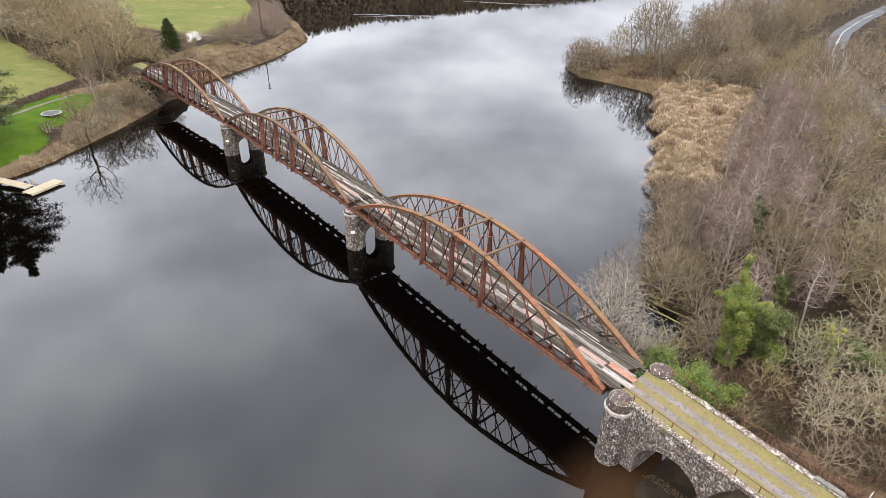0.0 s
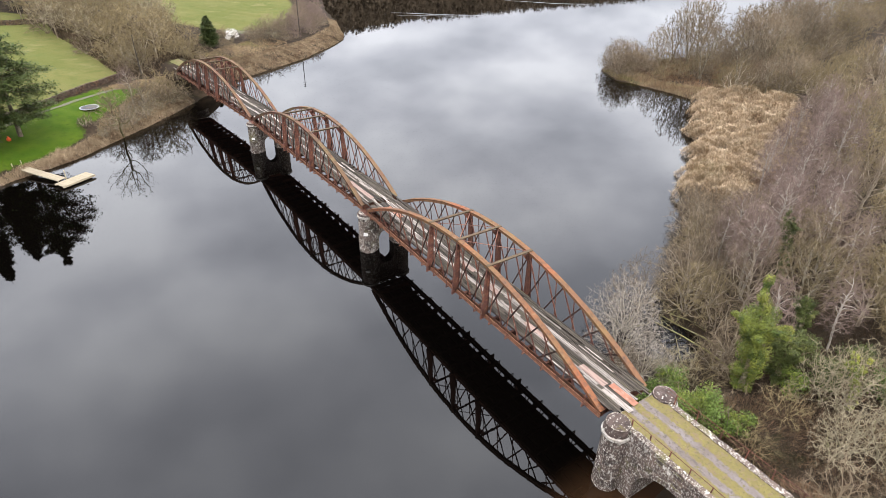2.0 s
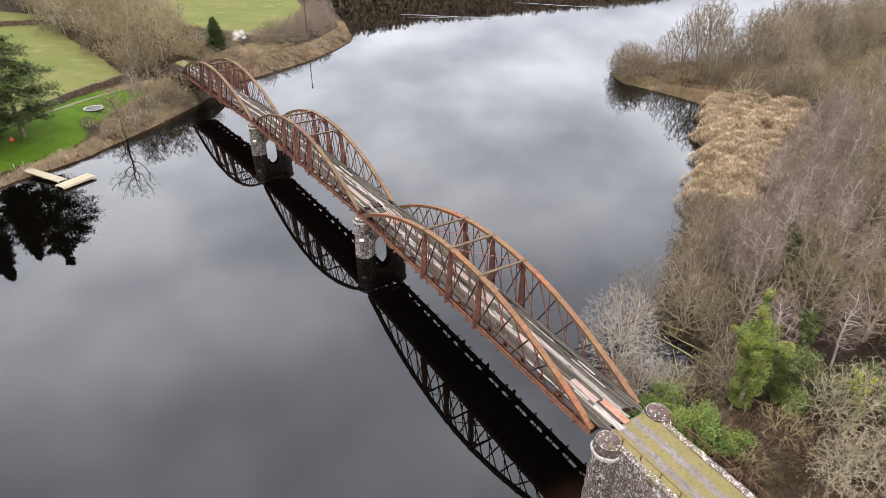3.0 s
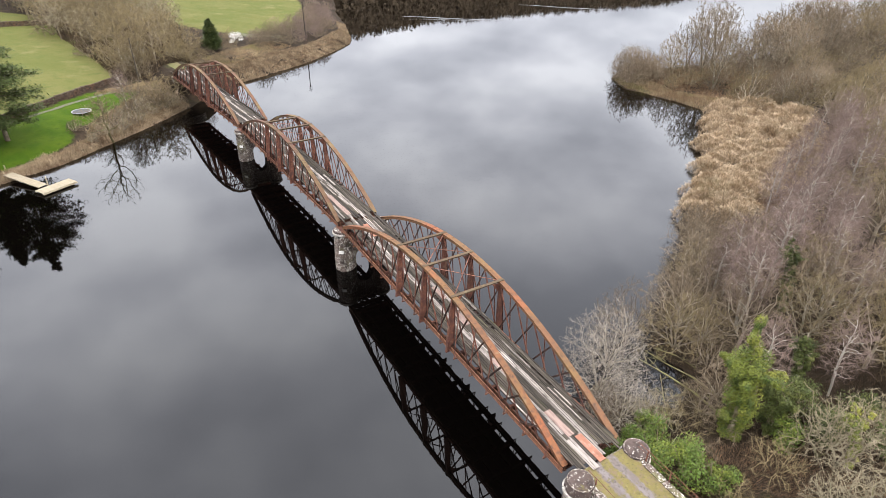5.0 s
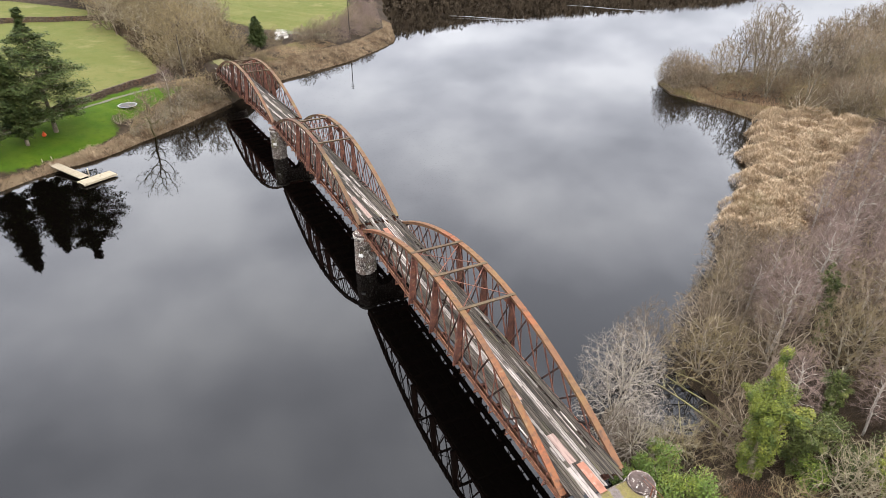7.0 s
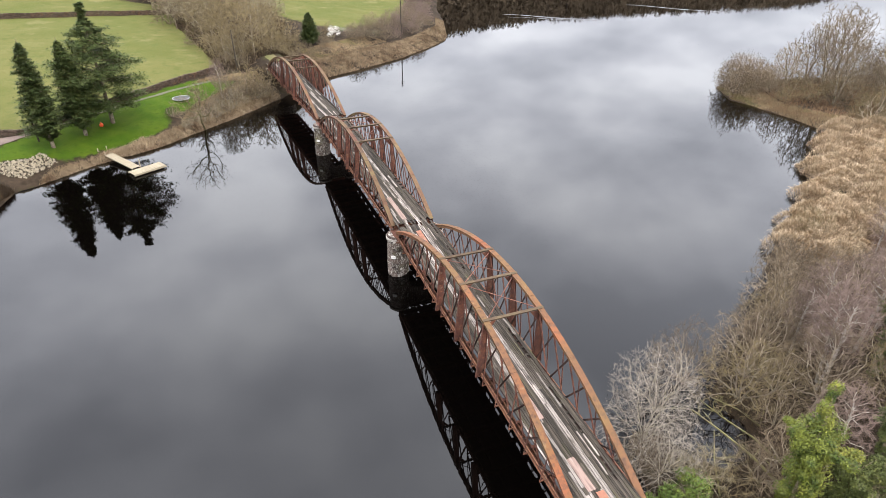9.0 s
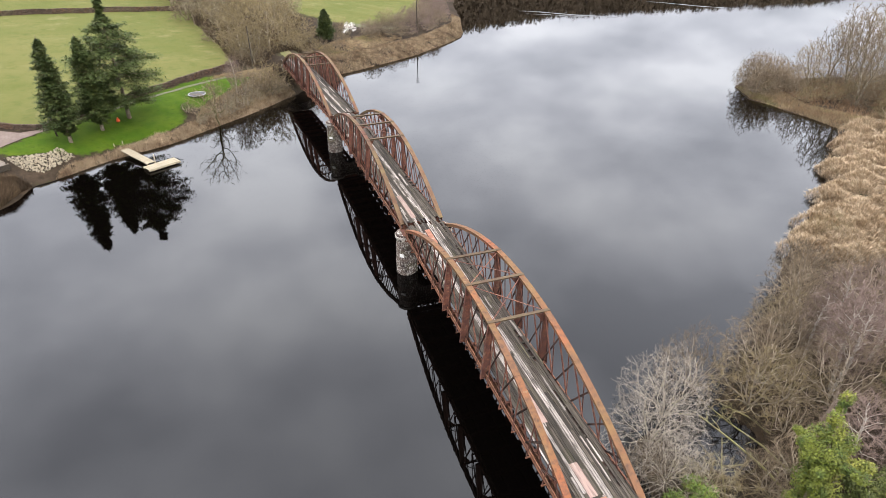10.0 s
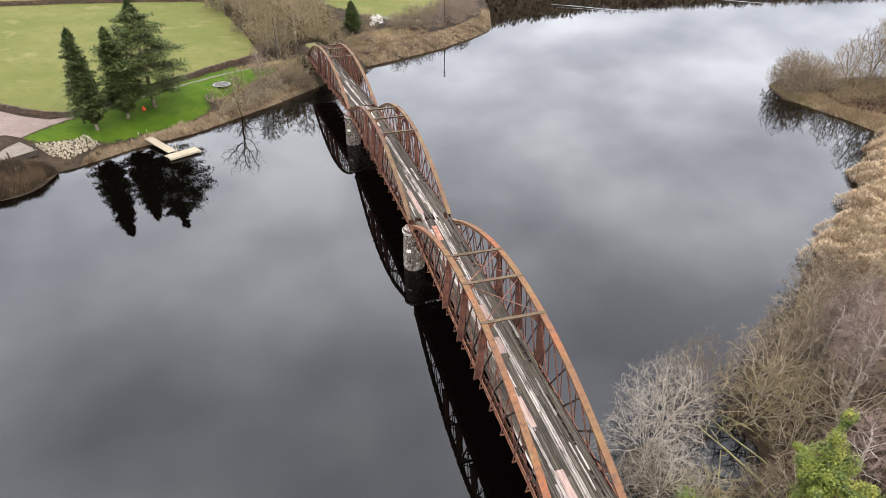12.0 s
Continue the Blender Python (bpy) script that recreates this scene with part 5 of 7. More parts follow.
scatter([(97, 84), (100, 92), (106, 96), (125, 92.5), (150, 88), (190, 94), (190, 74), (150, 58), (122, 52), (112, 62), (105, 72), (100, 80)], 4.1, 3, promontory)
for x, y, s in ((96.8, 88, 1.25), (99.8, 92.5, 1.2), (103.5, 94.5, 1.1), (101.5, 88.5, 1.2), (106, 91, 1.0), (105.5, 86, 0.9)):
    plant(("fine", "brown"), x, y, s, rng=random.Random(int(x * 7)))
for x, y, s in ((97.2, 87, 0.95), (99.0, 91, 1.0), (102.5, 93, 0.95), (102, 87.5, 0.9), (106.5, 89.5, 0.8)):
    plant(("bush", "brown"), x, y, s, rng=random.Random(int(x * 8)))
# the promontory's big single trees
for x, y, s in ((119.5, 83.5, 1.3), (125.0, 84.5, 1.35), (108.0, 71.0, 1.15), (112.5, 63.5, 1.1), (132.5, 74.0, 1.3), (141.5, 75.0, 1.4), (149.5, 75.5, 1.4), (160.0, 77.0, 1.4), (168.0, 80.0, 1.45), (126, 65, 1.1), (146, 66, 1.25)):
    plant(("tall", "brown"), x, y, s, rng=random.Random(int(x * 5)))
# broad tan domes between the reeds and the road
for x, y, s in ((127.5, 47.0, 1.2), (118.0, 47.5, 1.1), (138.5, 47.5, 1.15), (112.0, 52.5, 0.9), (150.0, 53.0, 1.2), (121.5, 41.0, 1.0)):
    plant(("fine", "olive"), x, y, s, rng=random.Random(int(x * 9)))


def beyond_road(rng, x, y):
    if road_distance(x, y) < 7:
        return None
    return (("sparse", rng.choice(("brown", "olive"))), rng.uniform(1.0, 1.4))


scatter([(64, -34), (92, -5), (118, 14), (150, 34), (190, 50), (250, 62), (250, 20), (170, -10), (110, -34)], 9.5, 4, beyond_road)
scatter([(165, 62), (205, 71), (250, 80), (330, 92), (330, 118), (250, 106), (190, 96)], 6.5, 14, beyond_road)

# single trees that stand out
for x, y, s, turn in ((10.2, 8.6, 1.0, 0.4), (13.6, 11.2, 1.0, 2.0), (9.4, 5.2, 0.78, 3.1)):
    plant(("fine", "grey"), x, y, s, 0.2, turn)
plant(("fine", "brown"), 18.6, 13.4, 0.95, 0.2, 1.2)
plant(("fine", "brown"), 7.6, 6.0, 0.55, 0.3, 2.2)
plant(("willow", "pale"), 11.2, 3.2, 0.62, 0.3, 1.0)
for x, y, s in ((19.4, -7.2, 1.05), (23.6, -8.8, 1.0), (13.2, -11.2, 0.75), (16.6, -13.4, 0.95), (21.5, -13.6, 0.9), (27.5, -11.5, 1.0)):
    plant(("lichen", "pale"), x, y, s, rng=random.Random(int(x * 10)))
for x, y, s in ((37.0, 9.7, 1.15), (44.0, 12.0, 1.15), (30.0, 8.0, 0.95), (41.0, 5.0, 1.0), (33.5, 12.5, 0.9)):
    plant(("birch", "purple"), x, y, s, rng=random.Random(int(x * 10)))
for x, y, s in ((21.8, 9.4, 0.95), (24.6, 11.6, 1.0), (27.4, 13.4, 0.95), (30.2, 15.2, 0.85), (33.2, 16.8, 0.9), (36.4, 18.6, 0.9), (39.6, 21.2, 0.85), (43.0, 24.2, 0.8), (16.5, 1.6, 0.7), (19.6, 2.2, 0.7), (22.4, 5.6, 0.6), (25.5, 8.5, 0.8)):
    plant(("willow", "olive" if int(x) % 4 == 1 else "brown"), x, y, s, rng=random.Random(int(x * 10)))
for x, y, s in ((26.5, 5.5, 0.95), (31.5, 13.0, 0.9)):
    plant(("wood", "brown"), x, y, s, rng=random.Random(int(x * 10)))
plant(("fine", "olive"), 54.5, 30.5, 0.72, None, 1.0)
plant(("willow", "brown"), 46.5, 25.5, 0.7, None, 1.9)

# far bank: trees behind the bridge's end, scrub along the shore, garden trees
def far_wood(rng, x, y):
    side = abs((x - FAR_END.x) * math.cos(FAR_TURN) + (y - FAR_END.y) * math.sin(FAR_TURN))
    if side < 2.0:
        return None
    if y > 215:
        return (('sparse', rng.choice(('olive', 'olive', 'pale'))), rng.uniform(1.0, 1.4))
    r = rng.random()
    if r > 0.72:
        return (("bush", rng.choice(("brown", "olive"))), rng.uniform(0.7, 1.1))
    if y > 150 or r < 0.5:
        return (('sparse', rng.choice(('olive', 'olive', 'pale'))), rng.uniform(0.9, 1.25))
    if r < 0.45:
        return (("round", "brown"), rng.uniform(0.9, 1.3))
    if r < 0.6:
        return (("tall", "olive"), rng.uniform(0.75, 1.0))
    return (("round", "olive"), rng.uniform(0.9, 1.25))


scatter([(-19, 139), (-12, 136), (-3, 140), (1, 150), (-2, 168), (2, 180), (-6, 200), (-10, 232), (-45, 238), (-38, 205), (-30, 183), (-22, 153)], 3.7, 5, far_wood)
scatter([(-10, 234), (-45, 240), (-70, 236), (-130, 240), (-200, 262), (-200, 285), (-60, 270), (0, 262)], 8.0, 6, far_wood)
scatter([(20, 159), (26, 160), (35, 163), (43, 171), (50, 179), (54, 188), (60, 204), (66, 222), (60, 222), (50, 206), (43, 192), (34, 181), (24, 172), (17, 166)], 2.9, 7,
        lambda rng, x, y: (("bush", rng.choice(("brown", "purple", "purple"))), rng.uniform(0.42, 0.72)))
scatter([(-3, 141), (4, 143), (10, 148), (12, 158), (15, 172), (4, 168), (0, 152)], 3.0, 8, lambda rng, x, y: (("bush", rng.choice(("brown", "olive"))), rng.uniform(0.3, 0.5)) if math.hypot(x - 6.6, y - 157.2) > 3.4 else None)
scatter([(-29, 104.5), (-23, 108.5), (-15, 115.5), (-8.5, 122), (-9.5, 126), (-14, 124.5), (-20, 118), (-26, 112)], 1.7, 9,
        lambda rng, x, y: (("thorn", rng.choice(("brown", "pale", "pale"))), rng.uniform(0.7, 1.15)))
scatter([(-21, 140), (-12, 135), (-4, 138), (-1, 145), (-14, 144), (-20, 148)], 2.7, 10, lambda rng, x, y: (("bush", rng.choice(("olive", "brown"))), rng.uniform(0.42, 0.62)) if abs((x - FAR_END.x) * math.cos(FAR_TURN) + (y - FAR_END.y) * math.sin(FAR_TURN)) > 2.6 else None)
plant(("bush", "brown"), -12.4, 119.8, 1.0, None, 0.3)
plant(("bush", "olive"), -13.6, 120.8, 0.9, None, 2.3)
plant(("bush", "olive"), -10.4, 124.6, 0.85, None, 1.3)
plant(("bush", "olive"), -13.4, 126.4, 0.7, None, 0.8)
plant(("bush", "brown"), -1.8, 131.5, 0.45, None, 2.1)
plant(("birch", "purple"), -19.7, 118.7, 0.75, None, 0.6)
plant(("gnarl", "brown"), -24.6, 113.5, 1.3, None, 0.2)
plant(("round", "brown"), -18.2, 115.6, 0.75, None, 0.9)
plant(("thorn", "brown"), -29.8, 109.5, 1.0, None, 0.2)


def leaning_tree():
    """Dark crooked tree that hangs out from the garden's bank over the water."""
    rng = np.random.default_rng(77)
    z = ground_z(-24.0, 106.3)
    stem = [np.array(p) for p in ((0, 0, -0.4), (-0.1, -0.7, 0.6), (-0.1, -1.5, 1.5), (-0.7, -2.2, 2.3), (-0.5, -2.9, 3.1), (-0.2, -3.4, 3.9))]
    spec = dict(STYLES["round"], pulls=340, wide=4.6, deep=3.8, mid=0, low=-9, step=0.42, kill=0.34, tip=0.019, twigs=4, jitter=0.2)
    pulls = crown_points(rng, spec) @ np.array([[1, 0, 0], [0, 0.8, -0.5], [0, 0.5, 0.8]]) + [-0.8, -6.4, 6.6]
    trunk, crown = limbs(rng, [stem], pulls, spec)
    thing = empty("leaning_tree", (-24.0, 106.3, z), "dark crooked leafless tree leaning out over the water", "tree")
    share("trunk", mesh_from("trunk", *trunk, BARK_MOSS, True), thing)
    share("crown", mesh_from("crown", *crown, TWIGS["brown"], False), thing)


leaning_tree()


def leaf_cloud(rng, places, count, size, flat=0.5):
    """Many small leaves round the given (centre, radius) clumps, thicker towards their outsides."""
    verts, faces = [], []
    for _ in range(count):
        c, r = rng.choice(places)
        d = Vector((rng.gauss(0, 1), rng.gauss(0, 1), rng.gauss(0, 1))).normalized()
        p = Vector(c) + Vector((d.x * r[0], d.y * r[1], d.z * r[2])) * (rng.random() ** 0.35)
        a = Vector((rng.gauss(0, 1), rng.gauss(0, 1), rng.gauss(0, flat))).normalized()
        b = a.cross(d + Vector((rng.uniform(-0.6, 0.6), rng.uniform(-0.6, 0.6), 0.4)))
        if b.length < 0.05:
            continue
        b = b.normalized() * size * rng.uniform(0.35, 0.6)
        a = a * size * rng.uniform(0.7, 1.2)
        k = len(verts)
        verts += [p - a * 0.5, p + b * 0.5, p + a * 0.5 + Vector((0, 0, -0.15 * size)), p - b * 0.5]
        faces.append((k, k + 1, k + 2, k + 3))
    return verts, faces


def ivy_tree(x, y, tall, wide, lean, leaves, seed, mat, top):
    """A dead stem under a drape of ivy: wide ragged head, column below, a strand climbing on."""
    rng = random.Random(seed)
    thing = empty("ivy_clad_tree", (x, y, ground_z(x, y)), "dead tree trunk thickly clad in bright green ivy" if mat is IVY else "leaning trunk draped in dull green ivy", "tree", "ivy-clad trees")
    w = Wood()
    def stem(z):
        f = z / tall
        return Vector((lean[0] * f * f, lean[1] * f * f, z))
    w.tube([stem(tall * i / 7) + Vector((0, 0, -0.3 if i == 0 else 0)) for i in range(8)] + [stem(tall + top)], 0.36, 0.05, 7)
    spots = []
    z = 0.7
    while z < tall:
        f = z / tall
        r = wide * (0.55 + 0.45 * f) * rng.uniform(0.75, 1.1)
        for _ in range(3):
            a = rng.uniform(0, 6.28)
            o = r * rng.uniform(0.2, 0.75)
            k = r * rng.uniform(0.3, 0.55)
            spots.append((stem(z) + Vector((math.cos(a) * o, math.sin(a) * o, rng.uniform(-0.3, 0.3))), (k, k, k * rng.uniform(0.8, 1.4))))
        z += 0.32
    for i in range(7):
        a = i * 0.9 + rng.uniform(-0.3, 0.3)
        reach = wide * rng.uniform(0.7, 1.25)
        end = stem(tall * rng.uniform(0.8, 1.0)) + Vector((math.cos(a) * reach, math.sin(a) * reach, rng.uniform(-0.4, 0.9)))
        root = stem(tall * rng.uniform(0.7, 0.9))
        w.tube([root, root.lerp(end, 0.5) + Vector((0, 0, 0.2)), end + (end - root) * 0.25], 0.09, 0.02, 4)
        for t in (0.6, 0.85, 1.0):
            k = wide * rng.uniform(0.16, 0.34)
            spots.append((root.lerp(end, t), (k, k, k * 0.7)))
    zz = tall
    while zz < tall + top * 0.8:
        k = wide * rng.uniform(0.14, 0.3)
        spots.append((stem(zz) + Vector((rng.uniform(-0.3, 0.3), rng.uniform(-0.3, 0.3), 0)), (k, k, k * 1.3)))
        zz += 0.45
    share("trunk", mesh_from("trunk", w.verts, w.faces, BARK, True), thing)
    v, f = leaf_cloud(rng, spots, leaves, 0.20)
    share("ivy", mesh_from("ivy", v, f, mat), thing, None, "dense glossy ivy leaves")


ivy_tree(15.8, -1.6, 8.2, 2.2, (0.9, 0.8), 36000, 301, IVY, 4.0)
ivy_tree(18.8, -3.2, 5.4, 1.7, (0.5, 0.4), 14000, 305, IVY_DULL, 0.6)
ivy_tree(35.3, 6.4, 8.2, 1.1, (0.6, 1.4), 9000, 302, IVY_DULL, 1.5)
ivy_tree(25.4, -1.4, 5.6, 1.2, (0.4, 0.6), 9000, 303, IVY_DULL, 1.0)
ivy_tree(20.6, -9.2, 5.0, 0.9, (0.3, 1.2), 8000, 304, IVY, 0.8)


def laurel(x, y, size, seed, dark=False):
    rng = random.Random(seed)
    z = ground_z(x, y)
    thing = empty("evergreen_bush", (x, y, z), "dark green evergreen thicket in the near wood" if dark else "glossy bright green evergreen bush beside the approach", "shrub", "evergreen bushes")
    w = Wood()
    for i in range(6):
        a = i * 1.05
        w.tube([Vector((0, 0, -0.2)), Vector((math.cos(a) * 0.6, math.sin(a) * 0.6, 1.2)) * size, Vector((math.cos(a) * 1.1, math.sin(a) * 1.1, 2.2)) * size], 0.06, 0.02, 4)
    share("stems", mesh_from("stems", w.verts, w.faces, BARK), thing)
    spots = [((rng.uniform(-1.2, 1.2) * size, rng.uniform(-1.2, 1.2) * size, rng.uniform(0.8, 2.5) * size), (0.8 * size, 0.8 * size, 0.65 * size)) for _ in range(9)]
    v, f = leaf_cloud(rng, spots, int(1900 * size), 0.22)
    share("leaves", mesh_from("leaves", v, f, IVY_DULL if dark else LAUREL), thing)


for i, (x, y, s) in enumerate(((5.8, 2.6, 0.7), (9.6, 2.4, 0.75), (6.6, 1.4, 1.15), (7.8, -0.6, 1.5), (9.0, -2.6, 1.4), (9.8, -4.4, 1.0), (24.5, -10.5, 1.2), (20.5, -19.0, 1.3), (18.8, -5.6, 1.1), (17.5, -20.5, 1.1))):
    laurel(x, y, s, 320 + i)
for i, (x, y) in enumerate(HOLLY):
    laurel(x, y, 1.4, 340 + i, True)


def conifer(x, y, height, radius, seed, style, label):
    """style 'column': dense and narrow; 'open': wide layered boughs with gaps."""
    rng = random.Random(seed)
    thing = empty("conifer", (x, y, ground_z(x, y)), label, "tree", "garden conifers")
    w = Wood()
    w.tube([Vector((0, 0, -0.3)), Vector((0.05, 0.1, height * 0.35)), Vector((0, 0.1, height * 0.7)), Vector((0.05, 0, height))], 0.42 if style == "open" else 0.34, 0.03, 8)
    verts, faces = [], []
    layers = 165 if style == "open" else 300
    for i in range(layers):
        f = (i + rng.random()) / layers
        z = height * ((0.12 if style == "open" else 0.07) + 0.89 * f)
        shape = (math.sin(math.pi * min(f * 0.9 + 0.22, 1)) ** 0.8) if style == "open" else (min(f * 6, 1) * (1 - f) ** 0.62)
        reach = radius * max(shape, 0.08) * rng.uniform(0.65, 1.12)
        a = rng.uniform(0, 6.28)
        d = Vector((math.cos(a), math.sin(a), rng.uniform(-0.15, 0.25) if style == "open" else rng.uniform(-0.35, 0.25)))
        root = Vector((0, 0, z))
        tip = root + d * reach
        w.tube([root, root.lerp(tip, 0.5) + Vector((0, 0, 0.15)), tip], 0.05, 0.012, 3)
        n = int((190 if style == "open" else 100) * (0.4 + reach / radius))
        for _ in range(n):
            t = rng.uniform(0.35 if style == "open" else 0.2, 1.05)
            spread = (0.46 if style == "open" else 0.40) * reach ** 0.5 * (0.4 + 0.8 * (1 - abs(t - 0.7)))
            p = root.lerp(tip, t) + Vector((rng.gauss(0, 0.5) * spread, rng.gauss(0, 0.5) * spread, rng.gauss(0, 0.22) * spread))
            n1 = Vector((rng.gauss(0, 1), rng.gauss(0, 1), rng.gauss(0, 0.35))).normalized() * rng.uniform(0.28, 0.55)
            n2 = n1.cross(Vector((rng.uniform(-0.5, 0.5), rng.uniform(-0.5, 0.5), 1))).normalized() * rng.uniform(0.08, 0.15)
            k = len(verts)
            verts += [p - n1 * 0.5 + n2, p - n1 * 0.5 - n2, p + n1 * 0.6 - Vector((0, 0, 0.06))]
            faces.append((k, k + 1, k + 2))
    share("trunk", mesh_from("trunk", w.verts, w.faces, BARK, True), thing)
    share("foliage", mesh_from("foliage", verts, faces, NEEDLE), thing)
    return thing


conifer(-49.3, 97.8, 18.6, 3.9, 401, "column", "dark green narrow conifer with a bare lower trunk on the lawn")
conifer(-44.6, 102.0, 17.4, 3.7, 402, "column", "dark green columnar conifer on the lawn")
conifer(-40.4, 106.8, 21.5, 7.6, 403, "open", "tall spreading dark green pine on the lawn")
conifer(6.6, 157.2, 9.0, 3.0, 404, "column", "small dark evergreen conifer beside the lane")


def blades(name, places, mat, count, tall, wide, seed, label, category, lean=0.35, clump=0.0):
    """A stand of grass or reeds: single tapered blades, in one object of kind stuff."""
    rng = np.random.default_rng(seed)
    pts = []
    need = count
    poly = places
    xs, ys = [p[0] for p in poly], [p[1] for p in poly]
    while need > 0:
        px, py = rng.uniform(min(xs), max(xs), count * 2), rng.uniform(min(ys), max(ys), count * 2)
        ok = inside(px, py, poly)
        if clump:
            ok &= wobble(px, py, clump, seed) + 0.5 * wobble(px, py, clump * 0.37, seed + 3) > rng.uniform(-1.2, 0.4, len(px))
        px, py = px[ok][:need], py[ok][:need]
        pts.append((px, py))
        need -= len(px)
        if len(px) == 0:
            break
    px, py = np.concatenate([p[0] for p in pts]), np.concatenate([p[1] for p in pts])
    pz = land_height(px, py)
    keep = pz > -0.35
    px, py, pz = px[keep], py[keep], pz[keep]
    n = len(px)
    h = tall * rng.uniform(0.55, 1.15, n) * (1 + 0.3 * wobble(px, py, 0.8, seed + 7) + 0.2 * wobble(px, py, 2.1, seed + 9))
    a = rng.uniform(0, 6.28, n)
    drift = np.stack([wobble(px, py, 3.0, seed + 1), wobble(px, py, 3.3, seed + 2)], 1)
    lx, ly = drift[:, 0] * lean + rng.normal(0, lean * 0.6, n), drift[:, 1] * lean + rng.normal(0, lean * 0.6, n)
    wx, wy = np.cos(a) * wide / 2, np.sin(a) * wide / 2
    v = np.empty((n, 3, 3))
    v[:, 0] = np.stack([px - wx, py - wy, pz - 0.05], 1)
    v[:, 1] = np.stack([px + wx, py + wy, pz - 0.05], 1)
    v[:, 2] = np.stack([px + lx * h, py + ly * h, pz + h], 1)
    idx = np.arange(n * 3).reshape(n, 3)
    me = mesh_from(name, v.reshape(-1, 3), idx.tolist(), mat)
    return tagged(new(name, me), label, category, kind="stuff")


def tussocks(name, poly, mat, clumps, each, tall, wide, seed, label, category, sizes=(0.7, 1.9), mound=0.0):
    """Reeds in rounded clumps, fallen into mounds: the blades of each lean out from its middle."""
    rng = np.random.default_rng(seed)
    xs, ys = [p[0] for p in poly], [p[1] for p in poly]
    cx, cy = rng.uniform(min(xs), max(xs), clumps * 4), rng.uniform(min(ys), max(ys), clumps * 4)
    ok = inside(cx, cy, poly) & (np.abs(wobble(cx, cy, 3.6, seed)) > 0.13)
    cx, cy = cx[ok][:clumps], cy[ok][:clumps]
    size = rng.uniform(*sizes, len(cx))
    k = np.repeat(np.arange(len(cx)), each)
    n = len(k)
    a = rng.uniform(0, 6.28, n)
    out = np.sqrt(rng.random(n))
    px, py = cx[k] + np.cos(a) * out * 0.55 * size[k], cy[k] + np.sin(a) * out * 0.55 * size[k]
    pz = np.maximum(land_height(px, py), -0.3)
    pz = pz + mound * size[k] * (1 - out ** 2)
    h = tall * size[k] ** 0.6 * rng.uniform(0.75, 1.1, n) * (1 - 0.35 * out ** 2)
    lx, ly = np.cos(a) * out * 0.6 + rng.normal(0, 0.35, n), np.sin(a) * out * 0.6 + rng.normal(0, 0.35, n)
    b = rng.uniform(0, 6.28, n)
    wx, wy = np.cos(b) * wide / 2, np.sin(b) * wide / 2
    v = np.empty((n, 4, 3))
    v[:, 0] = np.stack([px, py, pz - 0.05], 1)
    v[:, 1] = np.stack([px + lx * h * 0.6 + wx, py + ly * h * 0.6 + wy, pz + h * 0.75], 1)
    v[:, 2] = np.stack([px + lx * h * 1.15, py + ly * h * 1.15, pz + h * (1 - 0.25 * out)], 1)
    v[:, 3] = np.stack([px + lx * h * 0.6 - wx, py + ly * h * 0.6 - wy, pz + h * 0.75], 1)
    me = mesh_from(name, v.reshape(-1, 3), np.arange(n * 4).reshape(n, 4).tolist(), mat)
    return tagged(new(name, me), label, category, kind="stuff")


tussocks("reed_bed", REED_BED, REED, 270, 760, 0.40, 0.075, 11, "dry golden reeds standing thick at the water's edge", "reeds", (2.4, 5.4), 0.36)
blades("shore_reeds", [(-63, 85), (-55.9, 86.4), (-53.6, 85.2), (-56.2, 78.2), (-60, 76), (-63, 78)], SCRUB, 12000, 1.15, 0.10, 12, "dry brown reeds and brush along the shore", "reeds", 0.45, 1.1)
SHORE_STRIP = [(-50.5, 87), (-42.8, 93), (-37.3, 95.8), (-32.4, 98.4), (-24, 105.6), (-15.7, 112.8), (-6.8, 121.9), (-8.5, 125), (-17, 116.5), (-25.5, 109), (-33, 101.6), (-38, 98.6), (-43, 95.2), (-49, 91)]
blades("shore_grass", SHORE_STRIP, REED_PALE, 34000, 0.75, 0.055, 13, "pale dry reeds and grass along the bank", "grass", 0.4, 0.9)
blades("shore_grass", [(7, 136.3), (17.5, 141.7), (32, 150.2), (45.5, 161.7), (52, 168.2), (55, 174.5), (57.5, 182), (63, 199), (60, 200), (54.5, 184), (50, 177), (42.5, 168.5), (32, 159.5), (21, 154), (10, 148), (4, 143)], REED_PALE, 42000, 0.6, 0.09, 14, "golden dry grass along the far bank", "grass", 0.4, 1.6)
blades("woodland_brush", [(9, -2), (22, 14.5), (31, 21.5), (45, 27), (60, 14), (60, -14), (45, -34), (4, -34), (4, -8)], SCRUB, 100000, 0.9, 0.032, 15, "tangle of dead bramble and bracken on the wood's floor", "undergrowth", 0.8, 1.3)
blades("dead_bracken", [(4, -1), (12, -1), (18, -4), (30, -6), (30, -32), (4, -32)], RUSTY_GRASS, 45000, 0.7, 0.030, 25, "brown dead bracken in the clearing beside the approach", "undergrowth", 0.8, 0.9)
blades("promontory_grass", [(96, 64), (96, 70), (94.8, 78), (93.6, 86), (97, 94), (103, 92), (100, 78), (104, 66), (120, 56), (112, 48), (99, 60)], GRASS_DRY, 22000, 0.7, 0.1, 16, "rusty dry grass on the promontory", "grass", 0.4, 1.8)
blades("bank_grass", [(-9.5, 126.5), (-14.5, 134), (-24, 129.5), (-25, 127), (-15, 129), (-12.5, 122)], GRASS_DRY, 9000, 0.5, 0.07, 17, "dry grass on the embankment", "grass", 0.4, 1.4)
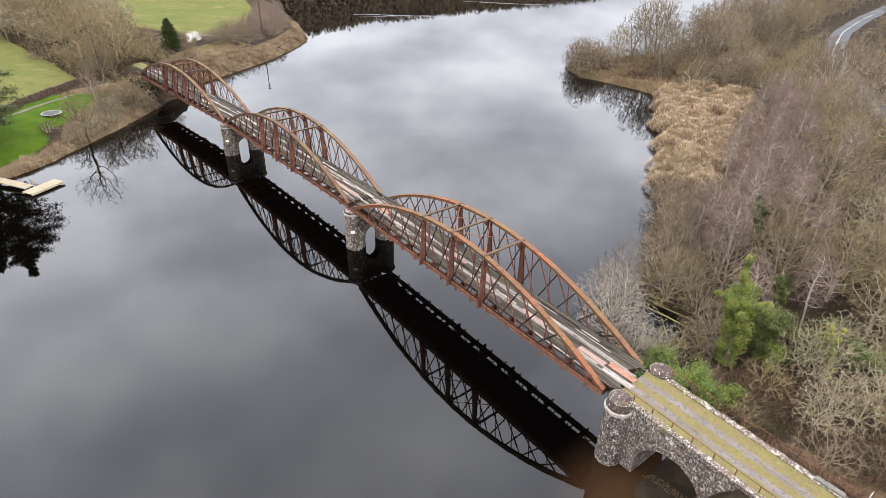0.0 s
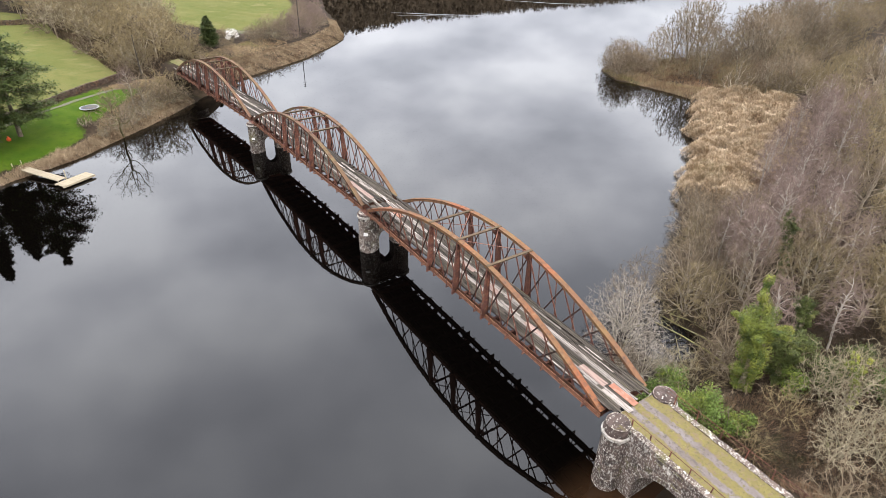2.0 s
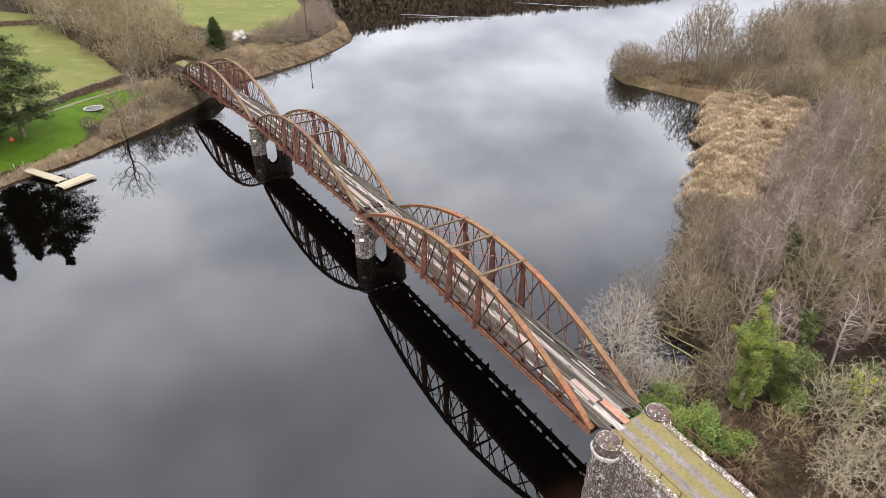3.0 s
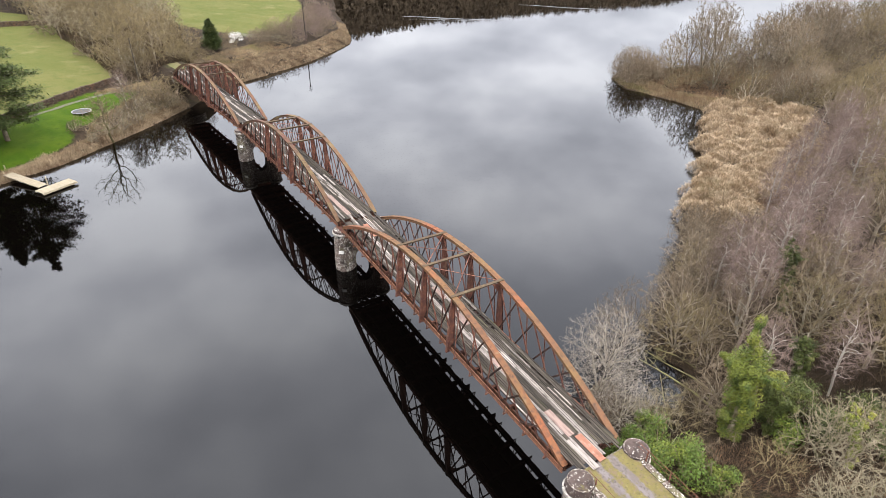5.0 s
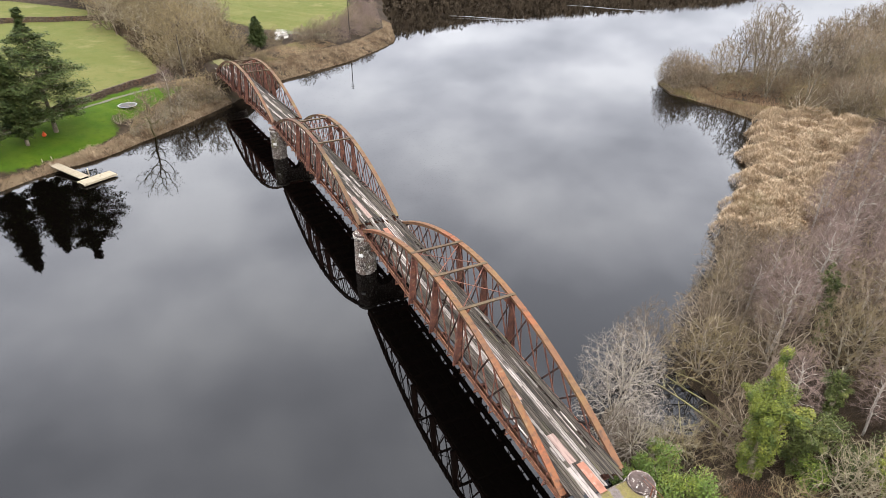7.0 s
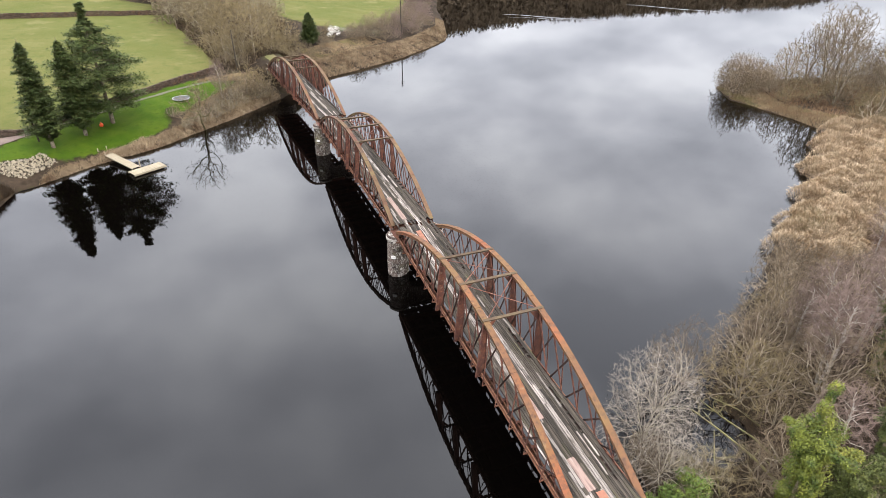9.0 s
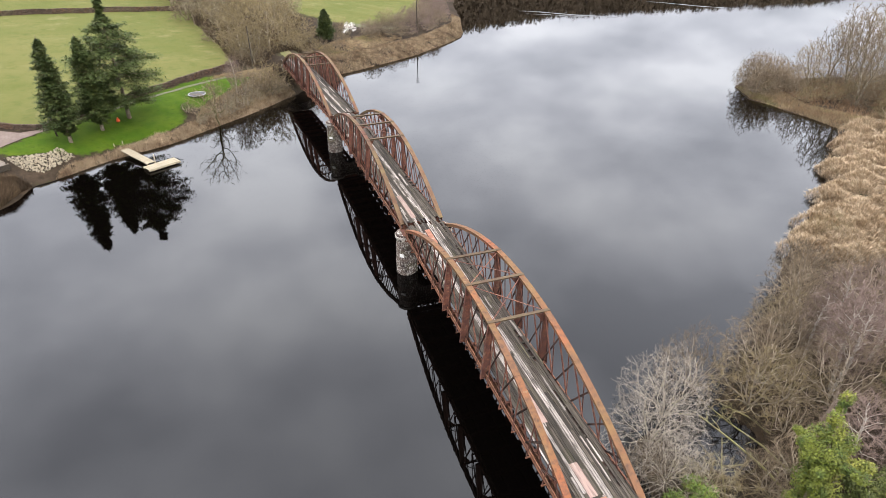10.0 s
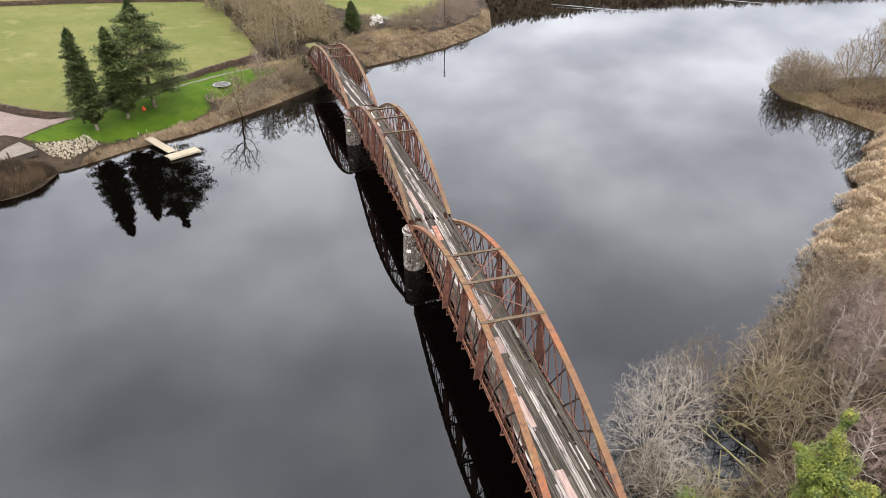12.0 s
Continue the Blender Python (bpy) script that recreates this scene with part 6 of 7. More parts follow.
blades("track_turf", [(-2.1, -1), (-1.3, -1), (-1.3, -30), (-2.1, -30)], GRASS_DRY, 3500, 0.16, 0.04, 18, "short mossy turf on the track", "grass", 0.6, 0.5)

for x, y, k in ((108, 23.5, 1.2), (113, 27.5, 1.3), (119, 31.5, 1.3), (125, 35.5, 1.4), (131, 39.5, 1.3), (138, 43.5, 1.3), (146, 48, 1.3), (121, 22.5, 1.2), (130, 27.5, 1.2), (140, 34, 1.3), (150, 40, 1.3)):
    plant(("willow", "brown"), x, y, k, rng=random.Random(int(x * 3 + y)))
blades("far_brush", [(-19, 137), (-12, 134), (-2, 139), (2, 150), (0, 168), (3, 182), (-5, 200), (-30, 204), (-29, 183), (-22, 153)], SCRUB, 30000, 1.3, 0.11, 19, "tangle of dead bramble under the far trees", "undergrowth", 0.7, 1.6)
blades("garden_brush", [(-29, 104.5), (-23, 108.5), (-15, 115.5), (-8, 122.5), (-10, 128), (-15, 127), (-21, 120), (-27, 112.5)], GRASS_DRY, 9000, 0.85, 0.09, 20, "dead grass and bramble on the garden's bank", "undergrowth", 0.6, 1.2)
blades("promontory_brush", [(97, 66), (96, 84), (99, 93), (125, 91), (150, 86), (150, 62), (120, 52), (106, 60)], RUSTY_GRASS, 26000, 0.85, 0.13, 21, "rusty dead bracken and grass under the promontory's trees", "undergrowth", 0.6, 1.6)
blades("far_meadow_grass", [(5, 142), (14, 150), (22, 155), (30, 160), (24, 165), (14, 160), (2, 152)], GRASS_DRY, 12000, 0.4, 0.07, 22, "rough tan grass behind the far shore", "grass", 0.5, 2.2)
blades("reed_edge_brush", [(50, 22), (64, 24), (78, 27), (94, 33), (104, 47), (106, 62), (99, 62), (94, 49), (86, 39.5), (74, 32.5), (61, 27.5)], RUSTY_GRASS, 22000, 1.0, 0.09, 23, "dead sedge and bramble behind the reeds", "undergrowth", 0.6, 1.5)
for x, y, k in ((63, 20.5, 0.8), (69, 22.5, 0.9), (75, 24, 0.85), (80, 26, 0.95), (86, 28.5, 0.9), (92, 31, 0.85), (98, 35, 0.9), (71.5, 19, 0.95), (86, 24.5, 0.95), (58, 23, 0.75), (66, 26.5, 0.75), (73, 28.5, 0.8), (81, 31, 0.8), (89, 34.5, 0.8)):
    plant(("birch", "purple"), x, y, k, rng=random.Random(int(x * 11)))
for x, y, k in ((81, 22, 0.8), (95, 29, 0.85), (105, 39, 0.8), (111, 50, 0.9), (109, 58, 0.9), (77, 20, 0.8)):
    plant(("willow", "brown"), x, y, k, rng=random.Random(int(x * 13)))

# ---- far bank: garden, walls, jetty, lane ----
def stone_wall(name, line, tall, thick, seed, label, mat):
    """Dry-stone wall along a line: rows of uneven stones, joined as too small to pick apart."""
    rng = random.Random(seed)
    verts, faces = [], []
    for (x0, y0), (x1, y1) in zip(line, line[1:]):
        length = math.hypot(x1 - x0, y1 - y0)
        ux, uy = (x1 - x0) / length, (y1 - y0) / length
        h = 0.0
        while h < tall:
            row = rng.uniform(0.2, 0.3)
            s = 0.0
            while s < length:
                w = rng.uniform(0.3, 0.65)
                t = thick * (1 - 0.25 * h / tall) / 2
                cx, cy = x0 + ux * (s + w / 2), y0 + uy * (s + w / 2)
                z = ground_z(cx, cy) + h - 0.05
                b = len(verts)
                for dz, shrink in ((0, 1.0), (row, 0.9)):
                    for i, j in ((-1, -1), (1, -1), (1, 1), (-1, 1)):
                        a, c = i * w / 2 * shrink * rng.uniform(0.85, 1.0), j * t * rng.uniform(0.85, 1.12)
                        verts.append((cx + ux * a - uy * c, cy + uy * a + ux * c, z + dz * rng.uniform(0.85, 1.1)))
                faces += [(b, b + 3, b + 2, b + 1), (b + 4, b + 5, b + 6, b + 7), (b, b + 1, b + 5, b + 4), (b + 1, b + 2, b + 6, b + 5), (b + 2, b + 3, b + 7, b + 6), (b + 3, b, b + 4, b + 7)]
                s += w
            h += row
    ob = new(name, mesh_from(name, verts, faces, mat))
    return tagged(ob, label, "wall", kind="structure")


stone_wall("wall_field", [(-18.3, 138.2), (-25, 131.6), (-31.9, 125.3), (-36, 122), (-41, 116.5), (-47, 110.5), (-53.4, 104.6)], 1.0, 0.75, 601, "dark dry-stone wall between lawn and pasture", DARK_STONE)
stone_wall("wall_drive", [(-53.4, 104.2), (-55.2, 103.0), (-58.1, 103.7), (-63.4, 106.4), (-68.1, 109.6), (-80, 116), (-100, 122)], 0.95, 0.6, 602, "low grey dry-stone wall beside the gravel drive", DARK_STONE)
stone_wall("wall_hedge", [(-28, 199), (-46, 198.7), (-77, 194.4), (-91, 190.6), (-140, 182)], 1.3, 0.8, 603, "dark dry-stone wall at the pasture's top", DARK_STONE)


def ribbon(name, line, wide, mat, lift, label, category, step=1.2, wave=0.15):
    """A strip laid on the ground along a line, following its height."""
    pts = []
    for (x0, y0), (x1, y1) in zip(line, line[1:]):
        n = max(2, int(math.hypot(x1 - x0, y1 - y0) / step))
        pts += [(x0 + (x1 - x0) * i / n, y0 + (y1 - y0) * i / n) for i in range(n)]
    pts.append(line[-1])
    for _ in range(10):
        pts = [pts[0]] + [((a[0] + 2 * b[0] + c[0]) / 4, (a[1] + 2 * b[1] + c[1]) / 4) for a, b, c in zip(pts, pts[1:], pts[2:])] + [pts[-1]]
    verts, faces = [], []
    across = 6
    rng = random.Random(len(line) * 7)
    for i, (x, y) in enumerate(pts):
        a, b = pts[max(i - 1, 0)], pts[min(i + 1, len(pts) - 1)]
        d = math.hypot(b[0] - a[0], b[1] - a[1])
        nx, ny = -(b[1] - a[1]) / d, (b[0] - a[0]) / d
        zc = [ground_z(x + nx * wide * s, y + ny * wide * s) for s in (-0.5, -0.25, 0, 0.25, 0.5)]
        z = max(zc) if wide > 4 else None
        for k in range(across + 1):
            o = (k / across - 0.5) * wide + (rng.uniform(-wave, wave) if k in (0, across) else 0)
            px, py = x + nx * o, y + ny * o
            verts.append((px, py, (z if z is not None else ground_z(px, py)) + lift))
    w = across + 1
    for i in range(len(pts) - 1):
        for k in range(across):
            faces.append((i * w + k, i * w + k + 1, (i + 1) * w + k + 1, (i + 1) * w + k))
    ob = new(name, mesh_from(name, verts, faces, mat, True))
    return tagged(ob, label, category, kind="structure"), pts


ribbon("garden_path", [(-58, 100.2), (-53.1, 103.0), (-45, 110), (-34.1, 119.6), (-24.8, 126.2), (-15.5, 132.5)], 0.95, FOOTPATH, 0.07, "narrow grey gravel path across the lawn", "path")


def drive():
    """Gravel yard and drive between the low wall and the lawn."""
    low = [(-52.6, 103.2), (-55, 101.0), (-57, 99.0), (-60.7, 94.8), (-63.2, 95.5), (-75, 94.0), (-95, 95)]
    high = [(-53.7, 104.0), (-55.4, 102.6), (-57.8, 101.9), (-62.9, 104.0), (-67.6, 107.5), (-80, 114.8), (-98, 120.5)]
    verts, faces, n, w = [], [], 12, 13
    for (a0, a1), (b0, b1) in zip(zip(low, low[1:]), zip(high, high[1:])):
        for i in range(n):
            u = i / n
            pa = (a0[0] + (a1[0] - a0[0]) * u, a0[1] + (a1[1] - a0[1]) * u)
            pb = (b0[0] + (b1[0] - b0[0]) * u, b0[1] + (b1[1] - b0[1]) * u)
            for k in range(w):
                t = k / (w - 1)
                x, y = pa[0] + (pb[0] - pa[0]) * t, pa[1] + (pb[1] - pa[1]) * t
                verts.append((x, y, ground_z(x, y) + 0.09))
    for i in range(len(verts) // w - 1):
        for k in range(w - 1):
            faces.append((i * w + k, (i + 1) * w + k, (i + 1) * w + k + 1, i * w + k + 1))
    tagged(new("drive", mesh_from("drive", verts, faces, PATH, True)), "pinkish gravel drive beside the low wall", "path", kind="structure")


drive()
road, road_line = ribbon("road", ROAD, 5.6, ASPHALT, 0.30, "grey two-lane country road with a broken centre line", "road", 2.0, 0.05)


def road_dashes():
    """Centre-line dashes, each a thin slab of paint on the road."""
    i = 0
    pts = road_line
    bm = None
    me = None
    count = 0
    while i < len(pts) - 2 and count < 60:
        (x0, y0), (x1, y1) = pts[i], pts[i + 1]
        if 90 < x0 < 260:
            a = math.atan2(y1 - y0, x1 - x0)
            z = max(ground_z(x0 + dx, y0 + dy) for dx, dy in ((0, 0), (-math.sin(a) * 2.8, math.cos(a) * 2.8), (math.sin(a) * 2.8, -math.cos(a) * 2.8), (-math.sin(a) * 1.4, math.cos(a) * 1.4), (math.sin(a) * 1.4, -math.cos(a) * 1.4)))
            if me is None:
                bm = bmesh.new()
                box(bm, -1.1, -0.09, 0.306, 1.1, 0.09, 0.314)
                first = part("road_dash", bm, WHITE_PAINT, road)
                me = first.data
                ob = first
            else:
                ob = share("road_dash", me, road)
            ob.matrix_basis = Matrix.Translation((x0, y0, z)) @ Matrix.Rotation(a, 4, "Z")
            count += 1
        i += 2


road_dashes()


def trampoline(x, y, r):
    z = ground_z(x, y)
    thing = empty("trampoline", (x, y, z), "round grey trampoline with a pale rim sunk in the lawn", "trampoline")
    bm = bmesh.new()
    bmesh.ops.create_cone(bm, cap_ends=True, segments=40, radius1=r - 0.2, radius2=r - 0.2, depth=0.02, matrix=Matrix.Translation((0, 0, 0.34)))
    part("mat", bm, material("trampoline_mat", (0.055, 0.056, 0.060), 0.9, 0, [((0.085, 0.08, 0.08), 1.5, 0.45, 0.7, 4)]), thing)
    verts, faces = [], []
    for i in range(40):
        a = 2 * math.pi * i / 40
        for rr, zz in ((r - 0.22, 0.36), (r, 0.37), (r, 0.30), (r - 0.22, 0.30)):
            verts.append((rr * math.cos(a), rr * math.sin(a), zz))
    for i in range(40):
        for k in range(4):
            faces.append((i * 4 + k, ((i + 1) % 40) * 4 + k, ((i + 1) % 40) * 4 + (k + 1) % 4, i * 4 + (k + 1) % 4))
    share("rim", mesh_from("rim", verts, faces, material("pale_rim_pad", (0.21, 0.22, 0.22), 0.6, 0, [((0.26, 0.27, 0.26), 2, 0.4, 0.7, 4)])), thing, None, "pale padded rim")
    for i in range(8):
        a = 2 * math.pi * i / 8
        bm = bmesh.new()
        bar(bm, ((r - 0.1) * math.cos(a), (r - 0.1) * math.sin(a), -0.25), ((r - 0.1) * math.cos(a), (r - 0.1) * math.sin(a), 0.30), 0.05, 0.05)
        part("leg", bm, GALV, thing)


trampoline(-28.0, 117.8, 1.85)


def jetty():
    thing = empty("jetty", (0, 0, 0), "pale new timber jetty with a floating landing stage", "jetty")
    a, b = Vector((-41.8, 97.2, 0)), Vector((-35.9, 88.6, 0))
    d = (b - a).normalized()
    s = Vector((-d.y, d.x, 0))
    turn = math.atan2(d.y, d.x)
    # gangway boards
    n = int((b - a).length / 0.2)
    bm = bmesh.new()
    box(bm, -0.085, -0.75, 0, 0.085, 0.75, 0.05)
    plank = part("jetty_board", bm, JETTY_WOOD, thing)
    for i in range(n):
        p = a + d * (0.1 + i * 0.2)
        z = 0.95 - 0.5 * i / n
        ob = plank if i == 0 else share("jetty_board", plank.data, thing)
        ob.matrix_basis = Matrix.Translation((p.x, p.y, z)) @ Matrix.Rotation(turn, 4, "Z")
    for o in (-0.65, 0.65):
        bm = bmesh.new()
        bar(bm, a + s * o + Vector((0, 0, 0.9)), b + s * o + Vector((0, 0, 0.38)), 0.1, 0.14, (0, 0, 1))
        part("beam", bm, JETTY_WOOD, thing)
    # landing stage across the end
    e = Vector((-31.3, 88.5, 0))
    c = Vector((-36.2, 85.7, 0))
    d2 = (e - c).normalized()
    s2 = Vector((-d2.y, d2.x, 0))
    turn2 = math.atan2(d2.y, d2.x)
    bm = bmesh.new()
    box(bm, -0.085, -1.15, 0, 0.085, 1.15, 0.05)
    board = part("stage_board", bm, JETTY_WOOD, thing)
    n2 = int((e - c).length / 0.2)
    for i in range(n2):
        p = c + d2 * (0.1 + i * 0.2) + s2 * 0.6
        ob = board if i == 0 else share("stage_board", board.data, thing)
        ob.matrix_basis = Matrix.Translation((p.x, p.y, 0.42)) @ Matrix.Rotation(turn2, 4, "Z")
    for o in (-0.45, 1.65):
        bm = bmesh.new()
        bar(bm, c + s2 * o + Vector((0, 0, 0.25)), e + s2 * o + Vector((0, 0, 0.25)), 0.12, 0.3, (0, 0, 1))
        part("float", bm, JETTY_WOOD, thing)
    for p in (a + s * 0.8, a - s * 0.8, b + s * 0.8):
        bm = bmesh.new()
        bmesh.ops.create_cone(bm, cap_ends=True, segments=10, radius1=0.09, radius2=0.08, depth=2.6, matrix=Matrix.Translation((p.x, p.y, 0.5)))
        part("pile", bm, JETTY_WOOD, thing)


jetty()


def rubble_bank():
    """Loose boulders down the bank below the drive."""
    rng = random.Random(700)
    kinds = []
    for k in range(5):
        bm = bmesh.new()
        bmesh.ops.create_icosphere(bm, subdivisions=1, radius=0.175)
        for v in bm.verts:
            v.co *= rng.uniform(0.75, 1.2)
            v.co.z *= 0.75
        me = bpy.data.meshes.new("boulder")
        bm.to_mesh(me)
        bm.free()
        me.materials.append(RUBBLE)
        kinds.append(me)
    thing = empty("rubble_bank", (-53.5, 91.5, 0), "bank of loose pale boulders at the water's edge", "boulders")
    poly = [(-58.5, 93.0), (-55.1, 93.2), (-52.1, 94.2), (-51, 95.7), (-48.3, 93.3), (-50.5, 90.5), (-52.1, 88.3), (-54.7, 88.8), (-57, 91)]
    done = 0
    while done < 290:
        x, y = rng.uniform(-59, -47), rng.uniform(87.5, 96.5)
        if inside(np.array([x]), np.array([y]), poly)[0]:
            m = Matrix.Translation((x + 53.5, y - 91.5, ground_z(x, y) + rng.uniform(0.0, 0.25))) @ Euler((rng.uniform(0, 6), rng.uniform(0, 6), rng.uniform(0, 6))).to_matrix().to_4x4() @ Matrix.Scale(rng.uniform(0.6, 1.25), 4)
            share("boulder", rng.choice(kinds), thing, m)
            done += 1
    verts, faces = [], []
    while done < 800:
        x, y = rng.uniform(-59, -47), rng.uniform(87.5, 96.5)
        if inside(np.array([x]), np.array([y]), poly)[0]:
            m = Matrix.Translation((x + 53.5, y - 91.5, ground_z(x, y) + rng.uniform(-0.05, 0.15))) @ Euler((rng.uniform(0, 6), rng.uniform(0, 6), rng.uniform(0, 6))).to_matrix().to_4x4() @ Matrix.Scale(rng.uniform(0.5, 1.1), 4)
            me = rng.choice(kinds)
            b = len(verts)
            verts += [m @ v.co for v in me.vertices]
            faces += [tuple(b + i for i in p.vertices) for p in me.polygons]
            done += 1
    tagged(share("small_rubble", mesh_from("small_rubble", verts, faces, RUBBLE), thing), kind="stuff")


rubble_bank()


def timber_terrace():
    """Grey boarded terrace over the shore, on posts."""
    thing = empty("timber_terrace", (-62.4, 89.4, 0), "grey weathered boarded terrace on posts above the shore", "terrace")
    turn = radians(41)
    thing.rotation_euler = (0, 0, turn)
    top = 2.95
    bm = bmesh.new()
    box(bm, -6.5, -0.075, top, 4.0, 0.075, top + 0.05)
    b0 = part("deck_board", bm, DECK_GREY, thing)
    for i in range(49):
        ob = b0 if i == 0 else share("deck_board", b0.data, thing)
        ob.matrix_basis = Matrix.Translation((0, -3.84 + i * 0.16, 0))
    for x in (-4.0, -0.3, 3.7):
        for y in (-3.7, 3.6):
            bm = bmesh.new()
            box(bm, x - 0.09, y - 0.09, -0.4, x + 0.09, y + 0.09, top + (1.0 if y < 0 else -0.05))
            part("post", bm, PLANK, thing)
    for y in (-3.7, 0, 3.6):
        bm = bmesh.new()
        box(bm, -6.4, y - 0.06, top - 0.24, 3.9, y + 0.06, top - 0.003)
        part("joist", bm, PLANK, thing)
    bm = bmesh.new()
    box(bm, -6.4, -3.98, top - 0.9, 3.95, -3.93, top - 0.02)
    part("fascia", bm, PLANK, thing)


timber_terrace()


def pole(x, y, tall, name, label, arms=False):
    z = ground_z(x, y)
    thing = empty(name, (x, y, z), label, "pole", "wooden poles")
    bm = bmesh.new()
    bmesh.ops.create_cone(bm, cap_ends=True, segments=10, radius1=0.16, radius2=0.10, depth=tall + 0.4, matrix=Matrix.Translation((0, 0, tall / 2 - 0.2)))
    part("shaft", bm, PLANK, thing)
    if arms:
        for h in (0.4, 1.0, 1.7):
            bm = bmesh.new()
            box(bm, -0.55, -0.05, tall - h, 0.55, 0.05, tall - h + 0.1)
            part("cross_arm", bm, PLANK, thing)


pole(-15.1, 134.2, 10.0, "utility_pole", "weathered timber utility pole beside the path")
pole(37.2, 168.5, 11.0, "utility_pole", "tall timber utility pole on the far shore", True)
pole(-51.8, 100.2, 8.0, "utility_pole", "grey timber utility pole beside the drive")


def marker_buoy(x, y, z):
    bm = bmesh.new()
    bmesh.ops.create_icosphere(bm, subdivisions=2, radius=0.38, matrix=Matrix.Translation((0, 0, 0.3)))
    bmesh.ops.create_cone(bm, cap_ends=True, segments=12, radius1=0.16, radius2=0.1, depth=0.25, matrix=Matrix.Translation((0, 0, 0.75)))
    ob = part("mooring_buoy", bm, material("orange_plastic", (0.62, 0.10, 0.03), 0.5))
    ob.location = (x, y, z)
    tagged(ob, "small orange plastic buoy lying on the lawn", "buoy")


marker_buoy(-42.2, 105.2, ground_z(-42.2, 105.2))


def blossom_bush(x, y, size):
    """Early white blossom on a thorn bush near the far shore."""
    rng = random.Random(731)
    thing = empty("blossoming_bush", (x, y, ground_z(x, y)), "thorn bush covered in white blossom near the far shore", "shrub")
    w = Wood()
    for i in range(8):
        a = i * 0.8
        w.tube([Vector((0, 0, -0.2)), Vector((math.cos(a) * 0.7, math.sin(a) * 0.7, 1.2)) * size, Vector((math.cos(a) * 1.5, math.sin(a) * 1.5, 2.2)) * size], 0.06, 0.02, 4)
    share("stems", mesh_from("stems", w.verts, w.faces, BARK), thing)
    spots = [((rng.uniform(-1.4, 1.4) * size, rng.uniform(-1.4, 1.4) * size, rng.uniform(0.7, 2.3) * size), (0.6 * size, 0.6 * size, 0.5 * size)) for _ in range(13)]
    v, f = leaf_cloud(rng, spots, 1100, 0.2)
    share("blossom", mesh_from("blossom", v, f, BLOSSOM), thing)


blossom_bush(14.8, 164.5, 1.35)
ribbon("lay_by", [(16, 178), (22, 172), (30, 170)], 3.0, FOOTPATH, 0.06, "pale gravel patch beside the far pasture", "path")


def far_abutment():
    thing = empty("far_abutment", tuple(FAR_END), "whinstone abutment under the bridge's end", "abutment")
    thing.rotation_euler = (0, 0, BENDS[2])
    bm = bmesh.new()
    box(bm, -2.9, -0.9, -2.5, 2.9, 3.2, Z_LOW - 0.1)
    box(bm, -2.5, 0.2, Z_LOW - 0.1, 2.5, 3.2, DECK - 0.35)
    part("block", bm, STONE, thing)



far_abutment()
ribbon("far_track", [(FAR_END.x, FAR_END.y + 0.8), (FAR_END.x - 2.1, FAR_END.y + 13), (FAR_END.x - 10, FAR_END.y + 60), (FAR_END.x - 22, FAR_END.y + 130)], 2.6, OLD_TURF, 0.05, "grassy disused track bed leading away from the bridge", "track")


# ---- wooded hills across the loch ----
def far_woods():
    rng = random.Random(900)
    verts, faces = [], []
    n = 0
    while n < 11000:
        x = rng.uniform(-100, 900)
        y = rng.uniform(255, 640)
        n += 1
        verts.append((x, y))
    px, py = np.array([v[0] for v in verts]), np.array([v[1] for v in verts])
    d = shore_distance(px, py, SHORE_FAR)
    ok = (d > 4) & (d < 220) & ((px > 66) | (py > 345))
    px, py = px[ok], py[ok]
    pz = land_height(px, py)
    verts = []
    for x, y, z in zip(px, py, pz):
        h = rng.uniform(10, 14)
        r = rng.uniform(3.5, 6.0)
        for _ in range(18):
            a, el = rng.uniform(0, 6.28), math.asin(rng.uniform(0.0, 1.0))
            c = Vector((x + math.cos(a) * math.cos(el) * r, y + math.sin(a) * math.cos(el) * r, z + h * (0.4 + 0.6 * math.sin(el))))
            u = Vector((rng.gauss(0, 1), rng.gauss(0, 1), rng.gauss(0, 1))).normalized() * rng.uniform(0.8, 2.0)
            w = u.cross(Vector((rng.gauss(0, 1), rng.gauss(0, 1), rng.gauss(0, 1)))).normalized() * rng.uniform(0.5, 1.2)
            b = len(verts)
            verts += [c - u, c + w, c + u, c - w]
            faces.append((b, b + 1, b + 2, b + 3))
        b = len(verts)
        verts += [(x - r * 0.5, y, z), (x + r * 0.5, y, z), (x + r * 0.7, y, z + h * 0.7), (x - r * 0.7, y, z + h * 0.7)]
        faces.append((b, b + 1, b + 2, b + 3))
    ob = new("far_woods", mesh_from("far_woods", verts, faces, BARK_DARK))
    tagged(ob, "bare brown woodland on the hills across the loch", "woodland", kind="stuff")


far_woods()


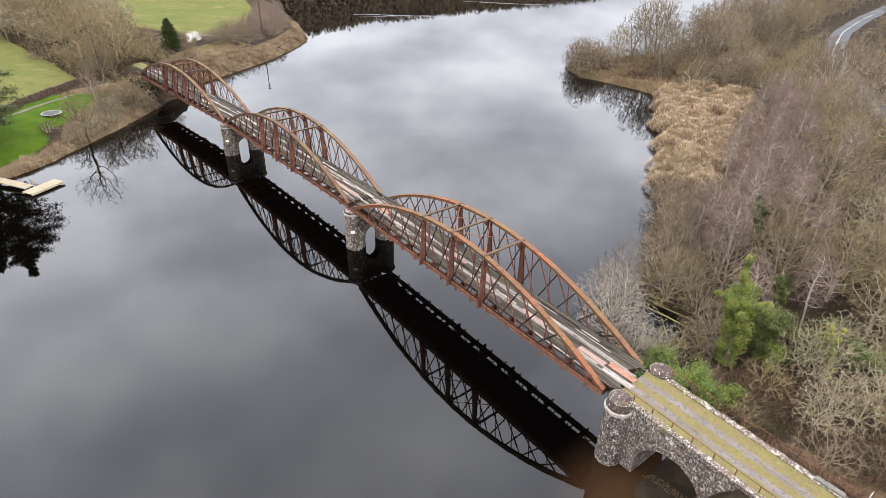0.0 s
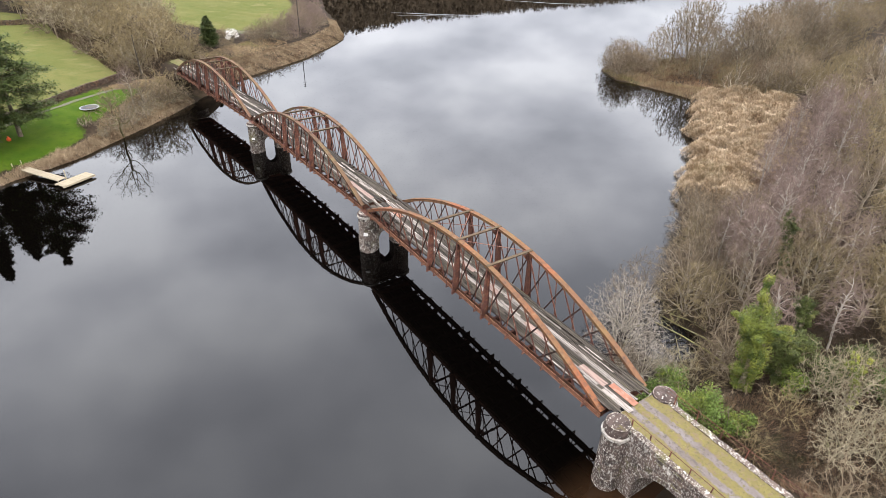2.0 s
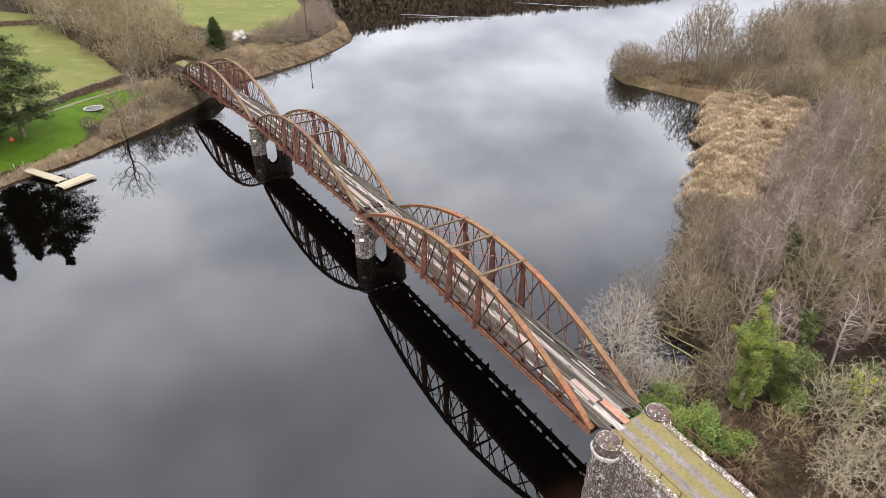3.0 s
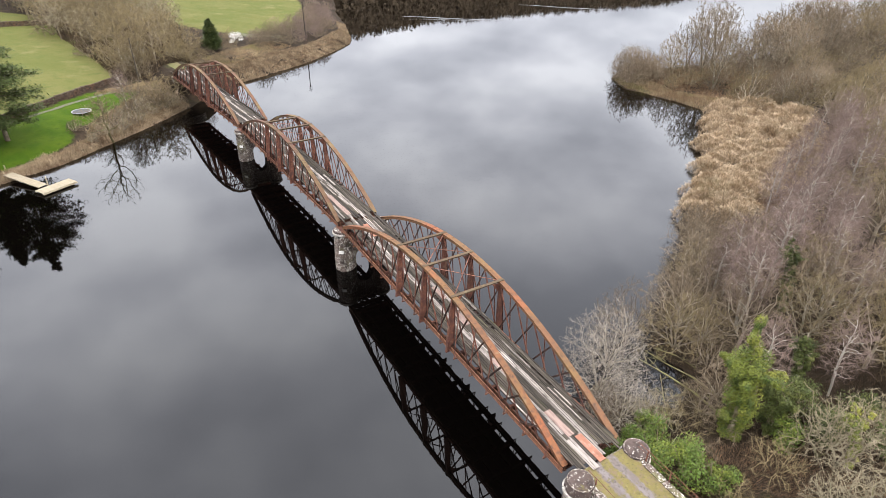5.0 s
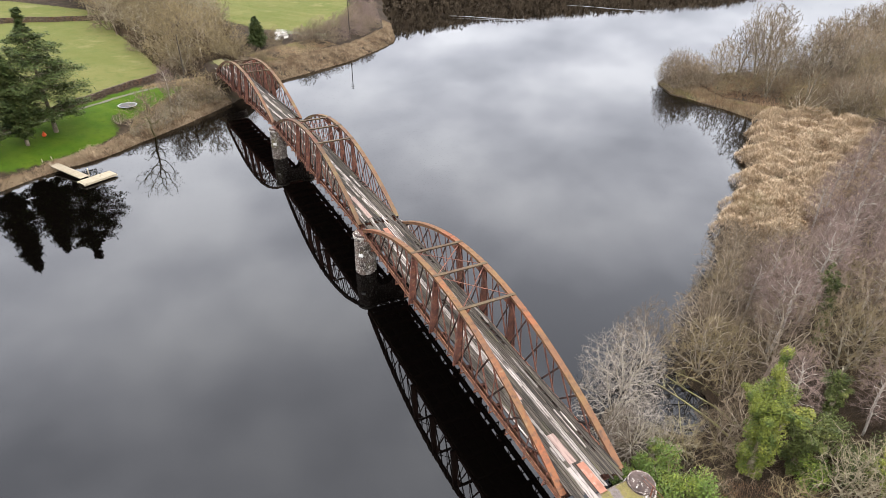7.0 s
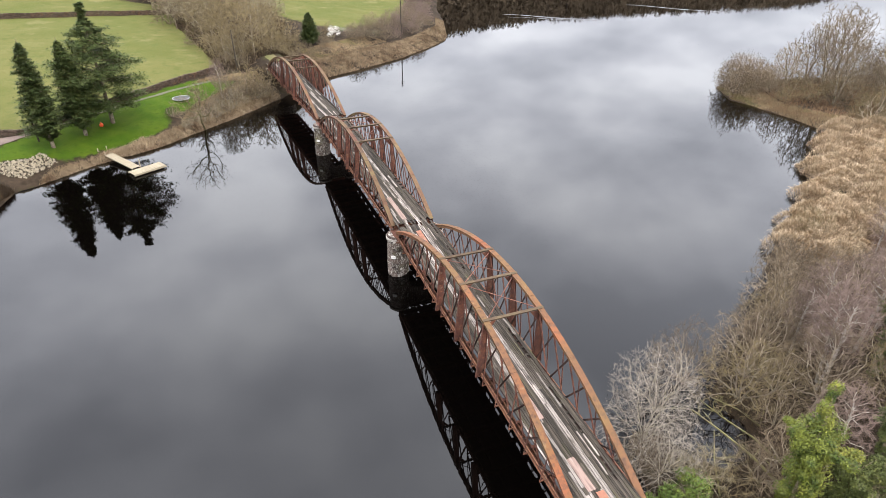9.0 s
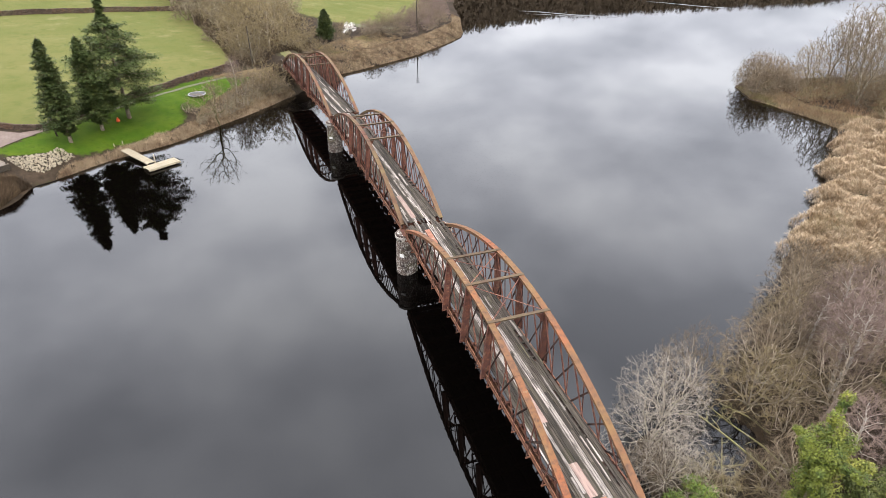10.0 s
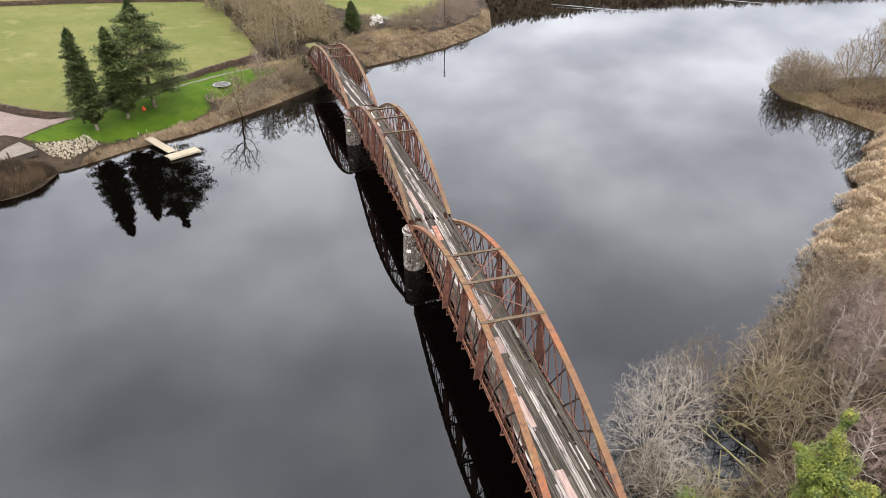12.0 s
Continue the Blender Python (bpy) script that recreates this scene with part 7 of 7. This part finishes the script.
def fallen_bough(line, r0, seed):
    """A mossy bough lying out over the pool, with its broken side branches."""
    rng = random.Random(seed)
    w = Wood()
    pts = [Vector(p) for p in line]
    w.tube(pts, r0, r0 * 0.4, 7)
    for a, b in zip(pts, pts[1:]):
        for _ in range(3):
            p = a.lerp(b, rng.random())
            q = p + Vector((rng.uniform(-1, 1), rng.uniform(-1, 1), rng.uniform(0.1, 0.9))) * 1.4
            w.tube([p, p.lerp(q, 0.5) + Vector((rng.uniform(-0.2, 0.2), rng.uniform(-0.2, 0.2), 0.1)), q], r0 * 0.4, 0.012, 4)
            for _ in range(2):
                e = q + Vector((rng.uniform(-1, 1), rng.uniform(-1, 1), rng.uniform(-0.2, 0.6))) * 0.7
                w.tube([p.lerp(q, 0.6), e], r0 * 0.22, 0.008, 3)
    ob = new("fallen_bough", mesh_from("fallen_bough", w.verts, w.faces, BARK_MOSS, True))
    tagged(ob, "mossy yellow-green fallen bough leaning over a dark pool", "tree", "fallen boughs")


fallen_bough(((17.2, 0.6, 1.0), (16.4, 2.9, 2.0), (15.2, 5.4, 2.8), (14.0, 7.9, 3.4)), 0.13, 71)
fallen_bough(((19.2, 2.2, 0.8), (18.2, 4.4, 1.8), (16.6, 6.8, 2.6), (15.6, 8.6, 3.3)), 0.11, 72)
fallen_bough(((12.2, 1.5, 0.6), (13.4, 3.8, 1.7), (14.9, 5.8, 2.6)), 0.09, 73)
fallen_bough(((21.0, 6.0, 0.5), (19.6, 7.6, 1.6), (17.8, 9.2, 2.2)), 0.10, 74)


def wake(line, wide):
    """Ruffled streak left on the calm water."""
    verts, faces = [], []
    n = 40
    for i in range(n + 1):
        u = i / n
        x, y = line[0][0] + (line[1][0] - line[0][0]) * u, line[0][1] + (line[1][1] - line[0][1]) * u
        d = math.hypot(line[1][0] - line[0][0], line[1][1] - line[0][1])
        nx, ny = -(line[1][1] - line[0][1]) / d, (line[1][0] - line[0][0]) / d
        w = wide * (0.15 + math.sin(math.pi * u) ** 0.6) * (0.75 + 0.25 * math.sin(u * 37))
        o = 0.6 * math.sin(u * 9)
        verts += [(x + nx * (o - w / 2), y + ny * (o - w / 2), 0.006), (x + nx * (o + w / 2), y + ny * (o + w / 2), 0.006)]
    for i in range(n):
        faces.append((2 * i, 2 * i + 1, 2 * i + 3, 2 * i + 2))
    tagged(new("water_streak", mesh_from("water_streak", verts, faces, RIPPLE)), "pale ruffled streak on the loch", "water", kind="structure")


wake(((91, 206), (123, 180)), 1.8)
wake(((90, 199.5), (124, 179)), 0.9)
wake(((153, 210), (182, 179)), 1.6)


def verge_sign(x, y):
    z = ground_z(x, y)
    thing = empty("verge_sign", (x, y, z), "small blank white sign on a thin post beside the track", "sign")
    bm = bmesh.new()
    bar(bm, (0, 0, -0.2), (0, 0, 1.3), 0.06, 0.06)
    part("post", bm, GALV, thing)
    bm = bmesh.new()
    box(bm, -0.25, -0.05, 1.0, 0.25, -0.032, 1.55)
    part("board", bm, WHITE_PAINT, thing)


verge_sign(4.0, -17.6)


def kerb_block(x, y):
    bm = bmesh.new()
    box(bm, -0.25, -1.0, -0.3, 0.25, 1.0, 0.38)
    bmesh.ops.bevel(bm, geom=bm.edges[:], offset=0.05, segments=2, affect="EDGES")
    ob = part("concrete_block", bm, CONCRETE)
    ob.location = (x, y, DECK - 0.22 - TRACK_FALL * (-y))
    tagged(ob, "long grey concrete block at the track's edge", "block")


kerb_block(2.5, -15.6)
